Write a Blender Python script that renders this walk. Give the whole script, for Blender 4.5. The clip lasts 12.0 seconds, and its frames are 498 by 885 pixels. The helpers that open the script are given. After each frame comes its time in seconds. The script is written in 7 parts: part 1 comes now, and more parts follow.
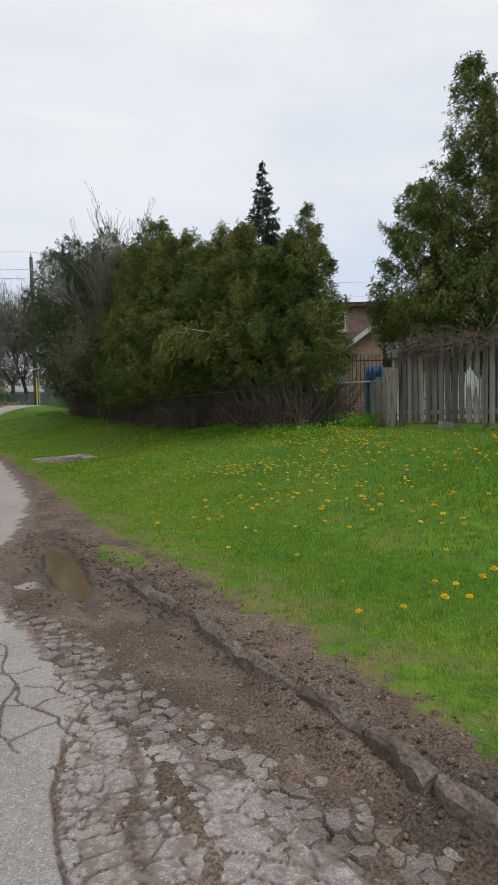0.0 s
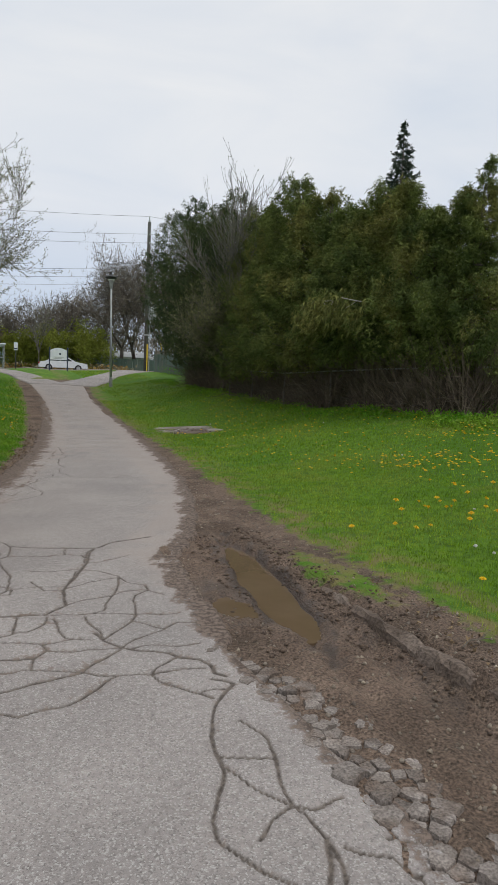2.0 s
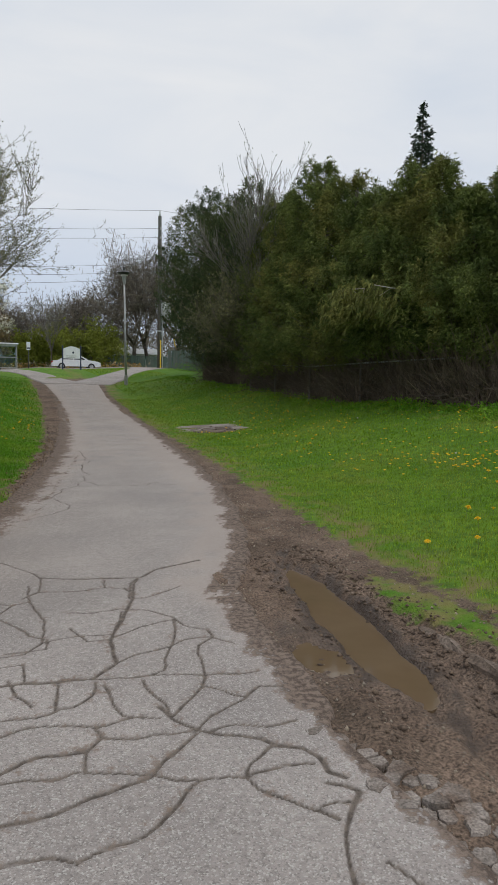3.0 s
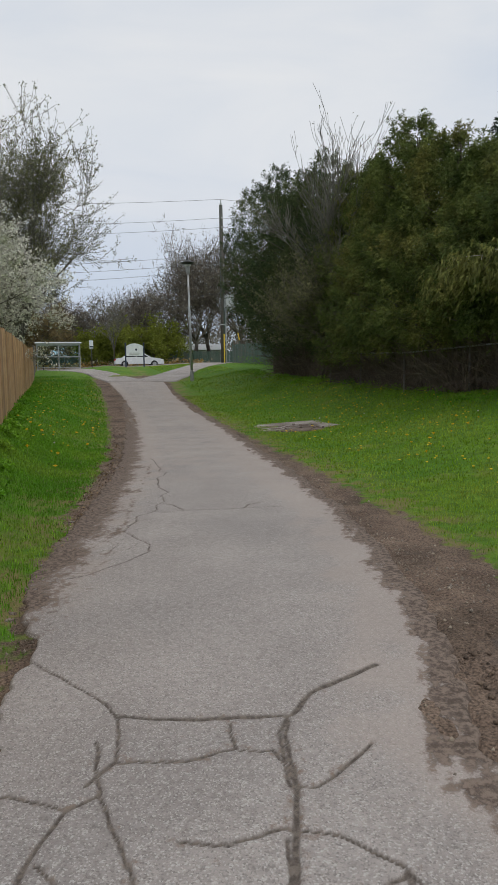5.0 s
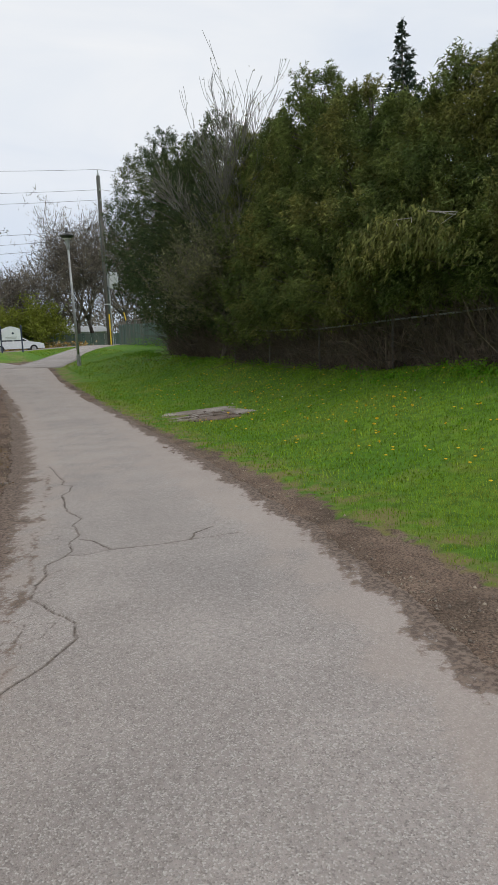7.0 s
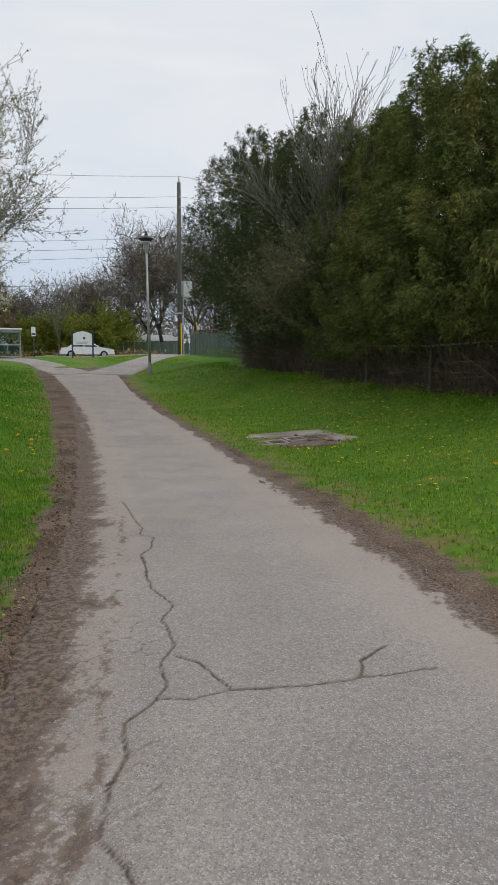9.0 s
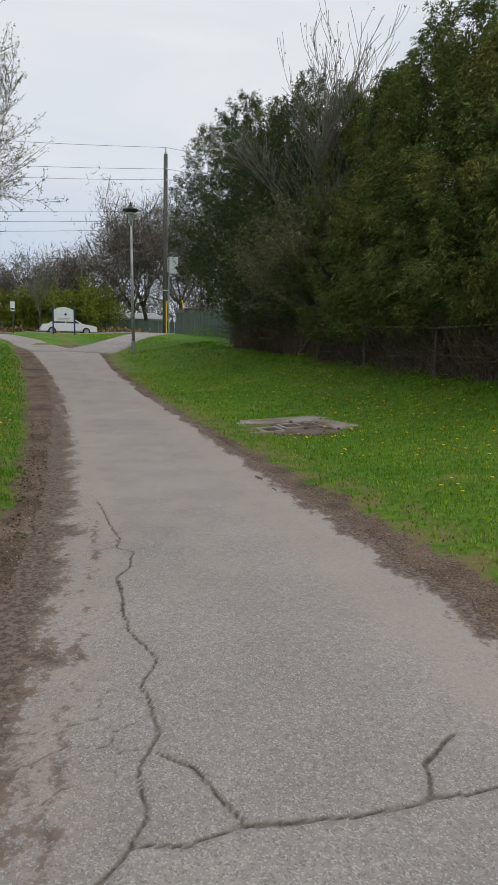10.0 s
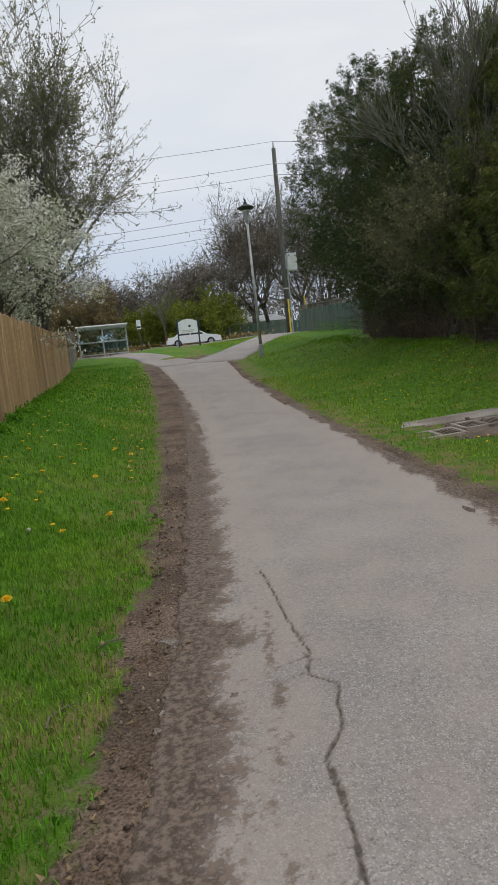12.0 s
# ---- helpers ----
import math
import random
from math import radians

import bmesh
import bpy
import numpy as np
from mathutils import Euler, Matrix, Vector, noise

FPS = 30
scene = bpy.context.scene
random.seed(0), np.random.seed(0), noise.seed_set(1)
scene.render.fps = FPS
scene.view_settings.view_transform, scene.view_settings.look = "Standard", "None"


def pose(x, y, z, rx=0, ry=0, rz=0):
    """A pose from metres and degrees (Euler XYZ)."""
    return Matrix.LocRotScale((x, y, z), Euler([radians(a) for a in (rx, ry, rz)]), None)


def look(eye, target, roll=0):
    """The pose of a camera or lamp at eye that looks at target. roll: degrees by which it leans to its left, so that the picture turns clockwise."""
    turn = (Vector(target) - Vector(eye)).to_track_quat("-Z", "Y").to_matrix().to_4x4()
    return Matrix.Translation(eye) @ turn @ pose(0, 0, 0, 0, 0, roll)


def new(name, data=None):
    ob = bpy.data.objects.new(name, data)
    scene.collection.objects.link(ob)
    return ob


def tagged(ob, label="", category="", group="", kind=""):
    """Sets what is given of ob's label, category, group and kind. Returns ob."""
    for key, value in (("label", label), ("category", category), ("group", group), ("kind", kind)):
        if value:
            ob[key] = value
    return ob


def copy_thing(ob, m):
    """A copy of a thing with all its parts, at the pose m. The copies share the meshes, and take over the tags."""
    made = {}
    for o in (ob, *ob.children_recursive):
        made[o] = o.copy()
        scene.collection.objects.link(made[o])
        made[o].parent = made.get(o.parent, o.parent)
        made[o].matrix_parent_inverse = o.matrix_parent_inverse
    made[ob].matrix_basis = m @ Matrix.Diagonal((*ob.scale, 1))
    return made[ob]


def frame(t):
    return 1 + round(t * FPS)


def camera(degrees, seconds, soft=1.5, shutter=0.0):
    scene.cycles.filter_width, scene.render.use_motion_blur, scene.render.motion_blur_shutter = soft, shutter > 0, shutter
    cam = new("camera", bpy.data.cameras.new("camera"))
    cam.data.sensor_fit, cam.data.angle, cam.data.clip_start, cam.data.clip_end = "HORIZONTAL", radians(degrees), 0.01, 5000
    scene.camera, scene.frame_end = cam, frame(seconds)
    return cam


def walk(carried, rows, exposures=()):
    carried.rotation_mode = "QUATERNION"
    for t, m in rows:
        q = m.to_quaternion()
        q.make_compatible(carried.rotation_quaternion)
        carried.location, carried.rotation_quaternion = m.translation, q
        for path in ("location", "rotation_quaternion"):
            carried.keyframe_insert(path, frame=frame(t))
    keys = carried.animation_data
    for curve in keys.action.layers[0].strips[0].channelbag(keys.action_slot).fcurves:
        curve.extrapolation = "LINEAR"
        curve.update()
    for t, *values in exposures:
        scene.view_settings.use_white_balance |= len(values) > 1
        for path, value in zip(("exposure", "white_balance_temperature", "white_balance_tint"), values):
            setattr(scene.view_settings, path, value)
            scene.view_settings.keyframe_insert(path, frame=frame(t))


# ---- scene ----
cam = camera(41.9, 12.0, 1.15)
PATH = [
    (0, (0.197, -0.322, 1.604), (1.16, 1.428, 1.503), -1.2),
    (0.5, (-0.009, 0.156, 1.602), (0.884, 1.941, 1.471), 0.5),
    (0.7, (-0.041, 0.384, 1.627), (0.76, 2.208, 1.447), 0.9),
    (1, (-0.123, 0.691, 1.571), (0.539, 2.569, 1.377), -0.1),
    (1.5, (-0.22, 1.2, 1.594), (0.381, 3.093, 1.359), 2.5),
    (2, (-0.312, 1.76, 1.611), (0.398, 3.621, 1.433), 2.4),
    (2.5, (-0.331, 2.266, 1.614), (0.311, 4.15, 1.421), 2.4),
    (3, (-0.4, 2.784, 1.63), (0.275, 4.657, 1.433), 1.0),
    (3.5, (-0.425, 3.296, 1.643), (0.132, 5.202, 1.407), -1.3),
    (3.7, (-0.428, 3.494, 1.652), (0.039, 5.43, 1.467), -0.5),
    (5.3, (-0.328, 5.574, 1.541), (0.194, 7.492, 1.318), -1.1),
    (5.5, (-0.374, 5.729, 1.585), (0.208, 7.63, 1.364), -0.4),
    (6, (-0.309, 6.273, 1.559), (0.403, 8.121, 1.28), -1.0),
    (6.5, (-0.289, 6.842, 1.524), (0.556, 8.628, 1.215), 0.3),
    (7, (-0.315, 7.233, 1.601), (0.499, 9.037, 1.316), -2.5),
    (7.5, (-0.256, 7.792, 1.605), (0.349, 9.666, 1.252), -0.9),
    (7.7, (-0.268, 8.032, 1.586), (0.322, 9.915, 1.265), -0.8),
    (9.3, (-0.096, 9.924, 1.591), (0.566, 11.797, 1.355), 0.2),
    (9.5, (-0.041, 10.136, 1.572), (0.641, 11.996, 1.299), -0.9),
    (10, (0.062, 10.689, 1.563), (0.759, 12.54, 1.27), 1.3),
    (10.5, (0.078, 11.197, 1.594), (0.836, 13.032, 1.355), -0.2),
    (11, (0.13, 11.668, 1.6), (0.767, 13.548, 1.357), -2.8),
    (11.5, (0.169, 12.228, 1.585), (0.715, 14.139, 1.366), -2.5),
    (12, (0.193, 12.703, 1.577), (0.505, 14.657, 1.29), -5.7),
]
EXPO = [(0.0, 0.02), (1.5, -0.04), (3.0, -0.12), (3.7, -0.13), (5.5, -0.16), (6.5, 0.02), (7.5, 0.04), (9.5, -0.09), (11.0, -0.09), (12.0, -0.08)]
walk(cam, [(t, look(eye, target, roll)) for t, eye, target, roll in PATH], EXPO)

# ---- world and light: a bright overcast spring day ----
SUN_EL, SUN_ROT = radians(48), radians(200)
world = bpy.data.worlds.new("overcast_sky")
scene.world = world
world.use_nodes = True
wt = world.node_tree
wt.nodes.clear()


def wnode(kind):
    return wt.nodes.new(kind)


w_out = wnode("ShaderNodeOutputWorld")
w_sky = wnode("ShaderNodeTexSky")
w_sky.sky_type, w_sky.sun_disc, w_sky.sun_elevation, w_sky.sun_rotation = "NISHITA", False, SUN_EL, SUN_ROT
w_bg = wnode("ShaderNodeBackground")
w_bg.inputs["Strength"].default_value = 0.1
w_cloud = wnode("ShaderNodeBackground")
w_cloud.inputs["Strength"].default_value = 1.0
w_co = wnode("ShaderNodeTexCoord")
w_map = wnode("ShaderNodeMapping")
w_map.inputs["Scale"].default_value = (1.0, 1.0, 3.2)
w_noise = wnode("ShaderNodeTexNoise")
w_noise.inputs["Scale"].default_value = 2.3
w_noise.inputs["Detail"].default_value = 5.0
w_noise.inputs["Roughness"].default_value = 0.5
w_noise.inputs["Distortion"].default_value = 0.6
w_ramp = wnode("ShaderNodeValToRGB")
w_ramp.color_ramp.elements[0].position, w_ramp.color_ramp.elements[0].color = 0.30, (0.78, 0.834, 0.91, 1)
w_ramp.color_ramp.elements[1].position, w_ramp.color_ramp.elements[1].color = 0.72, (1.0, 0.995, 0.985, 1)
w_xyz = wnode("ShaderNodeSeparateXYZ")
w_rise = wnode("ShaderNodeMapRange")
w_rise.interpolation_type = "SMOOTHSTEP"
w_rise.inputs["From Min"].default_value, w_rise.inputs["From Max"].default_value = 0.02, 0.36
w_haze = wnode("ShaderNodeMix")
w_haze.data_type = "RGBA"
w_haze.inputs[6].default_value = (0.60, 0.68, 0.83, 1)
w_mix = wnode("ShaderNodeMixShader")
w_mix.inputs[0].default_value = 0.88
for a, b in ((w_co.outputs["Generated"], w_map.inputs["Vector"]), (w_map.outputs[0], w_noise.inputs["Vector"]),
             (w_noise.outputs[0], w_ramp.inputs[0]), (w_co.outputs["Generated"], w_xyz.inputs[0]), (w_xyz.outputs[2], w_rise.inputs[0]), (w_rise.outputs[0], w_haze.inputs[0]),
             (w_ramp.outputs[0], w_haze.inputs[7]), (w_haze.outputs[2], w_cloud.inputs["Color"]),
             (w_sky.outputs[0], w_bg.inputs["Color"]), (w_bg.outputs[0], w_mix.inputs[1]),
             (w_cloud.outputs[0], w_mix.inputs[2]), (w_mix.outputs[0], w_out.inputs[0])):
    wt.links.new(a, b)

sun = new("sun", bpy.data.lights.new("sun", "SUN"))
sun.data.energy, sun.data.angle, sun.data.color = 1.1, radians(25), (1.0, 0.97, 0.92)
sun.matrix_world = look((0, 0, 60), (-18, 30, 0))

# ---- materials ----
def mat(name, c1, c2, scale=4.0, rough=0.8, bump=0.2, c3=None, scale3=0.7, grain=60.0, grain_amount=0.25, metallic=0.0,
        stretch=(1, 1, 1), island=0.0, objrand=0.0, translucent=0.0, spec=0.35, bump_dist=0.01, rot=0.0):
    """A two-scale procedural surface: broad blotches c1/c2 (and c3), a fine grain, relief, and variation by piece."""
    m = bpy.data.materials.new(name)
    m.use_nodes = True
    nt = m.node_tree
    nt.nodes.clear()
    N, L = nt.nodes.new, nt.links.new
    out, bsdf, geo = N("ShaderNodeOutputMaterial"), N("ShaderNodeBsdfPrincipled"), N("ShaderNodeNewGeometry")
    mp = N("ShaderNodeMapping")
    mp.inputs["Scale"].default_value = stretch
    mp.inputs["Rotation"].default_value = (0, 0, rot)
    L(geo.outputs["Position"], mp.inputs["Vector"])

    def noise_at(s, detail=4.0):
        n = N("ShaderNodeTexNoise")
        n.inputs["Scale"].default_value, n.inputs["Detail"].default_value = s, detail
        L(mp.outputs[0], n.inputs["Vector"])
        return n.outputs[0]

    def mix(fac, a, b, mode="MIX"):
        n = N("ShaderNodeMix")
        n.data_type, n.blend_type = "RGBA", mode
        for sock, v in ((n.inputs[0], fac), (n.inputs[6], a), (n.inputs[7], b)):
            if hasattr(v, "is_output"):
                L(v, sock)
            else:
                sock.default_value = v if isinstance(v, float) else (*v, 1)
        return n.outputs[2]

    def spread(sock, lo, hi, a=0.0, b=1.0):
        n = N("ShaderNodeMapRange")
        n.inputs[1].default_value, n.inputs[2].default_value, n.inputs[3].default_value, n.inputs[4].default_value = lo, hi, a, b
        L(sock, n.inputs[0])
        return n.outputs[0]

    col = mix(spread(noise_at(scale), 0.35, 0.65), c1, c2)
    if c3:
        col = mix(spread(noise_at(scale3, 5.0), 0.48, 0.66), col, c3)
    fine = noise_at(grain, 3.0)
    col = mix(1.0, col, mix(spread(fine, 0.3, 0.7), (1 - grain_amount,) * 3, (1 + grain_amount,) * 3), "MULTIPLY")
    if island:
        col = mix(1.0, col, mix(geo.outputs["Random Per Island"], (1 - island,) * 3, (1 + island, 1 + island, 1 + island * 0.6)), "MULTIPLY")
    if objrand:
        info = N("ShaderNodeObjectInfo")
        col = mix(1.0, col, mix(info.outputs["Random"], (1 - objrand,) * 3, (1 + objrand,) * 3), "MULTIPLY")
    L(col, bsdf.inputs["Base Color"])
    L(spread(noise_at(scale * 3), 0.3, 0.7, max(0.02, rough - 0.08), min(1, rough + 0.08)), bsdf.inputs["Roughness"])
    bsdf.inputs["Metallic"].default_value = metallic
    bsdf.inputs["Specular IOR Level"].default_value = spec
    if bump:
        b = N("ShaderNodeBump")
        b.inputs["Strength"].default_value, b.inputs["Distance"].default_value = bump, bump_dist
        L(fine, b.inputs["Height"])
        L(b.outputs[0], bsdf.inputs["Normal"])
    if translucent:
        tr, mx = N("ShaderNodeBsdfTranslucent"), N("ShaderNodeMixShader")
        L(col, tr.inputs["Color"])
        mx.inputs[0].default_value = translucent
        L(bsdf.outputs[0], mx.inputs[1])
        L(tr.outputs[0], mx.inputs[2])
        L(mx.outputs[0], out.inputs[0])
    else:
        L(bsdf.outputs[0], out.inputs[0])
    return m


def ground_material():
    """Brown trodden soil that gives way to turf where the sheet's 'turf' attribute rises, wet where 'wet' does."""
    m = mat("soil_and_turf", (0.130, 0.090, 0.066), (0.205, 0.148, 0.111), 2.6, 0.95, 1.0, (0.096, 0.069, 0.050), 1.0, 62.0, 0.62, bump_dist=0.028)
    nt = m.node_tree
    N, L = nt.nodes.new, nt.links.new
    bsdf = next(n for n in nt.nodes if n.type == "BSDF_PRINCIPLED")
    soil = bsdf.inputs["Base Color"].links[0].from_socket
    geo = next(n for n in nt.nodes if n.type == "NEW_GEOMETRY")

    def attr(name):
        a = N("ShaderNodeAttribute")
        a.attribute_name = name
        return a.outputs["Fac"]

    def noise_at(s, detail=5.0):
        n = N("ShaderNodeTexNoise")
        n.inputs["Scale"].default_value, n.inputs["Detail"].default_value = s, detail
        L(geo.outputs["Position"], n.inputs["Vector"])
        return n.outputs[0]

    def math_node(op, a, b):
        n = N("ShaderNodeMath")
        n.operation = op
        for k, v in enumerate((a, b)):
            if hasattr(v, "is_output"):
                L(v, n.inputs[k])
            else:
                n.inputs[k].default_value = v
        return n.outputs[0]

    def mix(fac, a, b):
        n = N("ShaderNodeMix")
        n.data_type = "RGBA"
        for sock, v in ((n.inputs[0], fac), (n.inputs[6], a), (n.inputs[7], b)):
            if hasattr(v, "is_output"):
                L(v, sock)
            else:
                sock.default_value = v if isinstance(v, float) else (*v, 1)
        return n.outputs[2]

    def step(sock, lo, hi):
        n = N("ShaderNodeMapRange")
        n.interpolation_type = "SMOOTHSTEP"
        n.inputs[1].default_value, n.inputs[2].default_value = lo, hi
        L(sock, n.inputs[0])
        return n.outputs[0]

    turf = mix(step(noise_at(0.35), 0.4, 0.62), (0.080, 0.200, 0.008), (0.134, 0.252, 0.013))
    turf = mix(step(noise_at(7.0), 0.35, 0.7), turf, (0.064, 0.142, 0.010))
    turf = mix(step(noise_at(1.1), 0.56, 0.75), turf, (0.17, 0.212, 0.035))
    worn = math_node("MULTIPLY", math_node("SUBTRACT", 1.0, step(attr("turf"), 0.2, 0.98)), step(noise_at(3.0), 0.38, 0.62))
    turf = mix(worn, turf, (0.20, 0.175, 0.065))
    edge = math_node("ADD", attr("turf"), math_node("MULTIPLY", math_node("SUBTRACT", noise_at(9.0), 0.5), 0.55))
    cover = step(edge, -0.02, 0.12)
    col = mix(step(attr("wet"), 0.1, 1.1), soil, (0.072, 0.053, 0.042))
    speck = math_node("ADD", attr("dust"), math_node("MULTIPLY", math_node("SUBTRACT", noise_at(24.0), 0.5), 1.5))
    has = math_node("MULTIPLY", step(speck, 0.25, 0.85), step(attr("dust"), 0.02, 0.3))
    col = mix(has, col, (0.235, 0.205, 0.18))
    col = mix(cover, col, turf)
    L(col, bsdf.inputs["Base Color"])
    r = N("ShaderNodeMapRange")
    r.inputs[3].default_value, r.inputs[4].default_value = 0.93, 0.34
    L(attr("wet"), r.inputs[0])
    L(r.outputs[0], bsdf.inputs["Roughness"])
    return m


def asphalt_material():
    """Pale worn asphalt with a speckled aggregate; 'crack' shows dark soil, 'dust' shows trodden-in pale brown dirt."""
    m = mat("worn_asphalt", (0.285, 0.256, 0.240), (0.350, 0.316, 0.296), 1.1, 0.9, 0.0, (0.262, 0.238, 0.226), 0.5, 30.0, 0.12)
    nt = m.node_tree
    N, L = nt.nodes.new, nt.links.new
    bsdf = next(n for n in nt.nodes if n.type == "BSDF_PRINCIPLED")
    col = bsdf.inputs["Base Color"].links[0].from_socket
    geo = next(n for n in nt.nodes if n.type == "NEW_GEOMETRY")

    def attr(name):
        a = N("ShaderNodeAttribute")
        a.attribute_name = name
        return a.outputs["Fac"]

    def mix(fac, a, b):
        n = N("ShaderNodeMix")
        n.data_type = "RGBA"
        for sock, v in ((n.inputs[0], fac), (n.inputs[6], a), (n.inputs[7], b)):
            if hasattr(v, "is_output"):
                L(v, sock)
            else:
                sock.default_value = v if isinstance(v, float) else (*v, 1)
        return n.outputs[2]

    def step(sock, lo, hi, a=0.0, b=1.0):
        n = N("ShaderNodeMapRange")
        n.interpolation_type = "SMOOTHSTEP"
        n.inputs[1].default_value, n.inputs[2].default_value, n.inputs[3].default_value, n.inputs[4].default_value = lo, hi, a, b
        L(sock, n.inputs[0])
        return n.outputs[0]

    cells = N("ShaderNodeTexVoronoi")
    cells.inputs["Scale"].default_value = 150.0
    L(geo.outputs["Position"], cells.inputs["Vector"])
    sep = N("ShaderNodeSeparateColor")
    L(cells.outputs["Color"], sep.inputs[0])
    col = mix(step(sep.outputs[0], 0.70, 0.93, 0.0, 0.58), col, (0.52, 0.50, 0.475))
    col = mix(step(sep.outputs[1], 0.70, 0.95, 0.0, 0.50), col, (0.13, 0.118, 0.11))
    chips = N("ShaderNodeTexVoronoi")
    chips.inputs["Scale"].default_value = 42.0
    L(geo.outputs["Position"], chips.inputs["Vector"])
    sep2 = N("ShaderNodeSeparateColor")
    L(chips.outputs["Color"], sep2.inputs[0])
    col = mix(step(sep2.outputs[0], 0.86, 0.97, 0.0, 0.12), col, (0.46, 0.44, 0.42))
    col = mix(step(sep2.outputs[1], 0.86, 0.97, 0.0, 0.16), col, (0.15, 0.135, 0.125))
    n2 = N("ShaderNodeTexNoise")
    n2.inputs["Scale"].default_value, n2.inputs["Detail"].default_value = 21.0, 10.0
    n2.inputs["Roughness"].default_value = 0.75
    L(geo.outputs["Position"], n2.inputs["Vector"])
    add = N("ShaderNodeMath")
    add.operation = "MULTIPLY_ADD"
    L(n2.outputs[0], add.inputs[0])
    add.inputs[1].default_value = 1.3
    L(attr("dust"), add.inputs[2])
    col = mix(step(add.outputs[0], 0.8, 1.5, 0.0, 0.55), col, (0.376, 0.322, 0.288))
    n3 = N("ShaderNodeTexNoise")
    n3.inputs["Scale"].default_value, n3.inputs["Detail"].default_value = 26.0, 10.0
    n3.inputs["Roughness"].default_value = 0.7
    L(geo.outputs["Position"], n3.inputs["Vector"])
    lie = N("ShaderNodeMath")
    lie.operation = "MULTIPLY_ADD"
    L(n3.outputs[0], lie.inputs[0])
    lie.inputs[1].default_value = 2.1
    soft_soil = N("ShaderNodeMath")
    soft_soil.operation = "SUBTRACT"
    L(attr("soil"), soft_soil.inputs[0])
    soft_soil.inputs[1].default_value = 0.2
    L(soft_soil.outputs[0], lie.inputs[2])
    grit = mix(step(n3.outputs[0], 0.40, 0.60), (0.085, 0.063, 0.050), (0.215, 0.165, 0.135))
    col = mix(step(lie.outputs[0], 1.10, 1.48), col, grit)
    fill = mix(step(n3.outputs[0], 0.4, 0.6), (0.078, 0.064, 0.054), (0.165, 0.137, 0.116))
    col = mix(step(attr("crack"), 0.1, 0.95), col, fill)
    L(col, bsdf.inputs["Base Color"])
    b = N("ShaderNodeBump")
    b.inputs["Strength"].default_value, b.inputs["Distance"].default_value = 0.55, 0.006
    L(cells.outputs["Distance"], b.inputs["Height"])
    L(b.outputs[0], bsdf.inputs["Normal"])
    return m


M_GROUND, M_ASPHALT = ground_material(), asphalt_material()
M_FRAG = mat("asphalt_fragment", (0.185, 0.158, 0.138), (0.26, 0.228, 0.205), 9.0, 0.92, 0.8, (0.14, 0.105, 0.083), 5.5, 90.0, 0.45, objrand=0.18, bump_dist=0.006)
M_STONE = mat("gravel_stone", (0.17, 0.135, 0.11), (0.29, 0.25, 0.215), 9.0, 0.9, 0.4, None, 1, 80.0, 0.3, island=0.35)
M_CONC = mat("weathered_concrete", (0.27, 0.235, 0.21), (0.36, 0.325, 0.295), 2.5, 0.93, 0.6, (0.19, 0.16, 0.135), 1.2, 70.0, 0.3)
M_KERB = mat("broken_earthy_kerb", (0.135, 0.102, 0.08), (0.195, 0.155, 0.127), 5.0, 0.95, 0.8, (0.10, 0.075, 0.058), 2.6, 45.0, 0.4, bump_dist=0.02)
M_CLOD = mat("dark_earth_clod", (0.085, 0.060, 0.046), (0.145, 0.106, 0.083), 8.0, 0.92, 0.6, None, 1, 60.0, 0.35, island=0.3)
M_GRASS = mat("grass_blade", (0.142, 0.272, 0.011), (0.230, 0.350, 0.018), 0.6, 0.6, 0.0, (0.255, 0.325, 0.04), 0.6, 9.0, 0.25, island=0.35, translucent=0.3)
M_VERGE = mat("lush_grass_blade", (0.090, 0.255, 0.008), (0.155, 0.330, 0.014), 0.6, 0.6, 0.0, (0.20, 0.33, 0.03), 0.6, 9.0, 0.25, island=0.35, translucent=0.3)
M_LEAF_CEDAR = mat("cedar_spray", (0.074, 0.108, 0.033), (0.152, 0.185, 0.053), 1.5, 0.75, 0.0, (0.20, 0.195, 0.06), 0.9, 11.0, 0.3, island=0.45, translucent=0.2, spec=0.2)
M_LEAF_DARK = mat("dark_evergreen_leaf", (0.040, 0.066, 0.028), (0.070, 0.100, 0.040), 0.8, 0.7, 0.0, (0.10, 0.12, 0.045), 0.5, 12.0, 0.3, island=0.4, translucent=0.15, spec=0.25)
M_SPRUCE = mat("spruce_needles", (0.026, 0.044, 0.034), (0.048, 0.070, 0.048), 1.2, 0.8, 0.0, None, 1, 12.0, 0.3, island=0.4, spec=0.2)
M_BARK = mat("grey_bark", (0.10, 0.085, 0.07), (0.16, 0.14, 0.12), 5.0, 0.92, 0.8, (0.07, 0.055, 0.045), 1.5, 40.0, 0.35, stretch=(1, 1, 0.3), bump_dist=0.02)
M_TWIG = mat("brown_twig", (0.10, 0.082, 0.068), (0.165, 0.14, 0.118), 3.0, 0.9, 0.0, None, 1, 20.0, 0.3, island=0.3)
M_BUD = mat("young_spring_leaf", (0.13, 0.140, 0.065), (0.215, 0.215, 0.108), 0.9, 0.7, 0.0, None, 1, 11.0, 0.3, island=0.35, translucent=0.35)
M_BROWNLEAF = mat("bronze_young_leaf", (0.19, 0.145, 0.07), (0.27, 0.205, 0.10), 0.9, 0.75, 0.0, None, 1, 11.0, 0.3, island=0.4, translucent=0.25)
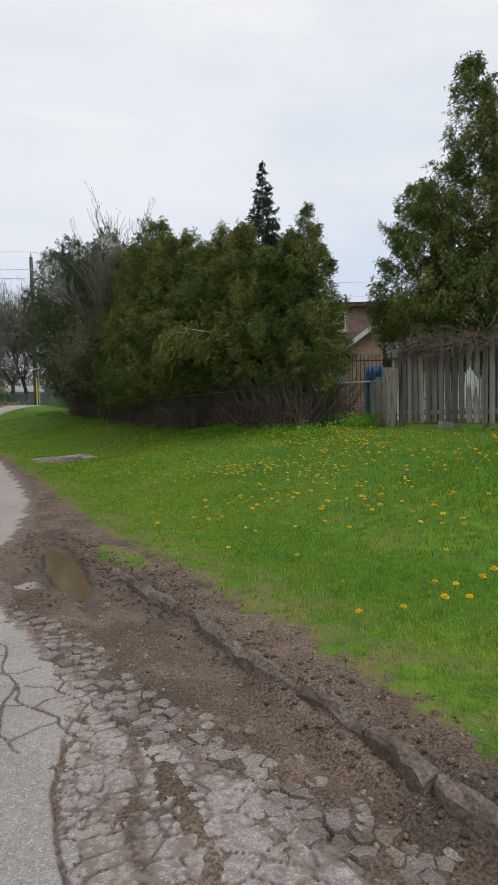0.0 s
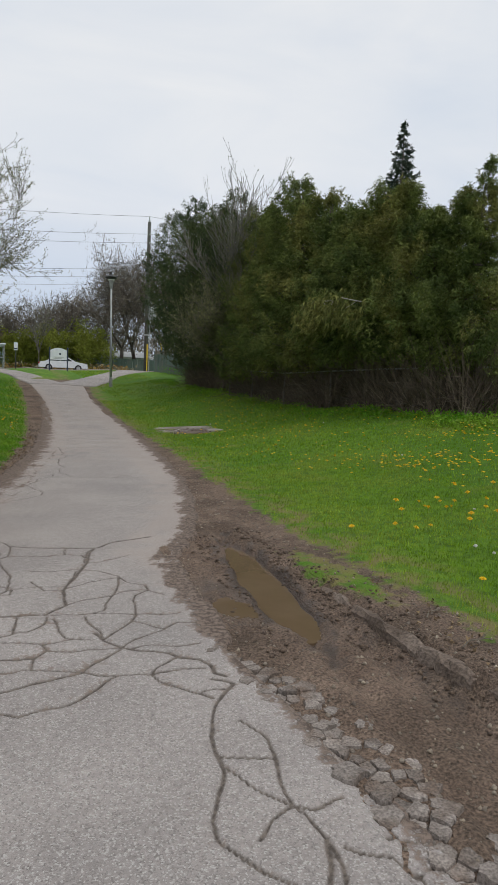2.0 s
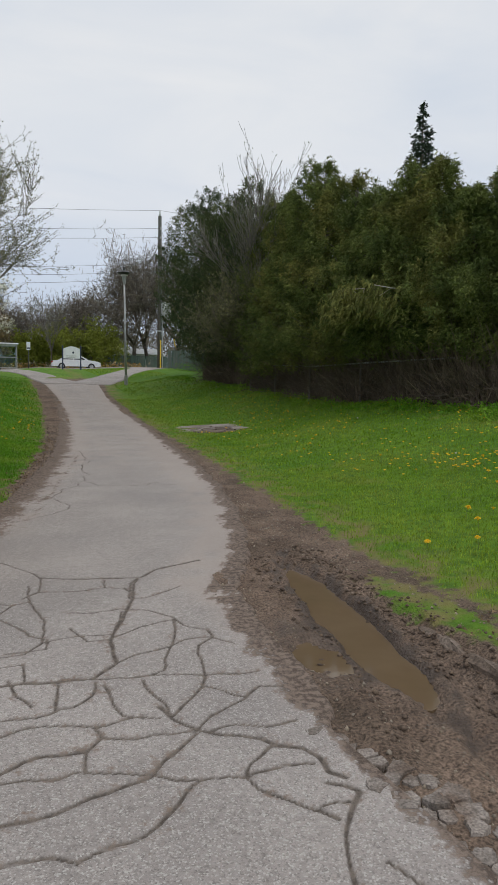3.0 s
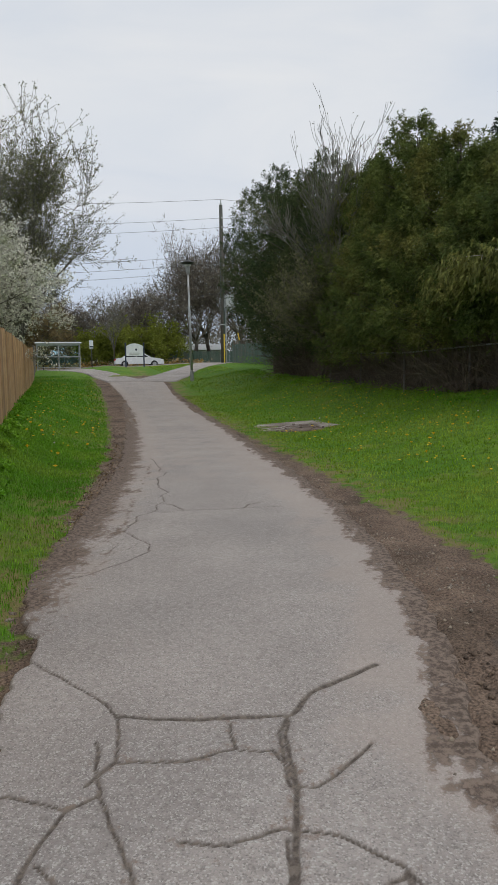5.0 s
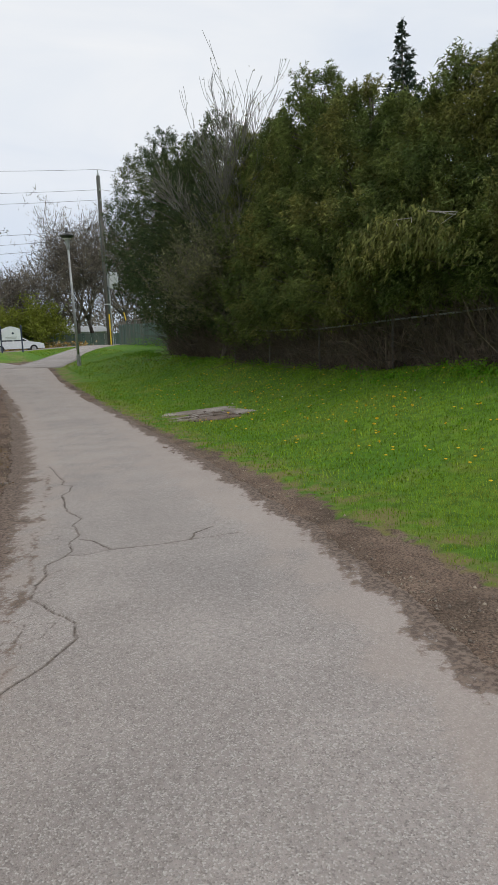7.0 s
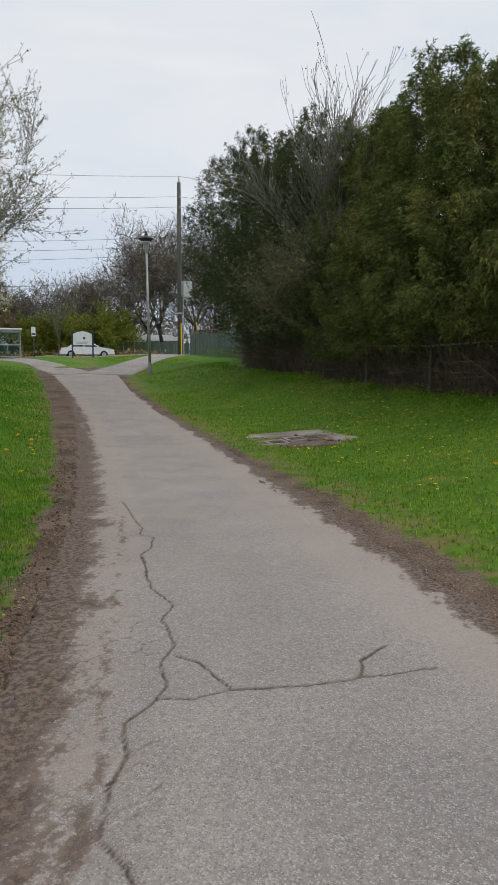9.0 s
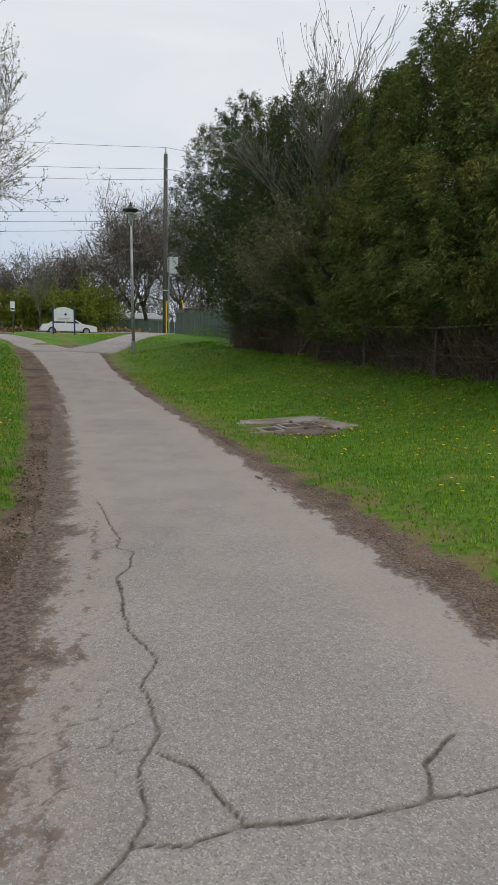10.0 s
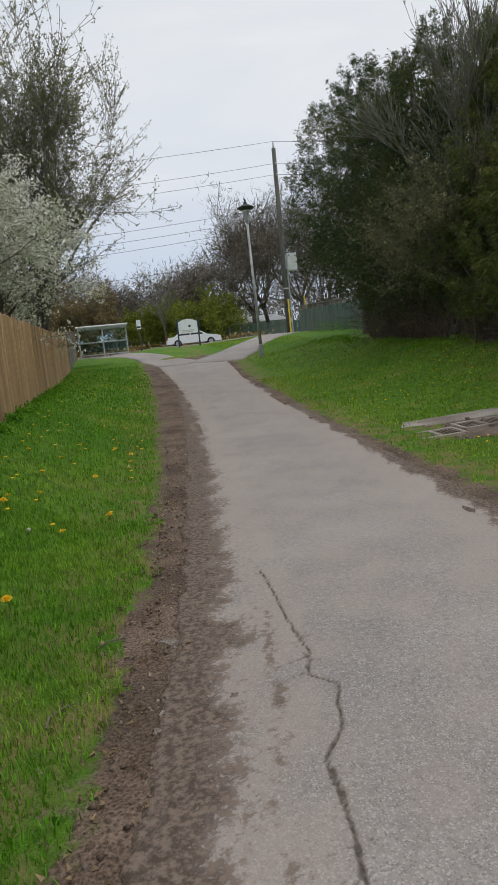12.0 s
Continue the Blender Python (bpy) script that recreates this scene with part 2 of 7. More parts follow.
M_FARTWIG = mat("distant_brown_twig", (0.115, 0.098, 0.084), (0.18, 0.156, 0.136), 1.2, 0.95, 0.0, None, 1, 14.0, 0.3, island=0.4)
M_SHRUB = mat("bright_shrub_leaf", (0.155, 0.19, 0.022), (0.23, 0.26, 0.04), 0.9, 0.7, 0.0, None, 1, 11.0, 0.3, island=0.35, translucent=0.35)
M_BLOSSOM = mat("white_blossom", (0.62, 0.60, 0.55), (0.78, 0.77, 0.72), 2.0, 0.7, 0.0, (0.42, 0.45, 0.30), 1.4, 12.0, 0.2, island=0.2, translucent=0.3)
M_DEAD = mat("dead_brush", (0.098, 0.075, 0.062), (0.172, 0.135, 0.111), 1.5, 0.95, 0.0, None, 1, 14.0, 0.35, island=0.4)
M_FENCE_NEW = mat("tan_cedar_board", (0.40, 0.25, 0.125), (0.50, 0.33, 0.175), 3.0, 0.8, 0.25, (0.30, 0.185, 0.10), 1.3, 45.0, 0.2, stretch=(1, 1, 0.12), objrand=0.14)
M_FENCE_OLD = mat("weathered_grey_board", (0.165, 0.140, 0.116), (0.255, 0.225, 0.195), 4.0, 0.9, 0.5, (0.115, 0.095, 0.078), 1.6, 50.0, 0.3, stretch=(1, 1, 0.1), objrand=0.36)
M_TEAL = mat("green_painted_board", (0.075, 0.115, 0.095), (0.105, 0.15, 0.125), 3.0, 0.75, 0.3, (0.13, 0.14, 0.12), 1.6, 40.0, 0.2, stretch=(1, 1, 0.15), objrand=0.16)
M_POLEWOOD = mat("weathered_pole_wood", (0.075, 0.066, 0.058), (0.118, 0.106, 0.095), 4.0, 0.9, 0.5, (0.06, 0.10, 0.09), 1.0, 40.0, 0.3, stretch=(1, 1, 0.08))
M_GALV = mat("galvanised_steel", (0.36, 0.37, 0.37), (0.46, 0.47, 0.47), 5.0, 0.5, 0.1, (0.28, 0.28, 0.27), 2.0, 60.0, 0.12, metallic=0.6)
M_DARKMETAL = mat("dark_painted_metal", (0.03, 0.033, 0.033), (0.05, 0.053, 0.053), 5.0, 0.5, 0.1, None, 1, 60.0, 0.15)
M_GREYBOX = mat("grey_enamel", (0.40, 0.42, 0.42), (0.47, 0.49, 0.49), 4.0, 0.5, 0.05, None, 1, 60.0, 0.08)
M_YELLOW = mat("yellow_plastic_guard", (0.62, 0.42, 0.03), (0.72, 0.50, 0.05), 4.0, 0.5, 0.05, None, 1, 60.0, 0.1)
M_WHITE = mat("white_sign_enamel", (0.70, 0.73, 0.76), (0.78, 0.80, 0.82), 3.0, 0.45, 0.0, None, 1, 40.0, 0.05)
M_NAVY = mat("navy_post_paint", (0.03, 0.045, 0.075), (0.045, 0.06, 0.10), 3.0, 0.5, 0.0, None, 1, 40.0, 0.1)
M_BRICK = mat("pink_buff_brick", (0.36, 0.235, 0.18), (0.45, 0.31, 0.25), 6.0, 0.9, 0.4, (0.30, 0.19, 0.15), 2.0, 60.0, 0.25, objrand=0.16, island=0.16)
M_MORTAR = mat("pale_mortar", (0.42, 0.39, 0.35), (0.50, 0.47, 0.43), 6.0, 0.95, 0.3)
M_SHINGLE = mat("grey_roof_shingle", (0.11, 0.105, 0.105), (0.17, 0.165, 0.165), 5.0, 0.9, 0.5, None, 1, 60.0, 0.3)
M_TRIM = mat("white_painted_trim", (0.62, 0.62, 0.60), (0.70, 0.70, 0.68), 4.0, 0.5, 0.1, None, 1, 60.0, 0.08)
M_BROWNTRIM = mat("brown_aluminium_trim", (0.10, 0.045, 0.03), (0.13, 0.06, 0.04), 4.0, 0.5, 0.1)
M_BLUE = mat("blue_tarpaulin", (0.03, 0.14, 0.34), (0.06, 0.22, 0.45), 3.0, 0.45, 0.3, None, 1, 20.0, 0.2)
M_TURQ = mat("turquoise_sheet", (0.03, 0.22, 0.23), (0.05, 0.29, 0.29), 3.0, 0.5, 0.3, None, 1, 20.0, 0.2)
M_ROAD = mat("road_asphalt", (0.20, 0.195, 0.19), (0.25, 0.245, 0.24), 1.0, 0.9, 0.4, None, 1, 60.0, 0.2)
M_DANDE = mat("dandelion_yellow", (0.72, 0.42, 0.005), (0.80, 0.52, 0.01), 20.0, 0.7, 0.2, None, 1, 200.0, 0.15)
M_STEM = mat("dandelion_stem", (0.16, 0.22, 0.06), (0.20, 0.26, 0.08), 20.0, 0.7, 0.0)
M_PUFF = mat("dandelion_seed_fluff", (0.55, 0.55, 0.52), (0.65, 0.65, 0.62), 20.0, 0.9, 0.0, translucent=0.4)
M_MULCH = mat("flower_bed_planting", (0.30, 0.16, 0.05), (0.40, 0.28, 0.08), 3.0, 0.9, 0.0, (0.35, 0.33, 0.28), 1.5, 9.0, 0.3, island=0.5)
M_BOUGH = mat("yellowed_cedar_spray", (0.12, 0.135, 0.04), (0.18, 0.182, 0.055), 1.5, 0.75, 0.0, (0.13, 0.14, 0.04), 1.2, 11.0, 0.3, island=0.4, translucent=0.2, spec=0.2)
M_PALEWOOD = mat("bleached_branch", (0.30, 0.27, 0.24), (0.40, 0.37, 0.34), 4.0, 0.9, 0.2)
M_GREYTWIG = mat("pale_grey_twig", (0.130, 0.120, 0.112), (0.200, 0.186, 0.174), 3.0, 0.9, 0.0, None, 1, 20.0, 0.3, island=0.3)
M_SAPLING = mat("tan_grey_sapling_twig", (0.115, 0.10, 0.083), (0.185, 0.163, 0.137), 3.0, 0.9, 0.0, None, 1, 20.0, 0.3, island=0.3)
M_CARPAINT = mat("silver_white_car_paint", (0.62, 0.64, 0.65), (0.66, 0.68, 0.69), 1.0, 0.25, 0.0, None, 1, 10.0, 0.02, spec=0.6)
M_TYRE = mat("black_rubber", (0.02, 0.02, 0.02), (0.03, 0.03, 0.03), 5.0, 0.85, 0.1)
M_CARGLASS = mat("dark_tinted_glass", (0.015, 0.018, 0.02), (0.025, 0.028, 0.03), 1.0, 0.08, 0.0, None, 1, 10.0, 0.02, spec=0.6)
M_REDLENS = mat("red_lens", (0.35, 0.01, 0.01), (0.4, 0.02, 0.02), 5.0, 0.2, 0.0)
M_WIRE = mat("rusty_dull_wire", (0.11, 0.10, 0.09), (0.16, 0.145, 0.13), 5.0, 0.7, 0.0, None, 1, 60.0, 0.2, metallic=0.2)
M_LITTER = mat("leaf_litter", (0.16, 0.11, 0.07), (0.26, 0.19, 0.12), 4.0, 0.9, 0.0, None, 1, 14.0, 0.3, island=0.5)


def glass_material():
    m = bpy.data.materials.new("clear_glass")
    m.use_nodes = True
    b = m.node_tree.nodes["Principled BSDF"]
    b.inputs["Base Color"].default_value = (0.80, 0.92, 0.92, 1)
    b.inputs["Roughness"].default_value = 0.04
    b.inputs["Transmission Weight"].default_value = 1.0
    b.inputs["IOR"].default_value = 1.1
    return m


def water_material():
    m = mat("muddy_water", (0.135, 0.093, 0.055), (0.150, 0.106, 0.066), 1.5, 0.08, 0.06, None, 1, 6.0, 0.05, spec=0.5)
    b = next(n for n in m.node_tree.nodes if n.type == "BSDF_PRINCIPLED")
    for link in list(b.inputs["Roughness"].links):
        m.node_tree.links.remove(link)
    b.inputs["Roughness"].default_value = 0.05
    return m


M_GLASS, M_WATER = glass_material(), water_material()


# ---- mesh helpers ----
class Shape:
    """Collects vertices and faces of one mesh."""

    def __init__(self):
        self.v, self.f = [], []

    def add(self, verts, faces):
        n = len(self.v)
        self.v += [tuple(p) for p in verts]
        self.f += [tuple(n + i for i in f) for f in faces]
        return self

    def box(self, x0, y0, z0, x1, y1, z1, bev=0.0, m=None):
        """A box with chamfered edges."""
        c, h = Vector(((x0 + x1) / 2, (y0 + y1) / 2, (z0 + z1) / 2)), ((x1 - x0) / 2, (y1 - y0) / 2, (z1 - z0) / 2)
        if not bev:
            vs = [Vector((sx * h[0], sy * h[1], sz * h[2])) for sx in (-1, 1) for sy in (-1, 1) for sz in (-1, 1)]
            fs = [(0, 1, 3, 2), (4, 6, 7, 5), (0, 4, 5, 1), (2, 3, 7, 6), (0, 2, 6, 4), (1, 5, 7, 3)]
        else:
            b = min(bev, *[k * 0.45 for k in h])
            vs, idx = [], {}
            for sx in (-1, 1):
                for sy in (-1, 1):
                    for sz in (-1, 1):
                        for ax in range(3):
                            s = (sx, sy, sz)
                            idx[(sx, sy, sz, ax)] = len(vs)
                            vs.append(Vector([s[k] * (h[k] if k == ax else h[k] - b) for k in range(3)]))
            fs = []
            for ax in range(3):
                for s in (-1, 1):
                    q = []
                    for a, d in ((-1, -1), (1, -1), (1, 1), (-1, 1)):
                        k = [0, 0, 0]
                        k[ax], k[(ax + 1) % 3], k[(ax + 2) % 3] = s, a, d
                        q.append(idx[(*k, ax)])
                    fs.append(tuple(q if s > 0 else q[::-1]))
            for ax in range(3):
                o1, o2 = (ax + 1) % 3, (ax + 2) % 3
                for a in (-1, 1):
                    for d in (-1, 1):
                        k0, k1 = [0, 0, 0], [0, 0, 0]
                        k0[ax], k1[ax] = -1, 1
                        k0[o1] = k1[o1] = a
                        k0[o2] = k1[o2] = d
                        q = [idx[(*k0, o1)], idx[(*k1, o1)], idx[(*k1, o2)], idx[(*k0, o2)]]
                        fs.append(tuple(q if a * d > 0 else q[::-1]))
            for sx in (-1, 1):
                for sy in (-1, 1):
                    for sz in (-1, 1):
                        q = [idx[(sx, sy, sz, k)] for k in range(3)]
                        fs.append(tuple(q if sx * sy * sz > 0 else q[::-1]))
        vs = [v + c for v in vs]
        if m is not None:
            vs = [m @ v for v in vs]
        return self.add(vs, fs)

    def tube(self, pts, radii, sides=6, cap=True):
        """A tapered tube along a line of points."""
        pts = [Vector(p) for p in pts]
        n0, rings = len(self.v), len(pts)
        ref = Vector((0.31, 0.77, 0.56))
        for i, p in enumerate(pts):
            d = (pts[min(i + 1, rings - 1)] - pts[max(i - 1, 0)]).normalized()
            a = d.cross(ref)
            a = (a if a.length > 1e-3 else d.cross(Vector((1, 0, 0)))).normalized()
            b = d.cross(a)
            for k in range(sides):
                t = 2 * math.pi * k / sides
                self.v.append(tuple(p + float(radii[i]) * (math.cos(t) * a + math.sin(t) * b)))
        for i in range(rings - 1):
            for k in range(sides):
                q, k2 = n0 + i * sides, (k + 1) % sides
                self.f.append((q + k, q + k2, q + sides + k2, q + sides + k))
        if cap:
            self.f.append(tuple(n0 + (rings - 1) * sides + k for k in range(sides)))
            self.f.append(tuple(n0 + k for k in reversed(range(sides))))
        return self

    def lathe(self, profile, sides=12, at=(0, 0, 0)):
        """A turned shape from (radius, height) pairs."""
        n0 = len(self.v)
        for r, z in profile:
            for k in range(sides):
                t = 2 * math.pi * k / sides
                self.v.append((at[0] + r * math.cos(t), at[1] + r * math.sin(t), at[2] + z))
        for i in range(len(profile) - 1):
            for k in range(sides):
                q, k2 = n0 + i * sides, (k + 1) % sides
                self.f.append((q + k, q + k2, q + sides + k2, q + sides + k))
        self.f.append(tuple(n0 + k for k in reversed(range(sides))))
        self.f.append(tuple(n0 + (len(profile) - 1) * sides + k for k in range(sides)))
        return self

    def mesh(self, name, material=None, smooth=False):
        me = bpy.data.meshes.new(name)
        me.from_pydata(self.v, [], self.f)
        if smooth:
            me.polygons.foreach_set("use_smooth", [True] * len(me.polygons))
        if material:
            me.materials.append(material)
        me.update()
        return me


def array_mesh(name, verts, faces, material, smooth=False):
    """A mesh from numpy arrays of vertices and equal-sided faces."""
    me = bpy.data.meshes.new(name)
    n, k = faces.shape
    me.vertices.add(len(verts))
    me.vertices.foreach_set("co", np.ascontiguousarray(verts, dtype=np.float32).ravel())
    me.loops.add(n * k)
    me.loops.foreach_set("vertex_index", np.ascontiguousarray(faces, dtype=np.int32).ravel())
    me.polygons.add(n)
    me.polygons.foreach_set("loop_start", np.arange(0, n * k, k, dtype=np.int32))
    if smooth:
        me.polygons.foreach_set("use_smooth", np.ones(n, dtype=bool))
    me.materials.append(material)
    me.update(calc_edges=True)
    me.validate()
    return me


def thing(name, label, category, at=(0, 0, 0), group="", kind="", rz=0.0):
    """An empty at the base of a thing."""
    ob = new(name)
    ob.matrix_basis = pose(*at, 0, 0, rz)
    ob.empty_display_size = 0.2
    return tagged(ob, label, category, group, kind)


def part(name, shape, material, parent, label="", smooth=False):
    """One mesh object under a thing or a part."""
    me = shape.mesh(name, material, smooth) if isinstance(shape, Shape) else shape
    ob = new(name, me)
    ob.parent = parent
    return tagged(ob, label)


def attribute(me, name, values):
    me.attributes.new(name, "FLOAT", "POINT").data.foreach_set("value", np.ascontiguousarray(values, dtype=np.float32))


# ---- plan of the ground ----
def sm(t):
    t = np.clip(t, 0.0, 1.0)
    return t * t * (3 - 2 * t)


def wave(x, y, s, seed=0):
    """Smooth pseudo-noise, about -1 to 1, with features of about s metres."""
    a = seed * 1.7
    return (np.sin(x / s * 2.1 + 1.3 * np.sin(y / s * 1.3 + a) + a) + np.sin(y / s * 2.4 + 1.5 * np.sin(x / s * 1.1 - a) + 2.1 * a)
            + np.sin((x + y) / s * 1.5 + 1.1 * np.sin((x - y) / s * 1.9 + a)) + np.sin((x - 0.6 * y) / s * 3.7 + a)) / 4


EDGE_Y = (-60, 4, 10, 13, 15, 17, 21, 27, 34, 42, 46)
EDGE_L = (-6.5, -1.15, -0.6, -0.02, 0.33, 0.60, 0.95, 1.35, 1.45, 1.2, 0.7)
EDGE_RY = (-60, 1.5, 4, 6, 7.5, 8.3, 10, 12.3, 15, 18.8, 22, 25, 34, 42, 46)
EDGE_R = (-4.5, 0.75, 0.86, 0.90, 1.0, 1.42, 1.93, 2.36, 2.70, 3.04, 3.30, 3.48, 3.76, 4.3, 6.0)
TURF_RY = (-60, 1, 6, 9, 11, 13, 16, 18, 20, 24, 30, 37, 42, 45.5, 48, 400)
TURF_R = (-3.0, 2.45, 2.62, 2.74, 2.9, 3.02, 3.27, 3.38, 3.48, 3.64, 3.88, 4.1, 4.65, 6.4, 3.4, 3.4)
TURF_L = (-60, 9.7, 11.3, 13.5, 15, 17.4, 21.2, 27.3, 36, 42, 45.5, 48, 400)
TURF_LX = (-7.0, -0.72, -0.55, -0.4, -0.19, 0.10, 0.38, 0.6, 0.72, 0.6, 0.4, 4.0, 4.0)


def left_edge(y):
    return np.interp(y, EDGE_Y, EDGE_L)


def right_edge(y):
    return np.interp(y, EDGE_RY, EDGE_R)


def base_height(x, y):
    """The lie of the land: level by the near path, rising to the street and to the gardens on both sides."""
    x, y = np.asarray(x, float), np.asarray(y, float)
    up = 2.2 * sm((y - 19) / 47)
    e = np.interp(y, TURF_RY, TURF_R) + 0.6 + 1.1 * np.exp(-((y - 22.5) / 4.0) ** 2)
    right = 1.1 * sm((x - e) / np.maximum(10.5 - e, 1)) * (1 - 0.78 * sm((y - 25) / 35))
    el = np.interp(y, TURF_L, TURF_LX) - 0.2
    left = 0.72 * sm((el - x) / 2.3) * (1 - 0.85 * sm((y - 22) / 22)) * sm((y + 2) / 12)
    # the street corner on the left lies a little lower
    corner = 0.32 * sm((3.0 - x) / 5.5) * sm((y - 48) / 12)
    return up + right + left - corner


def turf_distance(x, y):
    """How far inside the lawns a place lies, in metres; negative on bare soil."""
    r = x - np.interp(y, TURF_RY, TURF_R)
    lft = np.interp(y, TURF_L, TURF_LX) - x
    return np.maximum(r, lft)


def ground_height(x, y):
    """The sheet's surface with kerb ledge, ruts and lumps."""
    x, y = np.asarray(x, float), np.asarray(y, float)
    z = base_height(x, y)
    t = turf_distance(x, y)
    bare = 1 - sm((t + 0.1) / 0.35)
    near = sm((26 - y) / 6) * sm((y + 3) / 2)
    z = z + near * bare * (0.012 * wave(x, y, 0.23, 1) + 0.011 * wave(x, y, 0.09, 2) + 0.008 * wave(x, y, 0.045, 3) - 0.02)
    z = z + near * (1 - bare) * (0.015 * wave(x, y, 0.6, 4) + 0.006 * wave(x, y, 0.17, 5))
    # the worn-down side strip, its rut beside the kerb and the ledge of earth and kerb
    k = sm((x - 2.13 - 0.03 * wave(x, y, 0.4, 6)) / 0.09) * sm((8.2 - y) / 2.5) * sm((y + 6) / 2)
    z = z + 0.085 * k * (1 - 0.5 * sm((x - 2.5) / 1.5))
    z = z - 0.07 * np.exp(-((x - 2.0) / 0.12) ** 2) * sm((6.4 - y) / 1.2) * sm((y + 6) / 2)
    z = z - 0.035 * sm((x - 1.2) / 0.4) * sm((2.1 - x) / 0.2) * sm((9.5 - y) / 2) * sm((y + 6) / 2)
    # the puddle's hollow and its little wet neighbour
    cx = 1.80 + 0.12 * (y - 6.85)
    d = (np.abs((x - cx) / 0.17) ** 2.6 + np.abs((y - 6.85) / 1.13) ** 2.6) ** (1 / 2.6) + 0.13 * wave(x, y, 0.3, 7) + 0.07 * wave(x, y, 0.1, 17)
    z = z - 0.09 * sm((1.35 - d) / 0.5)
    d2 = np.hypot((x - 1.31) / 0.14, (y - 6.18) / 0.29) + 0.25 * wave(x, y, 0.12, 8)
    z = z - 0.062 * sm((1.25 - d2) / 0.5) + 0.010 * sm((1.5 - d2) / 0.6) * np.sin(y * 75 + 3 * wave(x, y, 0.2, 9))
    # wheel ruts along the mud beside the puddle
    mud = sm((x - 0.95) / 0.2) * sm((2.35 - x) / 0.2) * sm((10.5 - y) / 3) * sm((y - 0.2) / 1)
    z = z + mud * (0.014 * np.sin((x - 0.10 * y) * 21 + 1.2 * wave(x, y, 1.1, 36)) + 0.010 * sm(wave(x, y, 0.5, 37) + 0.2) * np.sin((y + 0.5 * x) * 60 + 2 * wave(x, y, 0.3, 38)))
    # tyre track along the left of the path
    z = z - 0.02 * near * np.exp(-((x - left_edge(y) + 0.12) / 0.12) ** 2)
    return z


def on_ground(x, y):
    return float(ground_height(x, y))


# ---- ground: one sheet to the horizon ----
def spaced(lo, hi, step, far_lo, far_hi, growth=1.14, cap=400.0):
    mid = list(np.arange(lo, hi, step))
    out, s, x = [], step, lo
    while x > far_lo:
        s = min(s * growth, cap)
        x -= s
        out.append(x)
    left = out[::-1]
    out, s, x = [], step, hi
    while x < far_hi:
        out.append(x)
        s = min(s * growth, cap)
        x += s
    return np.array(left + mid + out + [x])


def grid_faces(nx, ny):
    i = np.arange(ny - 1)[:, None] * nx + np.arange(nx - 1)[None]
    return np.stack([i, i + 1, i + nx + 1, i + nx], -1).reshape(-1, 4)


def add_ground():
    xs = spaced(-1.5, 3.4, 0.038, -2500, 2500, 1.09)
    ys = spaced(0.6, 13.5, 0.04, -2500, 4000, 1.07)
    X, Y = np.meshgrid(xs, ys)
    Z = ground_height(X, Y)
    under = (X > left_edge(Y) + 0.08) & (X < right_edge(Y) - 0.10) & (Y < 44.6) & (Y > -60)
    Z = np.where(under, Z - 0.06, Z)
    street = (Y > 64.5) & (Y < 75)
    Z = np.where(street, Z - 0.25, Z)
    me = array_mesh("ground", np.stack([X, Y, Z], -1).reshape(-1, 3), grid_faces(len(xs), len(ys)), M_GROUND, True)
    t = turf_distance(X, Y) + 0.10 * wave(X, Y, 0.5, 9) + 0.09 * wave(X, Y, 0.13, 10)
    patch = np.exp(-(((X - 2.36) / 0.22) ** 2 + ((Y - 6.6) / 0.9) ** 2)) * 0.55
    bareslab = np.exp(-(((X - 5.15) / 1.2) ** 2 + ((Y - 22.1) / 1.15) ** 2))
    attribute(me, "turf", np.clip(np.where(under, -1, np.maximum(t, patch - 0.2) - 1.2 * sm(bareslab * 1.3 - 0.3)), -1, 1).ravel())
    cx = 1.78 + 0.12 * (Y - 6.85)
    grainy = 0.30 * wave(X, Y, 0.30, 14) + 0.30 * wave(X, Y, 0.11, 18) + 0.22 * wave(X, Y, 0.05, 20)
    d = np.hypot((X - cx) / 0.30, (Y - 6.8) / 1.4) + grainy
    rut = np.exp(-((X - 2.0) / 0.16) ** 2) * sm((6.5 - Y) / 0.8) * sm((Y - 3.0) / 0.6)
    side_wet = np.exp(-((X - 1.30) / 0.24) ** 2 - ((Y - 6.3) / 0.7) ** 2)
    wet = np.clip(0.9 * sm((1.2 - d) / 0.5) + 0.55 * rut * (0.6 + 1.6 * grainy) + 0.75 * sm(side_wet - 0.15 + 0.8 * grainy), 0, 1)
    attribute(me, "wet", wet.ravel())
    dust = 0.6 * sm((1.9 - X) / 0.5) * sm((X - right_edge(Y) + 0.3) / 0.3) * sm((Y - 8.0) / 1.0) * (0.6 + 0.4 * wave(X, Y, 0.3, 12))
    left = 0.5 * sm((X - left_edge(Y) + 0.45) / 0.4) * sm((left_edge(Y) + 0.3 - X) / 0.3) * sm((Y - 9) / 2) * (0.5 + 0.5 * wave(X, Y, 0.12, 13))
    left = left + 0.6 * np.exp(-((X - left_edge(Y) + 0.10) / 0.16) ** 2) * sm((Y - 10) / 2) * sm((40 - Y) / 20) * sm(0.5 + 1.1 * wave(X, Y, 0.10, 16) + 0.5 * wave(X, Y, 0.31, 17))
    attribute(me, "dust", np.clip(dust + left, 0, 1).ravel())
    ob = new("ground", me)
    tagged(ob, "spring lawns and trodden brown soil beside a worn path", "ground", kind="structure")


add_ground()

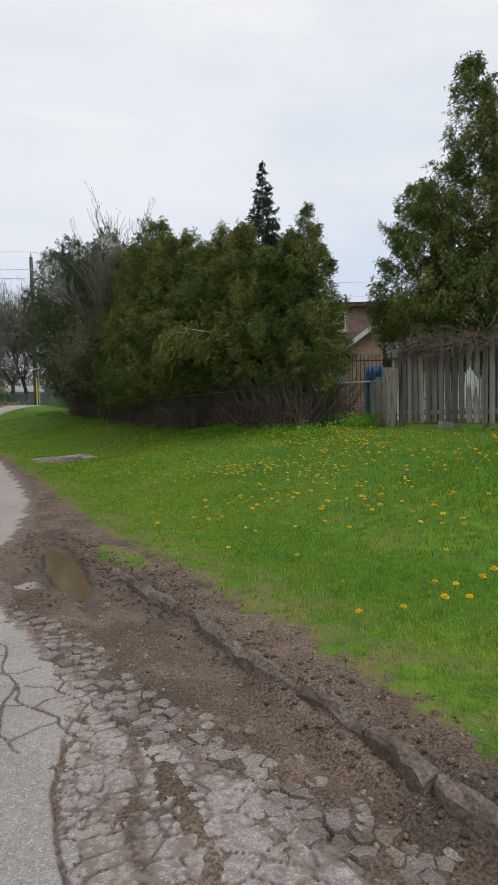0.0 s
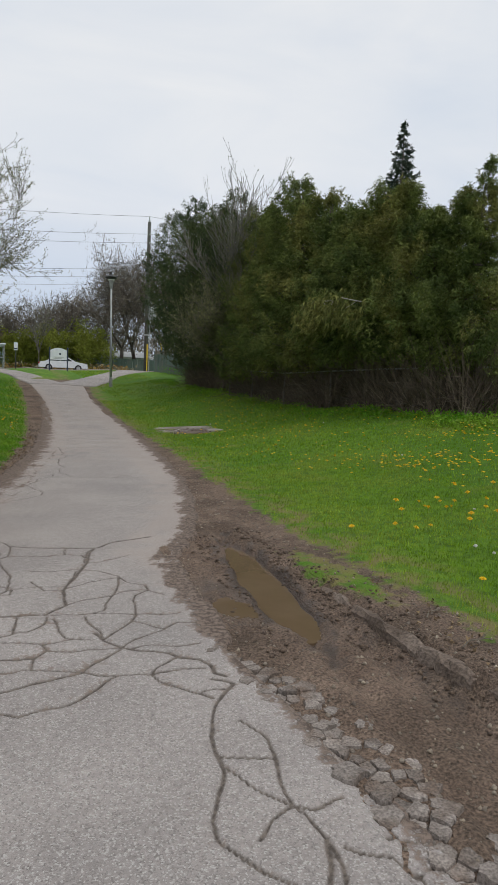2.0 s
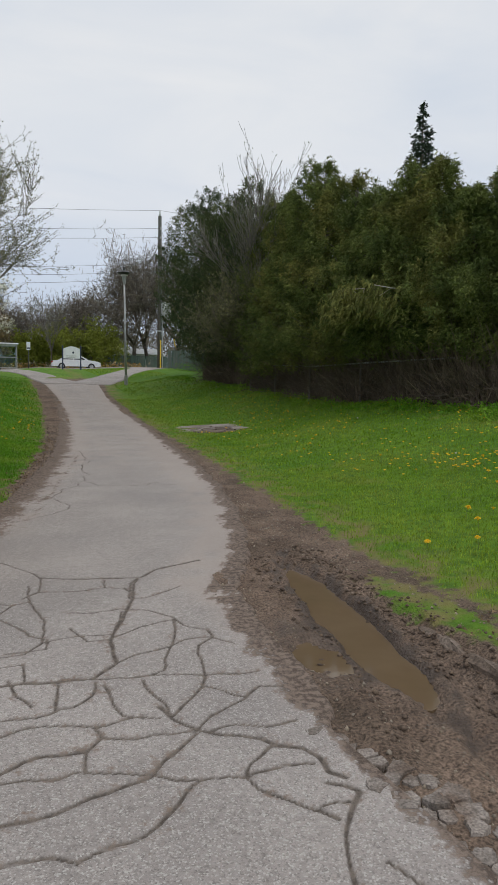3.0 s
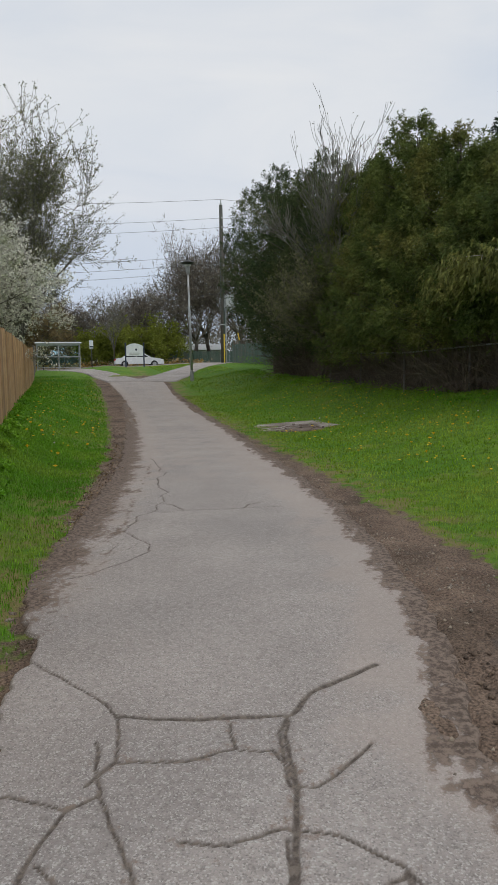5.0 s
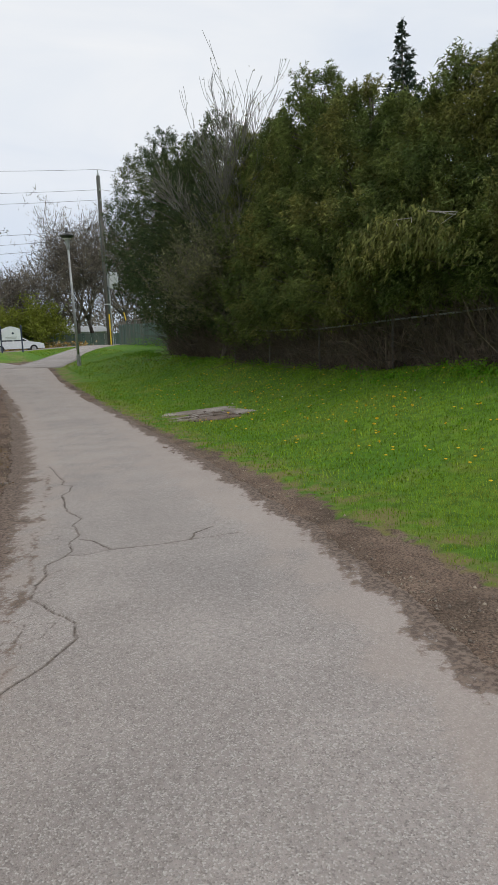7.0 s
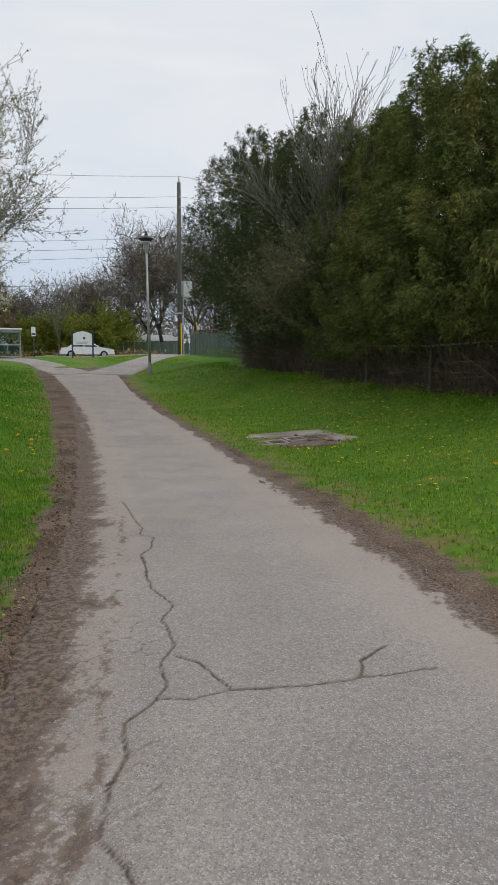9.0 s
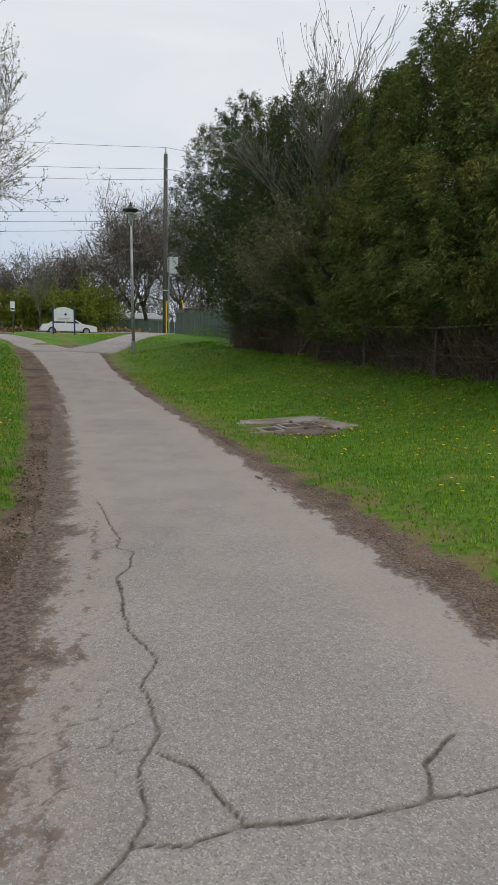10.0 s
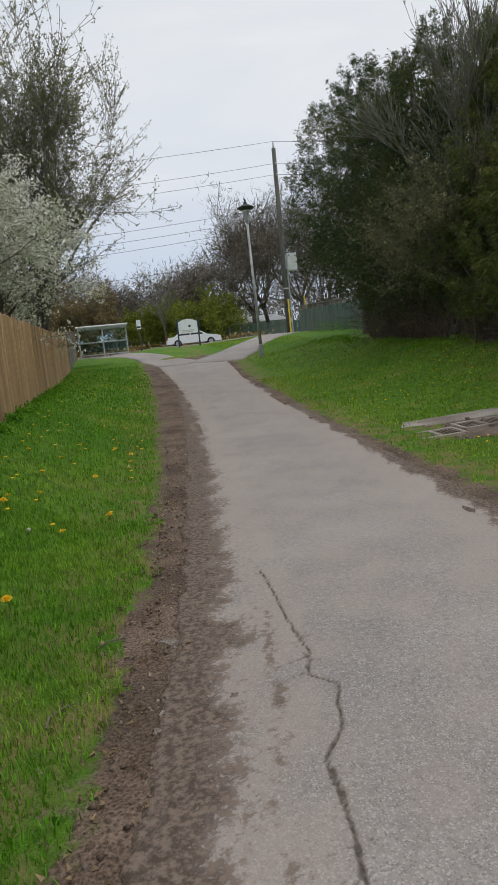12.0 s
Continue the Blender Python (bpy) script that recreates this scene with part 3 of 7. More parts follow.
# ---- the asphalt path, its cracks carved as grooves ----
CRACKS = [
    (0.034, [(-0.24, 8.16), (0.11, 8.03), (0.53, 7.95), (0.70, 8.12), (0.96, 8.25), (1.14, 8.32)]),
    (0.014, [(-0.65, 8.85), (-0.50, 8.64), (-0.29, 8.31), (-0.24, 8.16), (-0.23, 8.00), (-0.26, 7.80), (-0.38, 7.67)]),
    (0.016, [(-0.25, 7.79), (0.01, 7.72), (0.21, 7.75), (0.38, 7.69), (0.39, 7.60), (0.36, 7.45), (0.46, 7.42), (0.67, 7.54), (0.79, 7.64)]),
    (0.014, [(0.25, 7.95), (0.23, 7.75)]),
    (0.020, [(0.51, 7.94), (0.45, 7.82), (0.40, 7.62)]),
    (0.015, [(0.74, 14.87), (0.66, 14.10), (0.74, 13.73), (0.62, 13.50), (0.60, 13.10), (0.49, 12.92), (0.46, 12.64), (0.35, 12.48), (0.21, 12.36), (0.19, 12.13), (0.11, 11.96)]),
    (0.020, [(0.58, 12.98), (0.68, 12.84), (0.74, 12.62), (0.76, 12.49), (0.98, 12.44), (1.28, 12.40), (1.43, 12.42), (1.52, 12.58), (1.76, 12.71)]),
    (0.014, [(0.41, 12.53), (0.56, 12.49), (0.76, 12.49)]),
    (0.014, [(1.43, 12.42), (1.58, 12.38), (1.87, 12.37)]),
    (0.014, [(0.68, 14.37), (0.71, 14.60), (0.73, 14.93), (0.84, 15.10), (0.94, 15.46), (0.84, 15.57), (0.89, 15.83), (0.88, 16.21), (0.89, 17.13)]),
    (0.012, [(0.19, 10.89), (0.23, 11.11), (0.13, 11.38), (0.03, 11.68), (0.09, 11.96)]),
    (0.010, [(0.19, 10.89), (-0.02, 10.63), (-0.33, 10.37), (-0.49, 10.32)]),
]


def crack(width, *points):
    """One more crack through the asphalt, as a line in plan."""
    CRACKS.append((width, points))


# the broken field across the path, from the far side to the near, then the flaking right-hand side
crack(0.024, (0.51, 7.92), (0.44, 7.68), (0.34, 7.29), (0.23, 6.99), (0.16, 6.80), (0.11, 6.53), (0.12, 6.40))
crack(0.012, (-0.08, 7.28), (0.08, 7.21), (0.27, 7.24), (0.44, 7.15), (0.58, 6.98), (0.62, 6.83), (0.75, 6.70))
crack(0.014, (-0.54, 7.29), (-0.43, 7.12), (-0.34, 6.92), (-0.24, 6.83), (-0.25, 6.67), (-0.34, 6.68), (-0.48, 6.69))
crack(0.011, (-0.09, 6.98), (-0.01, 6.72), (0.12, 6.72), (0.34, 6.86), (0.58, 6.94))
crack(0.017, (0.58, 6.94), (0.54, 6.76), (0.47, 6.54), (0.41, 6.39), (0.36, 6.22), (0.27, 6.18))
crack(0.014, (0.12, 6.40), (0.24, 6.45), (0.36, 6.49), (0.47, 6.54), (0.57, 6.60), (0.73, 6.57), (0.84, 6.45))
crack(0.016, (0.75, 6.70), (0.74, 6.57), (0.63, 6.48), (0.59, 6.37), (0.58, 6.22), (0.55, 6.06))
crack(0.026, (-0.70, 6.30), (-0.50, 6.29), (-0.35, 6.28), (-0.17, 6.24), (-0.03, 6.22), (0.12, 6.40))
crack(0.015, (-0.03, 6.22), (0.15, 6.18), (0.27, 6.18), (0.40, 6.15), (0.56, 6.09), (0.68, 6.08), (0.86, 6.05))
crack(0.018, (-0.02, 6.18), (-0.05, 6.04), (-0.16, 5.96), (-0.23, 5.96))
crack(0.014, (-0.21, 6.22), (-0.23, 6.04), (-0.24, 5.94), (-0.33, 5.90), (-0.49, 5.94), (-0.67, 5.98))
crack(0.016, (0.02, 6.13), (0.04, 5.90), (0.07, 5.81), (0.15, 5.76), (0.23, 5.73))
crack(0.016, (0.22, 6.14), (0.25, 5.97), (0.28, 5.85), (0.29, 5.72))
crack(0.020, (0.29, 5.72), (0.35, 5.80), (0.50, 5.95), (0.55, 6.06))
crack(0.014, (0.52, 5.97), (0.62, 5.88), (0.69, 5.80), (0.79, 5.88), (0.92, 5.85))
crack(0.013, (0.68, 5.78), (0.57, 5.73), (0.47, 5.68), (0.40, 5.61), (0.36, 5.57))
crack(0.026, (0.25, 5.83), (0.30, 5.70), (0.37, 5.58), (0.47, 5.50), (0.61, 5.42), (0.68, 5.33), (0.78, 5.27), (0.82, 5.20), (0.81, 5.09), (0.85, 5.02))
crack(0.013, (0.43, 5.55), (0.54, 5.56), (0.69, 5.49), (0.85, 5.49))
crack(0.018, (-0.62, 5.73), (-0.49, 5.80), (-0.36, 5.83), (-0.24, 5.81), (-0.08, 5.75), (0.06, 5.77), (0.16, 5.78))
crack(0.015, (-0.08, 5.75), (-0.05, 5.66), (-0.13, 5.57), (-0.14, 5.42))
crack(0.016, (-0.05, 5.66), (0.08, 5.60), (0.18, 5.60), (0.27, 5.57), (0.36, 5.57))
crack(0.024, (-0.61, 5.40), (-0.48, 5.50), (-0.40, 5.56), (-0.30, 5.57), (-0.21, 5.56), (-0.13, 5.57))
crack(0.017, (0.36, 5.55), (0.26, 5.45), (0.18, 5.39), (0.11, 5.30))
crack(0.015, (-0.48, 5.43), (-0.37, 5.42), (-0.27, 5.40), (-0.20, 5.43), (-0.08, 5.38), (0.11, 5.30), (0.19, 5.24), (0.31, 5.20), (0.47, 5.16))
crack(0.017, (0.47, 5.16), (0.52, 5.24), (0.63, 5.33), (0.67, 5.34))
crack(0.012, (0.47, 5.16), (0.52, 5.17), (0.66, 5.18), (0.78, 5.16))
crack(0.024, (-0.63, 5.19), (-0.48, 5.17), (-0.39, 5.17), (-0.28, 5.17), (-0.16, 5.22), (-0.04, 5.26), (0.10, 5.29))
crack(0.017, (0.47, 5.16), (0.50, 5.06), (0.56, 4.98), (0.66, 4.88), (0.71, 4.79))
crack(0.017, (-0.62, 4.98), (-0.47, 4.97), (-0.38, 4.96), (-0.31, 4.95), (-0.23, 4.90), (-0.14, 4.93), (-0.01, 4.95), (0.08, 5.01), (0.16, 5.09), (0.26, 5.18), (0.31, 5.20))
crack(0.010, (0.65, 4.88), (0.73, 4.89), (0.81, 4.87))
crack(0.020, (0.77, 5.02), (0.86, 4.92), (0.77, 4.81), (0.66, 4.65), (0.59, 4.47), (0.58, 4.29), (0.56, 4.18), (0.49, 4.05), (0.42, 3.90), (0.41, 3.80), (0.45, 3.73), (0.51, 3.62), (0.61, 3.51), (0.67, 3.42))
crack(0.015, (0.58, 4.21), (0.63, 4.07), (0.70, 3.95), (0.74, 3.89), (0.78, 3.82), (0.79, 3.67), (0.77, 3.56), (0.75, 3.47), (0.78, 3.38), (0.83, 3.30))
crack(0.014, (0.77, 4.56), (0.83, 4.36), (0.81, 4.21), (0.77, 4.09), (0.74, 3.89))
crack(0.011, (0.58, 4.29), (0.68, 4.24), (0.81, 4.22))
crack(0.012, (0.74, 3.89), (0.82, 3.85), (0.96, 3.89))
crack(0.020, (0.79, 3.71), (0.68, 3.42), (0.63, 3.29), (0.62, 3.21), (0.61, 3.10), (0.64, 3.01), (0.64, 2.94), (0.66, 2.86))
crack(0.011, (0.67, 3.42), (0.77, 3.37))
crack(0.020, (0.83, 3.30), (0.88, 3.18), (0.91, 3.12), (0.90, 3.04), (0.92, 2.97), (0.94, 2.90), (0.88, 2.81))
crack(0.012, (0.65, 3.01), (0.77, 3.05), (0.88, 3.07))
crack(0.014, (0.82, 3.30), (0.89, 3.37), (0.99, 3.40))
crack(0.011, (0.55, 3.76), (0.64, 3.85), (0.74, 3.89))
crack(0.012, (0.82, 3.64), (0.86, 3.59), (0.96, 3.55), (1.01, 3.44))
crack(0.013, (-0.33, 7.96), (-0.33, 7.61), (-0.45, 7.55), (-0.65, 7.68), (-0.86, 7.66))
crack(0.013, (-0.45, 7.55), (-0.59, 7.24), (-0.61, 6.91), (-0.57, 6.66), (-0.70, 6.62), (-0.79, 6.68))
crack(0.014, (-0.34, 7.62), (-0.24, 7.17), (-0.27, 6.79), (-0.38, 6.64), (-0.57, 6.66))
crack(0.013, (-0.27, 6.79), (-0.06, 6.83), (0.16, 6.80), (0.27, 7.19))
crack(0.016, (-0.77, 6.41), (-0.61, 6.47), (-0.50, 6.51), (-0.38, 6.51), (-0.38, 6.31))
crack(0.012, (-0.63, 6.32), (-0.61, 6.18), (-0.75, 6.20))
crack(0.014, (-0.47, 6.34), (-0.42, 6.15), (-0.34, 6.02))
crack(0.012, (-0.83, 7.21), (-0.69, 6.99), (-0.61, 6.91))

SOUND_Y, SOUND_X = (0.4, 1.9, 2.15, 2.46, 2.77, 3.0, 3.64, 4.4), (0.60, 0.66, 0.67, 0.74, 0.85, 0.92, 1.0, 1.1)  # where the sound asphalt ends
BREAK_Y, BREAK_X = (0.4, 1.4, 2.1, 2.35, 2.9, 3.6, 4.5, 5.4), (1.55, 1.52, 1.44, 1.34, 1.20, 1.12, 1.0, 0.9)  # where the last plates give way to soil


def crack_field(X, Y):
    """Depth of cracking, 0 to 1, and a level shift of each broken plate."""
    wx = X + 0.012 * wave(X, Y, 0.16, 21) + 0.006 * wave(X, Y, 0.07, 22)
    wy = Y + 0.012 * wave(X, Y, 0.17, 23) + 0.006 * wave(X, Y, 0.07, 24)
    c, stain, lift = np.zeros_like(X), np.zeros_like(X), 0.006 * wave(X, Y, 0.34, 25) * sm((Y - 4.6) / 0.5) * sm((7.9 - Y) / 0.6)
    for w, pts in CRACKS:
        pts = np.array(pts, float)
        lo, hi = pts.min(0) - 0.2, pts.max(0) + 0.2
        box = (X > lo[0]) & (X < hi[0]) & (Y > lo[1]) & (Y < hi[1])
        if not box.any():
            continue
        px, py = wx[box], wy[box]
        d = np.full(px.shape, 9.0)
        for a, b in zip(pts[:-1], pts[1:]):
            ab = b - a
            t = np.clip(((px - a[0]) * ab[0] + (py - a[1]) * ab[1]) / (ab @ ab), 0, 1)
            d = np.minimum(d, np.hypot(px - a[0] - t * ab[0], py - a[1] - t * ab[1]))
        ww = 0.5 * w * (0.55 + 0.6 * (0.5 + 0.5 * wave(px, py, 0.22, 26)))
        ww = np.maximum(ww, 0.0075)
        stain[box] = np.maximum(stain[box], np.exp(-d / (0.025 + 1.6 * w)) * min(1.0, 0.25 + w * 30))
        c[box] = np.maximum(c[box], np.clip(1.35 - 0.72 * d / ww, 0, 1))
    # finely broken strip along the left edge, outside the long crack
    def cells(px, py, size):
        gx, gy = np.floor(px / size), np.floor(py / size)
        best, second = np.full(px.shape, 9.0), np.full(px.shape, 9.0)
        for i in (-1, 0, 1):
            for j in (-1, 0, 1):
                hx, hy = gx + i, gy + j
                r1 = np.modf(np.abs(np.sin(hx * 127.1 + hy * 311.7) * 4375.85))[0]
                r2 = np.modf(np.abs(np.sin(hx * 269.5 + hy * 183.3) * 4375.85))[0]
                d = np.hypot(px - (hx + r1) * size, py - (hy + r2) * size)
                second = np.minimum(second, np.maximum(best, d))
                best = np.minimum(best, d)
        return second - best

    strip = (Y > 9.0) & (Y < 16) & (X < left_edge(Y) + 0.52 * sm((Y - 8.5) / 3))
    px, py = wx[strip], wy[strip]
    fine = np.clip(1.3 - cells(px, py, 0.21) / 0.011, 0, 1) * sm(0.55 + wave(px, py, 0.5, 27))
    c[strip] = np.maximum(c[strip], 0.75 * fine)
    # crazed strip along the crumbled right side: small plates outside the sound asphalt
    side = (Y > 0.4) & (Y < 4.4) & (X > np.interp(Y, SOUND_Y, SOUND_X) + 0.02 * wave(X, Y, 0.3, 29))
    px, py = wx[side], wy[side]
    small = np.clip(1.45 - cells(px * 1.05, py * 1.25, 0.155) / 0.013, 0, 1)
    tiny = np.clip(1.4 - cells(px + 3.1, py * 1.1, 0.075) / 0.014, 0, 1) * sm(0.35 + 1.6 * wave(px, py, 0.35, 28))
    c[side] = np.maximum(c[side], np.maximum(small, 0.85 * tiny))
    lift[side] += 0.003 * wave(px, py, 0.10, 33) - 0.010
    rim_line = np.abs(X - np.interp(Y, SOUND_Y, SOUND_X) - 0.015 * wave(X, Y, 0.2, 30))
    c = np.maximum(c, np.clip(1.5 - rim_line / 0.014, 0, 1) * (Y < 2.9) * (Y > 0.5))
    return np.clip(c, 0, 1), stain, lift


def add_path():
    ys, y, s = [-40.0, -20.0, -8.0, -3.0], 0.4, 0.0155
    while y < 44.8:
        ys.append(y)
        s = 0.0155 if y < 16.0 else min(s * 1.03, 0.25)
        y += s
    ys = np.array(ys + [44.8])
    cols = 172
    u = np.linspace(0, 1, cols)
    rag = lambda y, k: 0.05 * wave(y * 0, y, 0.35, k) + 0.03 * wave(y * 0, y, 0.11, k + 1) + 0.015 * wave(y * 0, y, 0.05, k + 2)
    x0, x1 = left_edge(ys) + rag(ys, 31), right_edge(ys) + rag(ys, 35)
    e0, e1 = x0.copy(), x1.copy()
    x0 = x0 - 0.30 * sm((ys - 8.8) / 2) * sm((36 - ys) / 8)
    x1 = np.where((ys > 0.3) & (ys < 5.4), np.maximum(x1, np.interp(ys, BREAK_Y, BREAK_X) + 0.10), x1 + 0.22 * sm((ys - 5.2) / 0.4) * sm((36 - ys) / 8))
    X = x0[:, None] + (x1 - x0)[:, None] * u[None]
    Y = np.repeat(ys[:, None], cols, 1)
    crack, stain, lift = crack_field(X, Y)
    rim = np.minimum(u, 1 - u)[None] * (x1 - x0)[:, None]
    Z = base_height(X, Y) + 0.012 * wave(X, Y, 1.3, 41) + 0.004 * wave(X, Y, 0.3, 42) + lift - 0.011 * crack - 0.05 * np.clip(1 - rim / 0.03, 0, 1)
    me = array_mesh("path", np.stack([X, Y, Z], -1).reshape(-1, 3), grid_faces(cols, len(ys)), M_ASPHALT, True)
    attribute(me, "crack", crack.ravel())
    right, lft = e1[:, None] - X, X - e0[:, None]
    rough = 1.35 * (0.22 * wave(X, Y, 0.30, 45) + 0.20 * wave(X, Y, 0.12, 46) + 0.14 * wave(X, Y, 0.05, 47))
    soil_l = sm((Y - 8.6) / 1.5) * np.clip(0.58 - lft / 0.42 + 0.75 * rough, 0, 1)
    soil_l = np.maximum(soil_l, sm((Y - 9) / 2) * sm((20 - Y) / 5) * np.clip(0.46 - np.abs(lft - 0.24 - 0.04 * wave(Y, Y * 0, 0.6, 49)) / 0.16 + 0.9 * rough, 0, 0.62))
    edge = np.interp(Y, BREAK_Y, BREAK_X)
    channel = np.abs(X - np.interp(Y, (0.4, 1.4, 1.97, 2.4, 2.9, 3.3), (0.80, 0.85, 0.93, 1.10, 1.24, 1.36)))
    soil_r = np.where(Y < 6.0, np.clip(0.35 + (X - edge) / 0.14 + 1.1 * rough, 0, 1), np.clip(0.42 - right / 0.20 + 1.25 * rough, 0, 1))
    soil_r = np.maximum(soil_r, (Y < 3.3) * np.clip(0.95 - channel / 0.075 + 0.9 * rough, 0, 0.9))
    soil_r = np.maximum(soil_r, (Y < 4.6) * np.clip((X - np.interp(Y, SOUND_Y, SOUND_X) - 0.03) / 0.05, 0, 1) * np.clip(0.36 + 0.4 * rough, 0, 0.8))
    seep = stain * np.clip(0.42 + 0.9 * rough, 0, 1) * (0.45 + 0.55 * sm((Y - 4.6) / 0.4) * sm((8.2 - Y) / 0.4))
    attribute(me, "soil", np.maximum(np.maximum(soil_l, soil_r), seep).ravel())
    dust = sm((0.9 - right) / 0.8) * sm((Y - 6.5) / 1.5) * (1 - 0.6 * sm((Y - 14) / 8)) * 0.95 + 0.75 * sm((0.62 - lft) / 0.5) * sm((Y - 8) / 3) + 0.35 * sm((0.25 - right) / 0.25)
    dust = dust + 0.25 * sm((crack - 0.02) / 0.3)
    dust = dust + 0.7 * sm((Y - 11) / 6)
    dust = dust + 0.3 * sm((0.55 - right) / 0.5) * sm((Y - 5.6) / 1.0)
    attribute(me, "dust", np.clip(dust * (0.75 + 0.45 * wave(X, Y, 0.22, 44)) + 0.16 * wave(X, Y, 0.7, 43) - 0.08, 0, 1).ravel())
    ob = new("path", me)
    tagged(ob, "worn pale grey asphalt footpath, cracked into plates", "path", kind="structure")
    return ob


path = add_path()


# ---- plants: generators ----
def rot_frame(d):
    d = d / np.maximum(np.linalg.norm(d, axis=-1, keepdims=True), 1e-9)
    ref = np.where(np.abs(d[..., 2:3]) < 0.9, np.array([0, 0, 1.0]), np.array([1.0, 0, 0]))
    a = np.cross(d, ref)
    a /= np.linalg.norm(a, axis=-1, keepdims=True)
    return d, a, np.cross(d, a)


def sprays(rng, centres, outward, length, width, droop, name, material, leaves=3):
    """Foliage: at each centre a small fan of narrow leaf blades that hang outward and down."""
    n = len(centres)
    V, F = [], []
    for k in range(leaves):
        d = outward + rng.normal(0, 0.55, (n, 3))
        d[:, 2] -= droop
        d, a, b = rot_frame(d)
        turn = rng.uniform(0, 2 * math.pi, (n, 1))
        side = np.cos(turn) * a + np.sin(turn) * b
        ln = (length * rng.uniform(0.6, 1.35, (n, 1)))
        wd = (width * rng.uniform(0.6, 1.3, (n, 1)))
        p0 = centres + rng.normal(0, length * 0.25, (n, 3))
        tip = p0 + d * ln + np.array([0, 0, -1]) * ln * droop * 0.35
        V.append(np.stack([p0 + side * wd * 0.5, tip, p0 - side * wd * 0.5], 1))
    V = np.concatenate(V).reshape(-1, 3)
    F = np.arange(len(V)).reshape(-1, 3)
    return array_mesh(name, V, F, material)


def branch_lines(rng, start, direction, length, radius, depth, kids, spread, up, wiggle=0.12, steps=5, out=None, ratio=0.62):
    """Recursive limbs; returns a list of (points, radii)."""
    out = [] if out is None else out
    p, d = np.array(start, float), np.array(direction, float)
    d /= np.linalg.norm(d)
    pts, rad = [p.copy()], [radius]
    for i in range(steps):
        d = d + rng.normal(0, wiggle, 3) + np.array([0, 0, up])
        d /= np.linalg.norm(d)
        p = p + d * length / steps
        pts.append(p.copy())
        rad.append(radius * (1 - 0.75 * (i + 1) / steps))
    out.append((pts, rad))
    if depth > 0:
        for k in range(kids):
            i = rng.integers(max(1, steps // 3), steps + 1)
            dd = pts[i] - pts[i - 1]
            dd = dd / np.linalg.norm(dd)
            nd = dd + rng.normal(0, spread, 3)
            branch_lines(rng, pts[i], nd, length * ratio * rng.uniform(0.7, 1.2), max(rad[i] * 0.65, 0.004), depth - 1, kids, spread, up, wiggle, 3, out, ratio)
    return out


def limbs_shape(lines, sides=5, thin=0.0):
    s = Shape()
    for pts, rad in lines:
        s.tube(pts, [max(r, thin) for r in rad], 3 if rad[0] < 0.02 else sides, cap=False)
    return s


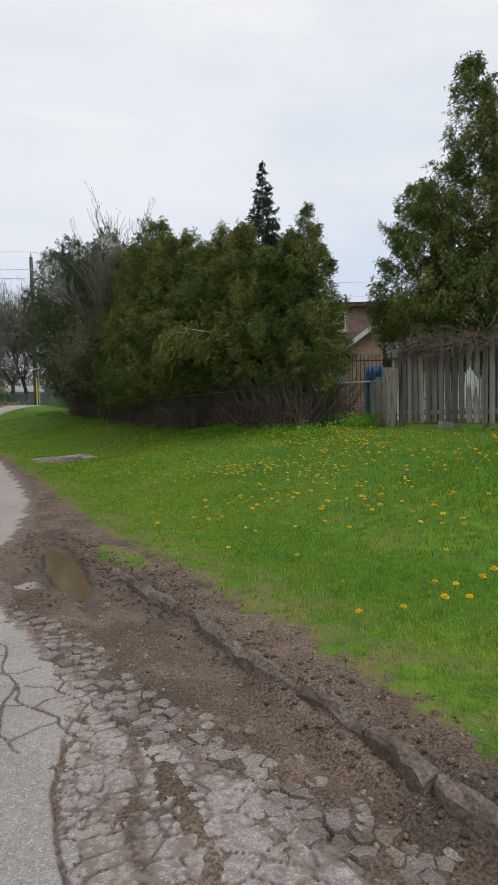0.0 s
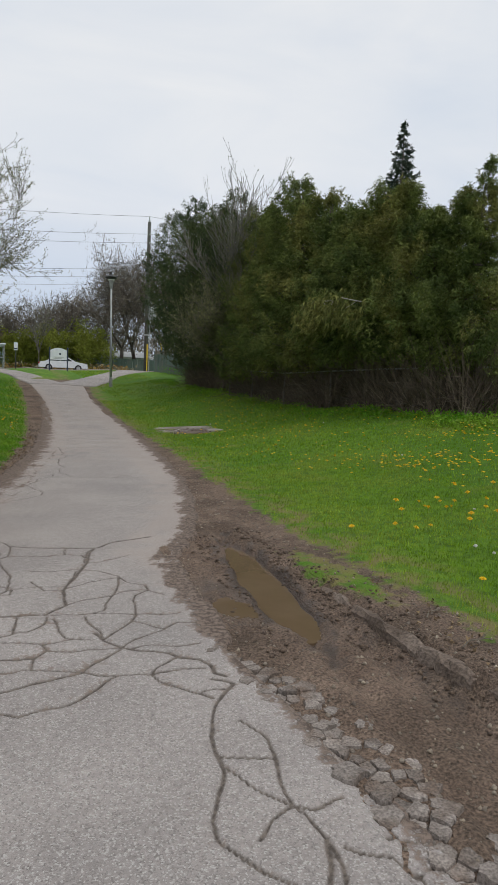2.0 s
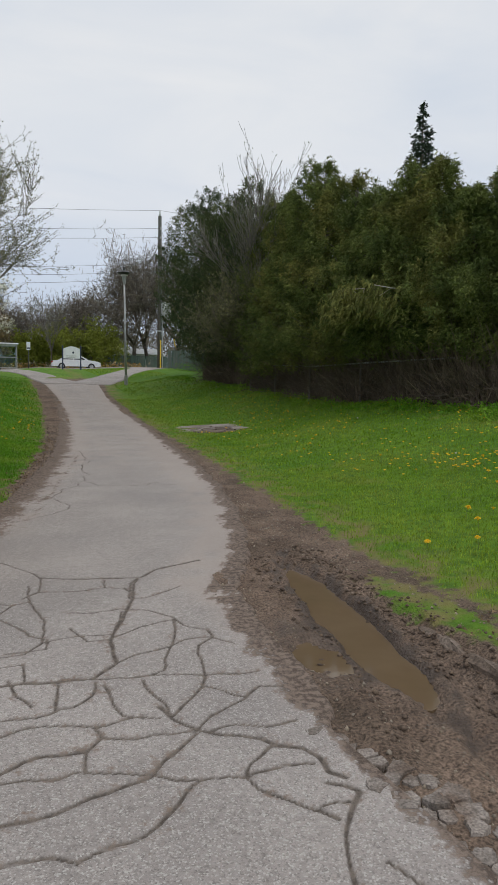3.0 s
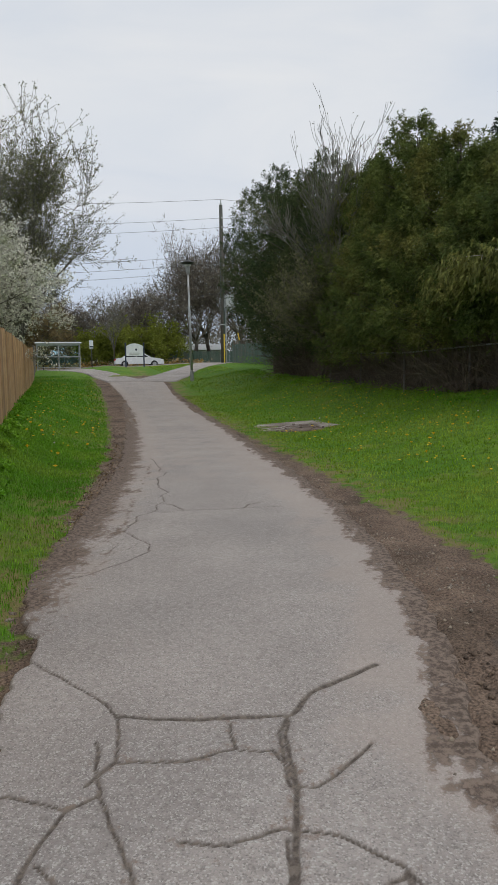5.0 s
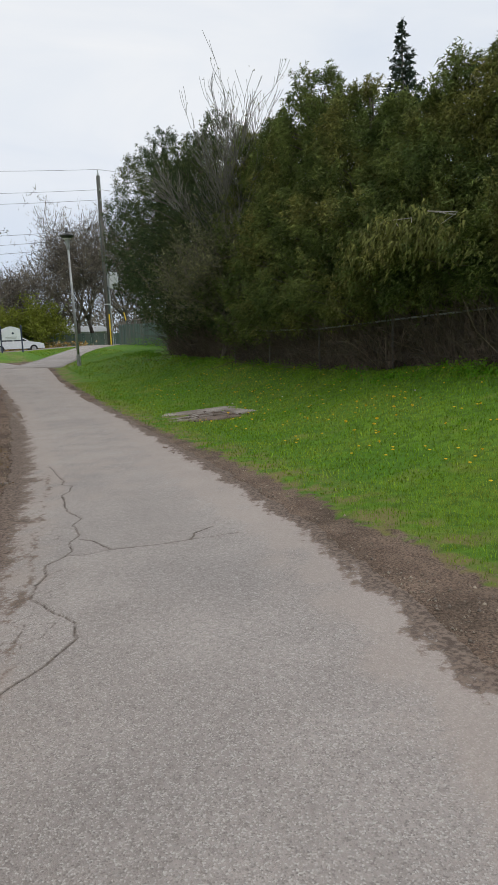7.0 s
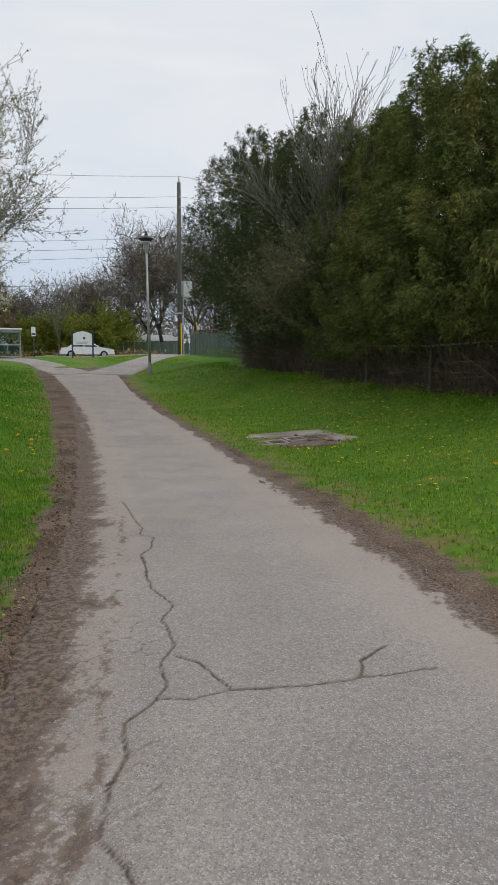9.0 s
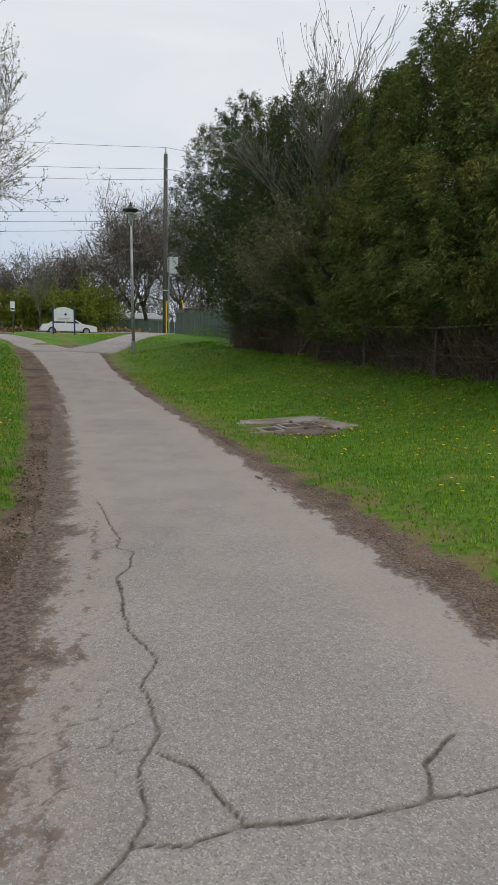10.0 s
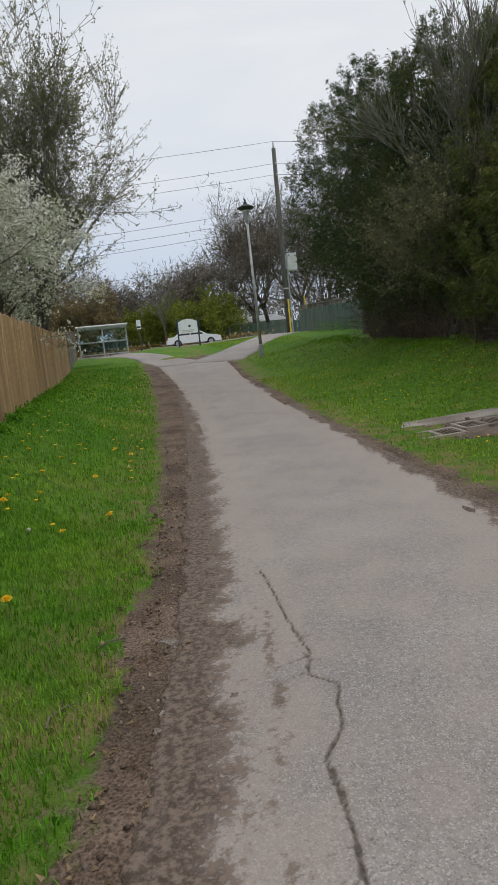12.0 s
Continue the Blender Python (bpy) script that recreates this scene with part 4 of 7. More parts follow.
def cedar(seed, height, radius, skirt, n, label, material, at, group="", name="cedar_tree", tip=0.6, leaf=0.115, dead=40, category="tree", round_top=False):
    """A shaggy arborvitae: trunk, dead lower twigs, limbs, and a crown of hanging sprays with gaps and an uneven outline."""
    rng = np.random.default_rng(seed)
    top = thing(name, label, category, at, group)
    trunk = Shape()
    for k in range(2 if radius > 1.2 else 1):
        ox, oy = rng.normal(0, 0.18, 2)
        pts = [(ox * (1 - t) + 0.08 * math.sin(3 * t + k), oy * (1 - t), t * height * 0.92) for t in np.linspace(-0.01, 1, 9)]
        trunk.tube(pts, [0.02 + 0.13 * (1 - t) ** 0.8 * min(1.2, height / 8) for t in np.linspace(0, 1, 9)], 7)
    part("trunk", trunk, M_BARK, top, "grey-brown stringy bark")
    low = Shape()
    for k in range(dead):
        a, z = rng.uniform(0, 2 * math.pi), rng.uniform(0.15, max(skirt * 1.3, 0.5))
        ln = radius * rng.uniform(0.35, 0.9)
        dz = rng.uniform(-0.25, 0.4) * ln
        p = [(0.1 * math.cos(a), 0.1 * math.sin(a), z), (ln * 0.5 * math.cos(a + 0.2), ln * 0.5 * math.sin(a + 0.2), z + dz * 0.3), (ln * math.cos(a), ln * math.sin(a), z + dz)]
        low.tube(p, [0.018, 0.011, 0.005], 3, cap=False)
    tagged(part("dead_branchwork", low, M_TWIG, top, "bare dry lower limbs"), kind="stuff")
    # crown: several hundred upswept plumes on a few leaders, each plume a tuft of fine hanging sprays
    each = 40
    clumps = int(n / each)
    which = rng.integers(0, 3, clumps)
    turn0 = rng.uniform(0, 2 * math.pi)
    off = np.array([[0.38 * radius * math.cos(turn0 + 2.1 * k), 0.38 * radius * math.sin(turn0 + 2.1 * k), (1.0, 0.95, 0.90)[k]] for k in range(3)])
    slim = 0.84
    t = rng.beta(1.0, 1.15, clumps)
    z = skirt + (height * off[which, 2] - skirt) * t
    prof = slim * radius * np.minimum(1, (1 - t) ** (0.5 if round_top else 0.75) * 1.25 + 0.015) * np.minimum(1, 0.62 + 2.0 * t)
    ang = rng.uniform(0, 2 * math.pi, clumps)
    lump = 1 + 0.16 * np.sin(ang * 3 + seed + z * 0.9) + 0.16 * np.sin(ang * 5 - z * 2.3 + seed)
    rr = prof * lump * np.sqrt(rng.uniform(0.3, 1.0, clumps))
    cc = np.stack([off[which, 0] + rr * np.cos(ang), off[which, 1] + rr * np.sin(ang), z], -1)
    limbs = Shape()
    for k in range(0, clumps, 6):
        zz = max(0.3, z[k] - rr[k] * 0.5)
        limbs.tube([(0.7 * off[which[k], 0], 0.7 * off[which[k], 1], zz), tuple(cc[k] * np.array([0.7, 0.7, 1]) - np.array([0, 0, 0.15])), tuple(cc[k])], [0.022, 0.014, 0.006], 3, cap=False)
    tagged(part("branchwork", limbs, M_BARK, top), kind="stuff")
    # each plume sweeps outward and up, its sprays thinning to the tip
    outward = np.stack([np.cos(ang), np.sin(ang), rng.uniform(0.1, 1.1, clumps) + 1.2 * t ** 2], -1)
    outward /= np.linalg.norm(outward, axis=1)[:, None]
    size = (0.8 + 0.5 * rng.uniform(0, 1, clumps)) * (radius / 1.6) ** 0.5 * (1 - 0.35 * t)
    along = rng.uniform(-0.5, 1.0, (clumps, each, 1))
    spread_ = 0.13 * (1.15 - 0.75 * np.clip(along, 0, 1)) * size[:, None, None]
    centres = cc[:, None] + outward[:, None] * along * 0.34 * size[:, None, None] + rng.normal(0, 1, (clumps, each, 3)) * spread_
    centres = centres.reshape(-1, 3)
    out = np.repeat(outward * np.array([1, 1, 0.6]), each, 0)
    part("crown", sprays(rng, centres, out, leaf * 0.86, leaf * 0.24, tip, "crown", material, 4), material, top)
    return top


def bare_tree(seed, height, label, at, name="bare_tree", leaves=0, leaf_material=None, kids=4, depth=4, spread=0.5, up=0.06, trunk_r=0.22, group="", leaf=0.06, stems=1, trunk_part=0.32, ratio=0.66, twig=None, lean=(0, 0), thin=0.004, slim=0.55, rise=0.4):
    """A deciduous tree just before full leaf: trunk, limbs and twigs, with small leaves or blossom on the twigs."""
    rng = np.random.default_rng(seed)
    top = thing(name, label, "tree", at, group)
    lines, trunks = [], Shape()
    for s in range(stems):
        d0 = np.array([rng.normal(0, 0.12 + 0.16 * (stems > 1)) + lean[0], rng.normal(0, 0.12 + 0.16 * (stems > 1)) + lean[1], 1.0])
        h0 = height * trunk_part
        p = np.array([rng.normal(0, 0.15) * (stems > 1), rng.normal(0, 0.15) * (stems > 1), -0.1])
        q = p + d0 * h0
        trunks.tube([p, p + d0 * h0 * 0.3, p + d0 * h0 * 0.7, q], [trunk_r * 1.25, trunk_r, trunk_r * 0.9, trunk_r * 0.8], 8)
        for k in range(kids + 1):
            a = 2 * math.pi * (k + rng.uniform(0, 0.6)) / (kids + 1)
            tilt = 0.15 if k == 0 else rng.uniform(0.45, 1.0)
            branch_lines(rng, q - d0 * h0 * rng.uniform(0, 0.25), np.array([math.cos(a) * tilt, math.sin(a) * tilt, 1.0]) + np.array([*lean, 0]), height * (0.36 if k else 0.42), trunk_r * 0.55, depth - 1, kids, spread, up, out=lines, ratio=ratio)
    thick, fine = [l for l in lines if l[1][0] >= 0.022], [l for l in lines if l[1][0] < 0.022]
    part("trunk", trunks, M_BARK, top)
    tagged(part("branchwork", limbs_shape(thick), twig or M_BARK, top), kind="stuff")
    tagged(part("twigwork", limbs_shape(fine, 3, thin), twig or M_TWIG, top), kind="stuff")
    if leaves:
        tips = np.array([p for pts, rad in fine for p in pts[1:]])
        pick = tips[rng.integers(0, len(tips), leaves)] + rng.normal(0, leaf * 0.8, (leaves, 3))
        out = rng.normal(0, 1, (leaves, 3)) + np.array([0, 0, rise])
        tagged(part("foliage" if slim > 0.2 else "twig_haze", sprays(rng, pick, out, leaf, leaf * slim, 0.15 if slim > 0.2 else 0.0, "foliage", leaf_material, 2), leaf_material, top), kind="stuff")
    return top


def spruce(seed, height, radius, label, at):
    rng = np.random.default_rng(seed)
    top = thing("spruce_tree", label, "tree", at)
    part("trunk", Shape().tube([(0, 0, -0.1), (0, 0, height * 0.5), (0, 0, height)], [0.2, 0.12, 0.015], 8), M_BARK, top)
    cs, outs, sizes = [], [], []
    limbs = Shape()
    z = height * 0.12
    while z < height * 0.99:
        t = z / height
        r = radius * (1 - t) ** 0.95 + 0.03
        m = int(5 + 6 * (1 - t))
        for k in range(m):
            a = rng.uniform(0, 2 * math.pi)
            rk = r * rng.uniform(0.75, 1.2)
            tipz = z - rk * rng.uniform(0.05, 0.3) + 0.12 * rk
            limbs.tube([(0, 0, z), (rk * math.cos(a), rk * math.sin(a), tipz)], [0.02, 0.005], 3, cap=False)
            q = max(4, int(rk * 14))
            s = rng.uniform(0.15, 1.05, q)
            cs.append(np.stack([rk * s * math.cos(a), rk * s * math.sin(a), z + (tipz - z) * s], -1) + rng.normal(0, 0.05, (q, 3)))
            outs.append(np.repeat([[math.cos(a), math.sin(a), 0.15]], q, 0))
            sizes.append(np.full((q, 1), 0.10 + 0.16 * min(1, 2.2 * (1 - t))))
        z += 0.16 + 0.22 * (1 - t)
    tagged(part("branchwork", limbs, M_BARK, top), kind="stuff")
    part("needles", sprays(rng, np.concatenate(cs), np.concatenate(outs), np.concatenate(sizes), 0.07, 0.3, "needles", M_SPRUCE, 5), M_SPRUCE, top)
    return top


def bough(tree, seed, spine):
    """A yellowish drooping bough with bleached dead branchlets, hanging out of a hedge cedar."""
    rng = np.random.default_rng(seed)
    spine = np.array(spine, float)
    t = rng.uniform(0, len(spine) - 1.001, 1100)
    t = 0.7 * np.floor(t * 4) / 4 + 0.3 * t
    i = t.astype(int)
    c = spine[i] + (spine[i + 1] - spine[i]) * (t - i)[:, None] + rng.normal(0, 0.22, (1100, 3))
    c[:, 2] -= np.abs(rng.normal(0, 0.17, 1100))
    out = rng.normal(0, 0.4, (1100, 3)) + np.array([-0.6, 0, -0.6])
    part("drooping_bough", sprays(rng, c, out, 0.12, 0.05, 0.8, "drooping_bough", M_BOUGH, 3), M_BOUGH, tree, "yellowish drooping bough")
    for k in range(5):
        p = spine[min(k, len(spine) - 1)] + np.array([0, 0, 0.25])
        j = rng.normal(0, 0.14, (5, 3))
        s = Shape().tube([p + np.array([0.2, 0.15, 0.05]) + j[1], p + np.array([-0.1, 0.0, 0.0]) + j[2], p + np.array([-0.22, -0.25, -0.14]) + j[3], p + np.array([-0.26, -0.5, -0.4]) + j[4]], [0.011, 0.009, 0.007, 0.004], 5)
        part("dead_branch", s, M_PALEWOOD, tree, "bleached bare branch")


# ---- the cedar hedge beside the lawn, and the trees in and behind it ----
HEDGE = [  # x, y, height, radius, skirt
    (10.3, 14.7, 5.9, 1.08, 0.9), (10.2, 16.1, 5.5, 1.55, 1.4), (10.0, 17.5, 6.2, 1.75, 1.5), (9.8, 19.3, 6.3, 1.75, 1.4), (9.6, 21.1, 7.0, 1.8, 1.3),
    (9.5, 23.1, 7.9, 1.85, 1.1), (9.6, 25.2, 7.7, 1.85, 0.8), (9.9, 27.4, 7.5, 1.85, 0.6), (9.8, 33.4, 9.5, 2.4, 0.9), (10.2, 37.0, 9.8, 2.5, 1.6), (10.5, 41.0, 9.9, 2.8, 3.0), (10.4, 30.2, 8.2, 2.1, 0.8),
]
for k, (hx, hy, hh, hr, hs) in enumerate(HEDGE):
    dark = k >= 8
    tree = cedar(100 + k, hh, hr, hs, (13000 if k == 0 else 23000) if k < 8 else 26000,
          "dark dense evergreen at the far end of the hedge" if dark else "shaggy olive-green cedar in an overgrown hedge behind wire fencing",
          M_LEAF_DARK if dark else M_LEAF_CEDAR, (hx, hy, on_ground(hx, hy) - 0.05), "hedge cedars", tip=0.25 if dark else 0.5, round_top=dark)
    if k == 3:
        bough(tree, 7, [(-1.55, -2.3, 2.6), (-1.75, -1.4, 2.75), (-1.75, -0.5, 2.8), (-1.55, 0.3, 2.65), (-1.3, 1.0, 2.5)])
cedar(131, 10.1, 2.15, 1.6, 24000, "tall pointed cedar behind the grey board fence", M_LEAF_CEDAR, (15.6, 12.8, 1.1), name="tall_cedar_tree", leaf=0.125)
cedar(132, 7.4, 1.65, 2.2, 16000, "broad ragged cedar beside a taller one behind the fence", M_LEAF_CEDAR, (14.05, 13.6, 1.1), name="tall_cedar_tree", leaf=0.125)
cedar(133, 8.4, 2.0, 1.8, 16000, "dense cedar behind the grey board fence", M_LEAF_CEDAR, (16.2, 11.3, 1.1), name="tall_cedar_tree", leaf=0.125)
spruce(140, 14.9, 3.5, "dark slender spruce rising behind the hedge", (19.8, 33.0, 1.2))


# ---- fork of the path, pavement, street ----
def ribbon(name, line, widths, lift, material, label, category, thick=0.05, step=0.5):
    """A paved strip that follows the ground along a line of points."""
    line = np.array(line, float)
    seg = np.r_[0, np.cumsum(np.hypot(*np.diff(line, axis=0).T))]
    s = np.arange(0, seg[-1] + 1e-6, step)
    x, y, w = np.interp(s, seg, line[:, 0]), np.interp(s, seg, line[:, 1]), np.interp(s, seg, widths)
    dx, dy = np.gradient(x), np.gradient(y)
    n = np.hypot(dx, dy)
    k = np.linspace(-0.5, 0.5, 9)
    X = x[:, None] + (dy / n)[:, None] * k[None] * w[:, None] + 0.03 * wave(x, y, 0.9, 51)[:, None]
    Y = y[:, None] - (dx / n)[:, None] * k[None] * w[:, None]
    Z = base_height(X, Y) + lift
    top = np.stack([X, Y, Z], -1).reshape(-1, 3)
    low = top - np.array([0, 0, thick])
    f = grid_faces(9, len(s))
    edge = np.concatenate([np.arange(len(s)) * 9, (np.arange(9) + (len(s) - 1) * 9)[1:], (np.arange(len(s)) * 9 + 8)[::-1][1:], np.arange(9)[::-1][1:]])
    m = len(top)
    side = np.stack([edge[:-1], edge[1:], edge[1:] + m, edge[:-1] + m], -1)
    me = array_mesh(name, np.concatenate([top, low]), np.concatenate([f, side]), material)
    if material == M_ASPHALT:
        attribute(me, "crack", np.zeros(2 * m))
        attribute(me, "dust", np.full(2 * m, 0.15))
    return tagged(new(name, me), label, category, kind="structure")


BRANCH_L = [(2.3, 42.6), (1.9, 44.5), (0.9, 48.5), (0.2, 51.5), (-0.9, 57), (-1.8, 62.8)]
BRANCH_R = [(3.7, 42.4), (4.4, 44.2), (5.6, 47.2), (7.9, 52.5), (10.0, 58), (11.2, 62.8)]
ribbon("path_branch_left", BRANCH_L, [2.3, 2.2, 1.9, 1.9, 2.2, 2.6], 0.018, M_ASPHALT, "pale asphalt branch of the path towards the bus stop", "path")
ribbon("path_branch_right", BRANCH_R, [2.6, 2.5, 2.3, 2.4, 2.6, 3.2], 0.024, M_ASPHALT, "pale asphalt branch of the path towards the street", "path")
ribbon("pavement", [(-60, 63.3), (-20, 63.5), (20, 63.7), (60, 64.0)], [1.9, 1.9, 1.9, 1.9], 0.02, M_CONC, "pale concrete pavement along the street", "pavement", 0.2, 1.0)
ribbon("road", [(-150, 69.2), (0, 69.9), (150, 70.6)], [8.6, 8.6, 8.6], -0.08, M_ROAD, "grey asphalt street beyond the path", "road", 0.1, 2.0)
ribbon("far_pavement", [(-60, 76.0), (0, 76.3), (60, 76.6)], [1.8, 1.8, 1.8], 0.02, M_CONC, "pale pavement on the far side of the street", "pavement", 0.2, 1.0)
for name, off in (("kerb_near", 65.35), ("kerb_far", 74.5)):
    ribbon(name, [(-150, off - 0.69), (0, off), (150, off + 0.7)], [0.16, 0.16, 0.16], 0.06, M_CONC, "low concrete kerb along the street", "kerb", 0.25, 2.0)


# ---- street furniture ----
def lamp_post(x, y):
    z = on_ground(x, y)
    top = thing("street_lamp", "grey steel lamp post with a dark disc-shaped lantern", "lamp", (x, y, z - 0.02), rz=15)
    top.matrix_basis = pose(x, y, z - 0.02, 0, -1.0, 15) @ Matrix.Diagonal((1.08, 1.08, 1.07, 1))
    part("base", Shape().lathe([(0.10, 0), (0.10, 0.5), (0.09, 0.55), (0.075, 0.58)], 12), M_GALV, top, "thicker painted foot")
    part("pole", Shape().lathe([(0.07, 0.5), (0.06, 2.5), (0.048, 5.65)], 10), M_GALV, top, smooth=True)
    part("collar", Shape().lathe([(0.052, 5.5), (0.09, 5.62), (0.125, 6.0), (0.13, 6.05)], 12), M_GALV, top, "tapered grey collar")
    head = part("lantern", Shape().lathe([(0.15, 6.03), (0.33, 6.12), (0.35, 6.16), (0.24, 6.22), (0.08, 6.30), (0.06, 6.38), (0.015, 6.42)], 16), M_DARKMETAL, top, "dark flat disc lantern")
    part("lens", Shape().lathe([(0.1, 5.98), (0.18, 6.0), (0.19, 6.04)], 12), M_TRIM, head, "pale lamp lens")
    part("sensor", Shape().lathe([(0.04, 6.40), (0.045, 6.46), (0.02, 6.50)], 8), M_DARKMETAL, head)


lamp_post(5.86, 42.0)


def utility_pole(x, y):
    z = on_ground(x, y)
    top = thing("utility_pole", "tall weathered wooden utility pole with a grey box", "pole", (x, y, z - 0.05))
    part("mast", Shape().lathe([(0.21, 0), (0.19, 5), (0.155, 13.8)], 10), M_POLEWOOD, top, smooth=True)
    part("insulator", Shape().lathe([(0.07, 13.8), (0.09, 13.95), (0.05, 14.05), (0.06, 14.2), (0.03, 14.3)], 8), M_GREYBOX, top, "pale insulator at the tip")
    for hz in (12.6, 11.8):
        part("insulator", Shape().tube([(0, -0.16, hz), (0, -0.45, hz + 0.05)], [0.05, 0.06], 8), M_GREYBOX, top)
    box = part("switch_box", Shape().box(0.22, -0.45, 4.75, 0.95, 0.1, 6.05, 0.03), M_GREYBOX, top, "grey metal cabinet")
    part("bracket", Shape().box(0.1, -0.2, 4.85, 0.24, -0.1, 5.95, 0.01), M_GALV, box)
    part("conduit", Shape().tube([(0.26, -0.1, 0), (0.26, -0.1, 4.75)], [0.05, 0.05], 8), M_GALV, top)
    part("band", Shape().lathe([(0.215, 3.4), (0.215, 3.5)], 10), M_GALV, top)
    part("guard", Shape().tube([(0.05, -0.24, 0.05), (0.05, -0.24, 2.6)], [0.06, 0.06], 8), M_YELLOW, top, "yellow plastic cable guard")
    return z


PX, PY = 12.3, 63.0
pole_z = utility_pole(PX, PY)


def guy_guard(x, y):
    z = on_ground(x, y)
    top = thing("guy_wire", "guy wire with a yellow plastic guard beside the pole", "wire", (x, y, z))
    part("wire", Shape().tube([(0, 0, -0.05), (PX - x - 0.1, PY - y, 9.0)], [0.012, 0.012], 5), M_DARKMETAL, top)
    part("guard", Shape().tube([(0, 0, 0), ((PX - x) * 0.28, (PY - y) * 0.28, 2.7)], [0.06, 0.05], 8), M_YELLOW, top, "yellow plastic guard")


guy_guard(14.1, 62.6)


def power_line(z, sag, far_left, far_right, offset=0.0, r=0.013):
    """One overhead wire, sagging from the pole to unseen poles on both sides along the street."""
    top = thing("power_line", "thin dark overhead power line along the street", "wire", (PX, PY + offset, pole_z + z), "overhead lines")
    for name, end in (("span", far_left), ("span", far_right)):
        pts = [(end[0] * t, end[1] * t, end[2] * t - 4 * sag * t * (1 - t)) for t in np.linspace(0, 1, 15)]
        part(name, Shape().tube(pts, [r] * 15, 4, cap=False), M_DARKMETAL, top)


for hz, sag in ((14.25, 0.6), (12.6, 0.7), (11.8, 0.7), (9.5, 0.8), (8.8, 0.8), (8.2, 0.9), (6.1, 0.9), (4.8, 0.9)):
    power_line(hz, sag, (-42, -0.4, -1.8 if hz > 8 else -1.2), (40, 0.4, 0.2), -0.3 if hz < 13 else 0)


def bus_shelter(x, y, rz):
    z = on_ground(x, y)
    top = thing("bus_shelter", "glass bus shelter with a pale curved metal roof", "shelter", (x, y, z), rz=rz)
    W, D, H = 3.3, 1.5, 2.12
    for px in (-W / 2, 0, W / 2):
        for py in (-D / 2, D / 2):
            part("post", Shape().box(px - 0.04, py - 0.04, -0.05, px + 0.04, py + 0.04, H, 0.008), M_GALV, top)
    for px0, px1 in ((-W / 2, 0), (0, W / 2)):
        for py in (-D / 2, D / 2):
            part("pane", Shape().box(px0 + 0.05, py - 0.006, 0.25, px1 - 0.05, py + 0.006, 1.97), M_GLASS, top)
            part("rail", Shape().box(px0 + 0.04, py - 0.025, 1.05, px1 - 0.04, py + 0.025, 1.11, 0.006), M_GALV, top)
            part("rail", Shape().box(px0 + 0.04, py - 0.025, 0.18, px1 - 0.04, py + 0.025, 0.24, 0.006), M_GALV, top)
    for px in (-W / 2, W / 2):
        part("pane", Shape().box(px - 0.006, -D / 2 + 0.05, 0.25, px + 0.006, D / 2 - 0.05, 1.97), M_GLASS, top)
    roof, n = Shape(), 9
    arc = [(-D / 2 - 0.15 + (D + 0.3) * k / (n - 1), H + 0.10 * math.sin(math.pi * k / (n - 1))) for k in range(n)]
    vs = [(sx * (W / 2 + 0.15), a, b + dz) for sx in (-1, 1) for dz in (0, 0.06) for a, b in arc]
    fs = []
    for k in range(n - 1):
        fs += [(k, k + 1, 2 * n + k + 1, 2 * n + k), (n + k, 3 * n + k, 3 * n + k + 1, n + k + 1), (k, n + k, n + k + 1, k + 1), (2 * n + k, 2 * n + k + 1, 3 * n + k + 1, 3 * n + k)]
    fs += [(0, 2 * n, 3 * n, n), (n - 1, 2 * n - 1, 4 * n - 1, 3 * n - 1)]
    part("roof", roof.add(vs, fs), M_GREYBOX, top, "pale curved roof")
    part("header", Shape().box(-W / 2 - 0.05, -D / 2 - 0.05, H - 0.14, W / 2 + 0.05, -D / 2 + 0.02, H + 0.02, 0.01), M_GREYBOX, top)
    part("header", Shape().box(-W / 2 - 0.05, D / 2 - 0.02, H - 0.14, W / 2 + 0.05, D / 2 + 0.05, H + 0.02, 0.01), M_GREYBOX, top)
    bench = part("bench", Shape().box(-1.4, D / 2 - 0.5, 0.42, 0.6, D / 2 - 0.12, 0.47, 0.01), M_DARKMETAL, top)
    for bx in (-1.2, 0.4):
        part("bench_leg", Shape().box(bx - 0.03, D / 2 - 0.45, 0, bx + 0.03, D / 2 - 0.2, 0.42, 0.01), M_DARKMETAL, bench)
    part("poster", Shape().box(-W / 2 + 0.012, -0.4, 0.9, -W / 2 + 0.022, 0.45, 2.0), M_DARKMETAL, top, "dark notice panel")


bus_shelter(-1.9, 60.8, 3)


def stop_post(x, y):
    top = thing("bus_stop_sign", "slim bus stop post with a narrow white panel", "sign", (x, y, on_ground(x, y)))
    part("post", Shape().box(-0.04, -0.04, -0.05, 0.04, 0.04, 1.9, 0.006), M_POLEWOOD, top)
    plate = part("panel", Shape().box(-0.15, -0.055, 1.55, 0.15, -0.04, 2.2, 0.01), M_WHITE, top, "white panel")
    part("stripe", Shape().box(-0.13, -0.061, 1.63, 0.13, -0.056, 1.75), M_NAVY, plate)


stop_post(0.72, 60.6)


